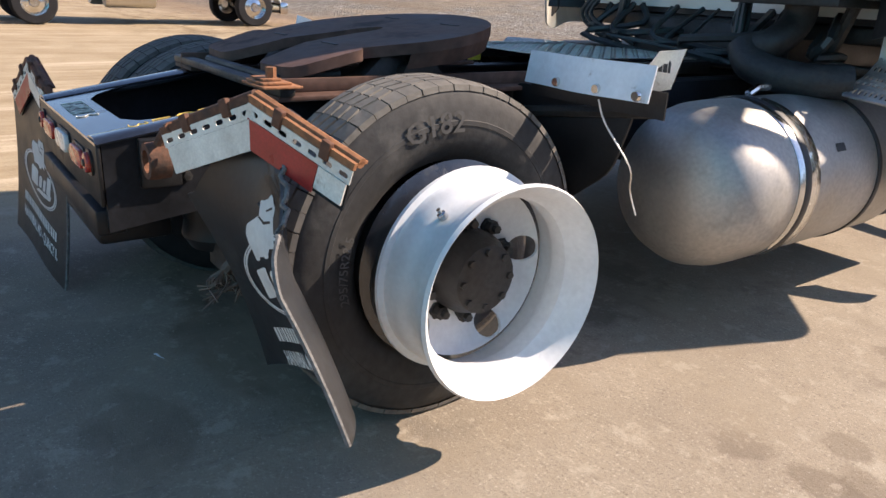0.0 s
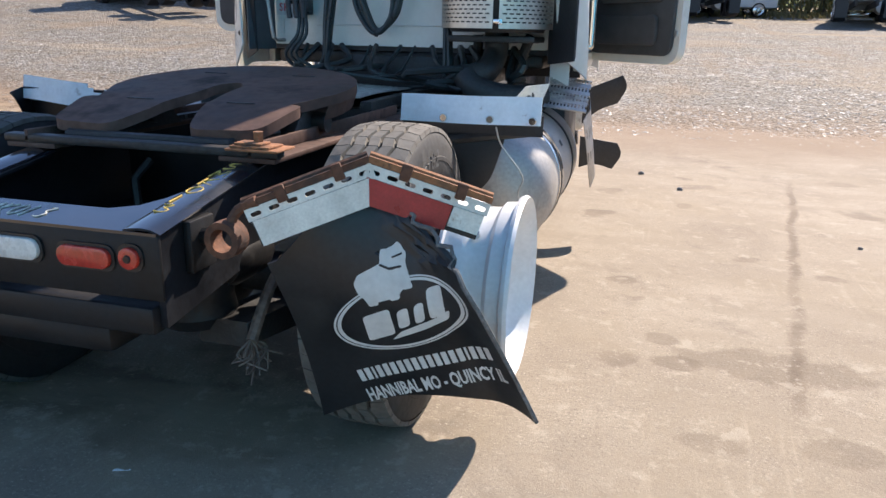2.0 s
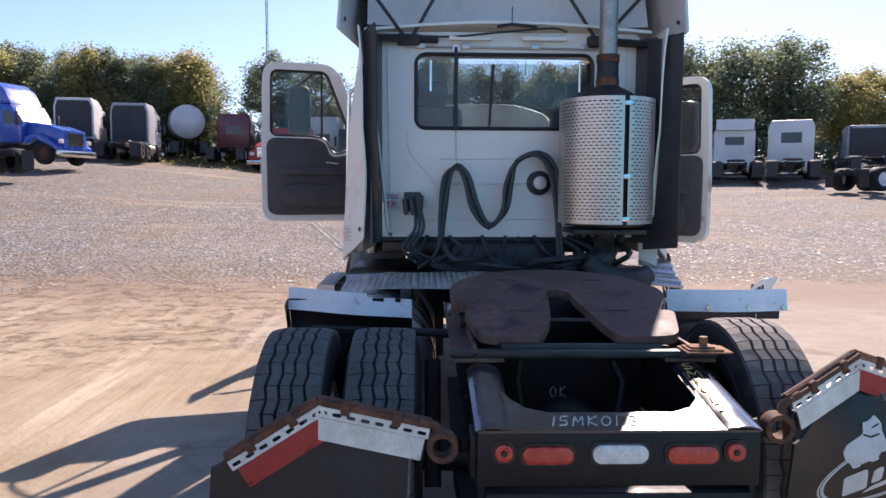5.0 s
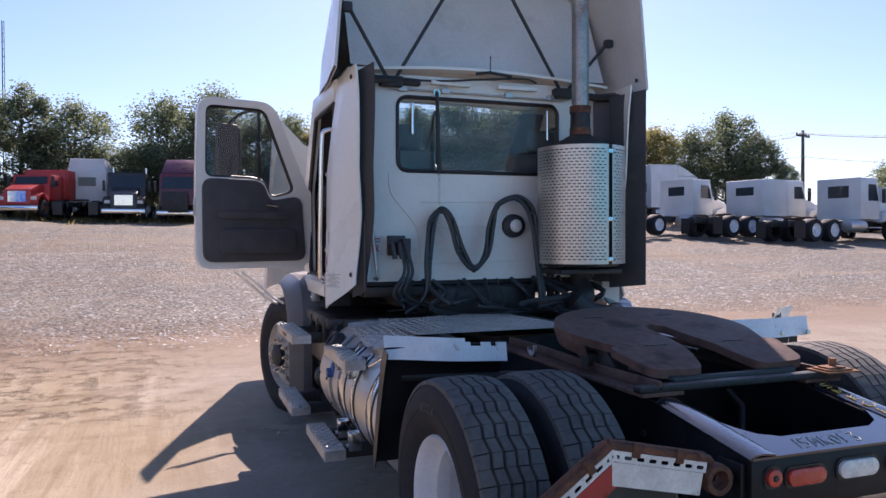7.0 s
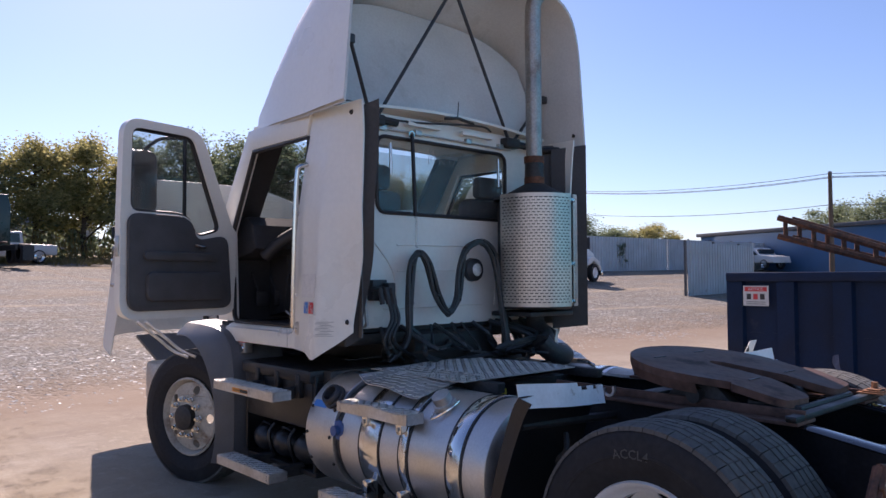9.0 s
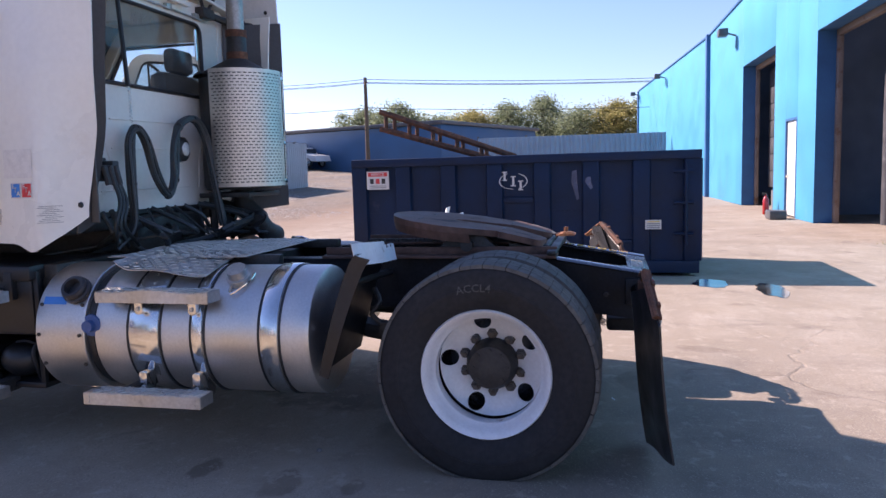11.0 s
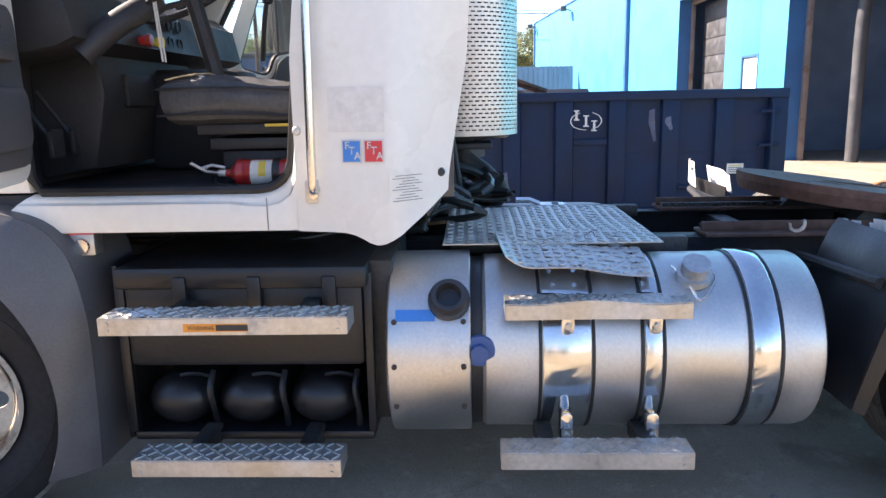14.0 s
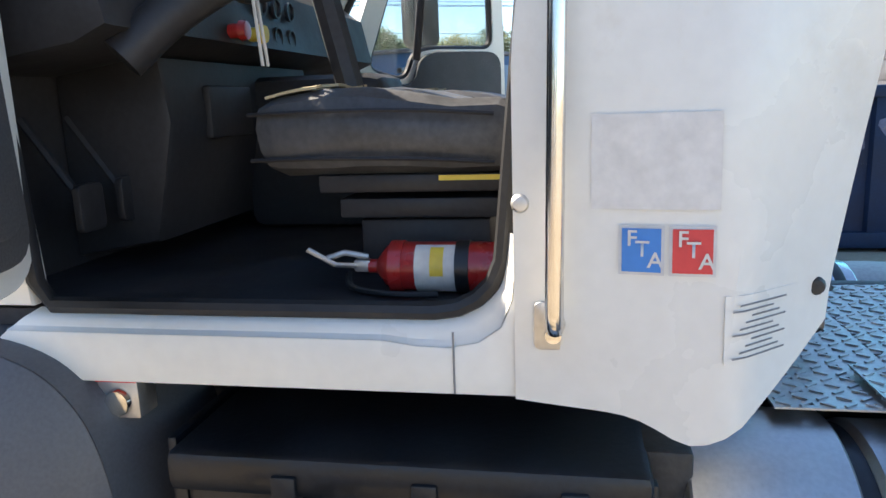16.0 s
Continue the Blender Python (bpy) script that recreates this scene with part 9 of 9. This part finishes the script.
    part("mirror_arm", bm, PLASTIC, mr)
    return d


cab_door(-1, (-1.06, 3.68), 180 + 14, "white cab door standing open, black inside")
cab_door(1, (1.07, 3.68), -47, "white passenger door standing open, black inside")

# ---- cab interior ----
dash = new("dashboard")
dash.parent = truck
tagged(dash, label="black dashboard with gauges and steering wheel")
bm = BM()
prism(bm, [(3.86, 1.72), (3.86, 2.03), (3.62, 2.05), (3.52, 1.98), (3.48, 1.80), (3.56, 1.765)], "x", -0.98, 0.98, 0.02)
part("panel", bm, INTERIOR, dash)
bm = BM()
prism(bm, [(3.86, 1.26), (3.86, 1.76), (3.57, 1.755), (3.55, 1.60), (3.62, 1.30)], "x", -0.66, 0.34, 0.02)
part("lower_panel", bm, INTERIOR, dash)
bm = BM()
box(bm, -0.48, -0.22, 3.535, 3.56, 1.55, 1.69, 0.008)
part("cubby", bm, INTERIOR, dash)
bm = BM()
tube(bm, smooth_path([(-0.66, 3.30, 1.96), (-0.80, 3.42, 1.85), (-0.88, 3.52, 1.74)], 4), 0.05, 12)
part("column_shroud", bm, INTERIOR, dash)
for k in range(2):
    bm = BM()
    prism(bm, rounded(-0.86 + 0.16 * k, -0.77 + 0.16 * k, 1.36, 1.47, 0.015), "y", 3.70, 3.68, 0.004)
    tube(bm, [(-0.815 + 0.16 * k, 3.70, 1.42), (-0.815 + 0.16 * k, 3.84, 1.62)], 0.011, 6)
    part("pedal", bm, INTERIOR, dash)
bm = BM()
box(bm, -0.14, 0.20, 3.15, 3.62, 1.24, 1.72, 0.05)
part("console", bm, INTERIOR, dash)
for k in range(6):
    bm = BM()
    lathe(bm, [(0.03, 0.0), (0.032, -0.012), (0.026, -0.012), (0.024, -0.004), (0, -0.004)], (-0.20 + 0.11 * (k % 3), 3.496, 1.84 + 0.085 * (k // 3)), "y", 16)
    part("gauge", bm, PLASTIC, dash)
for x, mat in ((-0.43, EXT_RED), (-0.31, DEC_YELLOW)):
    bm = BM()
    lathe(bm, [(0.02, 0.0), (0.02, -0.03), (0.028, -0.032), (0.024, -0.05), (0, -0.052)], (x, 3.485, 1.83), "y", 12)
    part("brake_knob", bm, mat, dash)
bm = BM()
sw = Matrix.Translation((-0.55, 3.20, 2.0)) @ Euler((radians(-28), 0, 0)).to_matrix().to_4x4()
ringp = [sw @ Vector((0.215 * math.cos(a), 0.215 * math.sin(a), 0)) for a in [k * math.tau / 32 for k in range(33)]]
tube(bm, ringp, 0.016, 8)
stw = part("steering_wheel", bm, INTERIOR, dash)
for a in (0, 120, 240):
    bm = BM()
    tube(bm, [sw @ Vector((0, 0, -0.03)), sw @ Vector((0.21 * math.cos(radians(a)), 0.21 * math.sin(radians(a)), 0))], 0.014, 6)
    part("spoke", bm, INTERIOR, stw)
bm = BM()
tube(bm, [sw @ Vector((0, 0, 0)), sw @ Vector((0, 0.12, -0.45))], 0.035, 8)
part("steering_column", bm, INTERIOR, dash)
for k in range(2):
    bm = BM()
    tube(bm, smooth_path([(-0.75 + 0.03 * k, 3.30, 2.3), (-0.745 + 0.02 * k, 3.28, 1.95), (-0.73 + 0.03 * k, 3.27, 1.72)], 4), 0.004, 5)
    part("cord", bm, PRINT, dash, "white hanging cord with keys")


def seat(x, label):
    s_ = new("cab_seat")
    s_.parent = truck
    tagged(s_, label=label)
    bm = BM()
    box(bm, x - 0.25, x + 0.25, 2.68, 3.27, 1.475, 1.625, 0.055)
    bmesh.ops.subdivide_edges(bm, edges=bm.edges, cuts=4, use_grid_fill=True)
    for v_ in bm.verts:
        t_ = (v_.co.y - 2.68) / 0.59
        up = max(0.0, (v_.co.z - 1.475) / 0.15)
        v_.co.z += up * (0.03 * math.sin(max(0.0, min(1.0, t_)) * math.pi) + 0.018 * t_ - 0.02 * math.exp(-((t_ - 0.28) / 0.15) ** 2)) + 0.006 * noise.noise(v_.co * 9)
        v_.co.x += 0.02 * math.sin(t_ * 3.1) * (-1 if v_.co.x < x else 1) * (1 - abs(up - 0.5))
        v_.co.y += 0.03 * up * max(0.0, t_ - 0.8) / 0.2
    part("cushion", bm, SEAT, s_)
    bm = BM()
    for zz in (1.50, 1.60):
        tube(bm, smooth_path([(x - 0.258, 2.74, zz), (x - 0.272, 2.9, zz + 0.012), (x - 0.272, 3.1, zz + 0.016), (x - 0.24, 3.285, zz + 0.012)], 4), 0.005, 6)
    part("seam", bm, INTERIOR, s_)
    bm = BM()
    sheet(bm, lambda u, v: (x - 0.22 + 0.3 * u, 3.09 + 0.16 * v, 1.668 - 0.02 * v * v + 0.004 * math.sin(u * 9)), 8, 4, 0.006, lambda i, j: (i * 3 + j) % 7 != 0)
    part("torn_foam", bm, FOAM, s_, "yellow foam showing through torn cover")
    bm = BM()
    box(bm, x - 0.25, x + 0.25, 2.52, 2.68, 1.60, 2.20, 0.06)
    part("backrest", bm, SEAT, s_)
    bm = BM()
    box(bm, x - 0.14, x + 0.14, 2.52, 2.62, 2.20, 2.38, 0.04)
    part("headrest", bm, SEAT, s_)
    bm = BM()
    box(bm, x - 0.22, x + 0.22, 2.72, 3.14, 1.435, 1.475, 0.006)
    part("seat_rail", bm, INTERIOR, s_)
    bm = BM()
    box(bm, x - 0.20, x + 0.20, 2.74, 3.10, 1.375, 1.42, 0.006)
    part("seat_rail", bm, INTERIOR, s_)
    bm = BM()
    box(bm, x - 0.18, x + 0.18, 2.76, 3.06, 1.24, 1.37, 0.01)
    part("pedestal", bm, INTERIOR, s_)
    bm = BM()
    box(bm, x - 0.255, x - 0.252, 2.72, 2.86, 1.464, 1.475)
    part("yellow_tag", bm, DEC_YELLOW, s_)
    return s_


seat(-0.56, "torn grey driver's seat with yellow foam showing")
seat(0.60, "dark vinyl passenger seat")
bm = BM()
tube(bm, smooth_path([(-0.10, 3.05, 1.75), (-0.12, 3.02, 1.95), (-0.13, 3.0, 2.02)], 3), 0.012, 8)
lathe(bm, [(0, 0), (0.025, 0.01), (0.028, 0.04), (0, 0.06)], (-0.13, 3.0, 2.0), "z", 12)
part("gear_lever", bm, INTERIOR, truck)
fe = thing("fire_extinguisher", "red fire extinguisher lying on the cab floor", "fire extinguisher", (-0.88, 2.80, 1.241), 0)
bm = BM()
lathe(bm, [(0, -0.19), (0.05, -0.185), (0.068, -0.165), (0.07, -0.15), (0.07, 0.13), (0.06, 0.155), (0.03, 0.175), (0.02, 0.18), (0.02, 0.20), (0, 0.20)], (0, 0.02, 0.07), "y", 32)
part("cylinder", bm, EXT_RED, fe)
bm = BM()
lathe(bm, [(0.0708, -0.02), (0.0708, 0.085)], (0, 0.02, 0.07), "y", 16, radians(110), radians(250))
lb = part("label", bm, PRINT, fe, "white and yellow instruction label")
bm = BM()
lathe(bm, [(0.0714, 0.02), (0.0714, 0.05)], (0, 0.02, 0.07), "y", 12, radians(120), radians(190))
part("label_band", bm, DEC_YELLOW, lb)
for y in (-0.035, 0.115):
    bm = BM()
    lathe(bm, [(0.07, y), (0.074, y), (0.074, y + 0.03), (0.07, y + 0.03)], (0, 0.02, 0.07), "y", 28)
    part("strap", bm, FLAP if y < 0 else EXT_RED, fe)
bm = BM()
box(bm, -0.016, 0.016, 0.215, 0.255, 0.055, 0.09, 0.006)
tube(bm, [(-0.015, 0.22, 0.10), (-0.03, 0.27, 0.115), (-0.035, 0.31, 0.10)], 0.009, 8)
tube(bm, [(0.0, 0.24, 0.07), (-0.05, 0.29, 0.085), (-0.06, 0.35, 0.13)], 0.008, 8)
part("valve_handle", bm, ALU_DULL, fe)
bm = BM()
tube(bm, smooth_path([(0, 0.27, 0.05), (-0.05, 0.25, 0.02), (-0.09, 0.15, 0.012), (-0.085, 0.05, 0.012)], 4), 0.009, 8)
part("nozzle_hose", bm, FLAP, fe)
fe.scale = (0.74, 0.92, 0.74)
# litter
for x, y, r in ((-1.0, 0.9, 0.015), (1.9, 4.6, 0.028), (3.0, 3.0, 0.018), (1.55, 5.3, 0.03)):
    st = thing("stone", "small grey stone lying on the concrete", "stone", (x, y, 0.0), 0, "loose stones")
    bm = BM()
    bmesh.ops.create_icosphere(bm, subdivisions=2, radius=r, matrix=Matrix.Translation((0, 0, r * 0.5)))
    for v in bm.verts:
        v.co *= 1 + 0.25 * noise.noise(v.co * 30)
        v.co.z = max(0, v.co.z * 0.7)
    part("lump", bm, INTERIOR_GREY, st)
paper = thing("paper_scrap", "thin white splinter lying on the ground", "litter", (0.05, -0.60, 0.003))
bm = BM()
sheet(bm, lambda u, v: (0.05 * u, 0.008 * v * (1 - 0.6 * u) + 0.02 * u, 0.002 + 0.003 * math.sin(u * 7) * v), 8, 4, 0.002, lambda i, j: not (i > 5 and j > 2))
part("sheet", bm, WHITE_STRIP, paper)
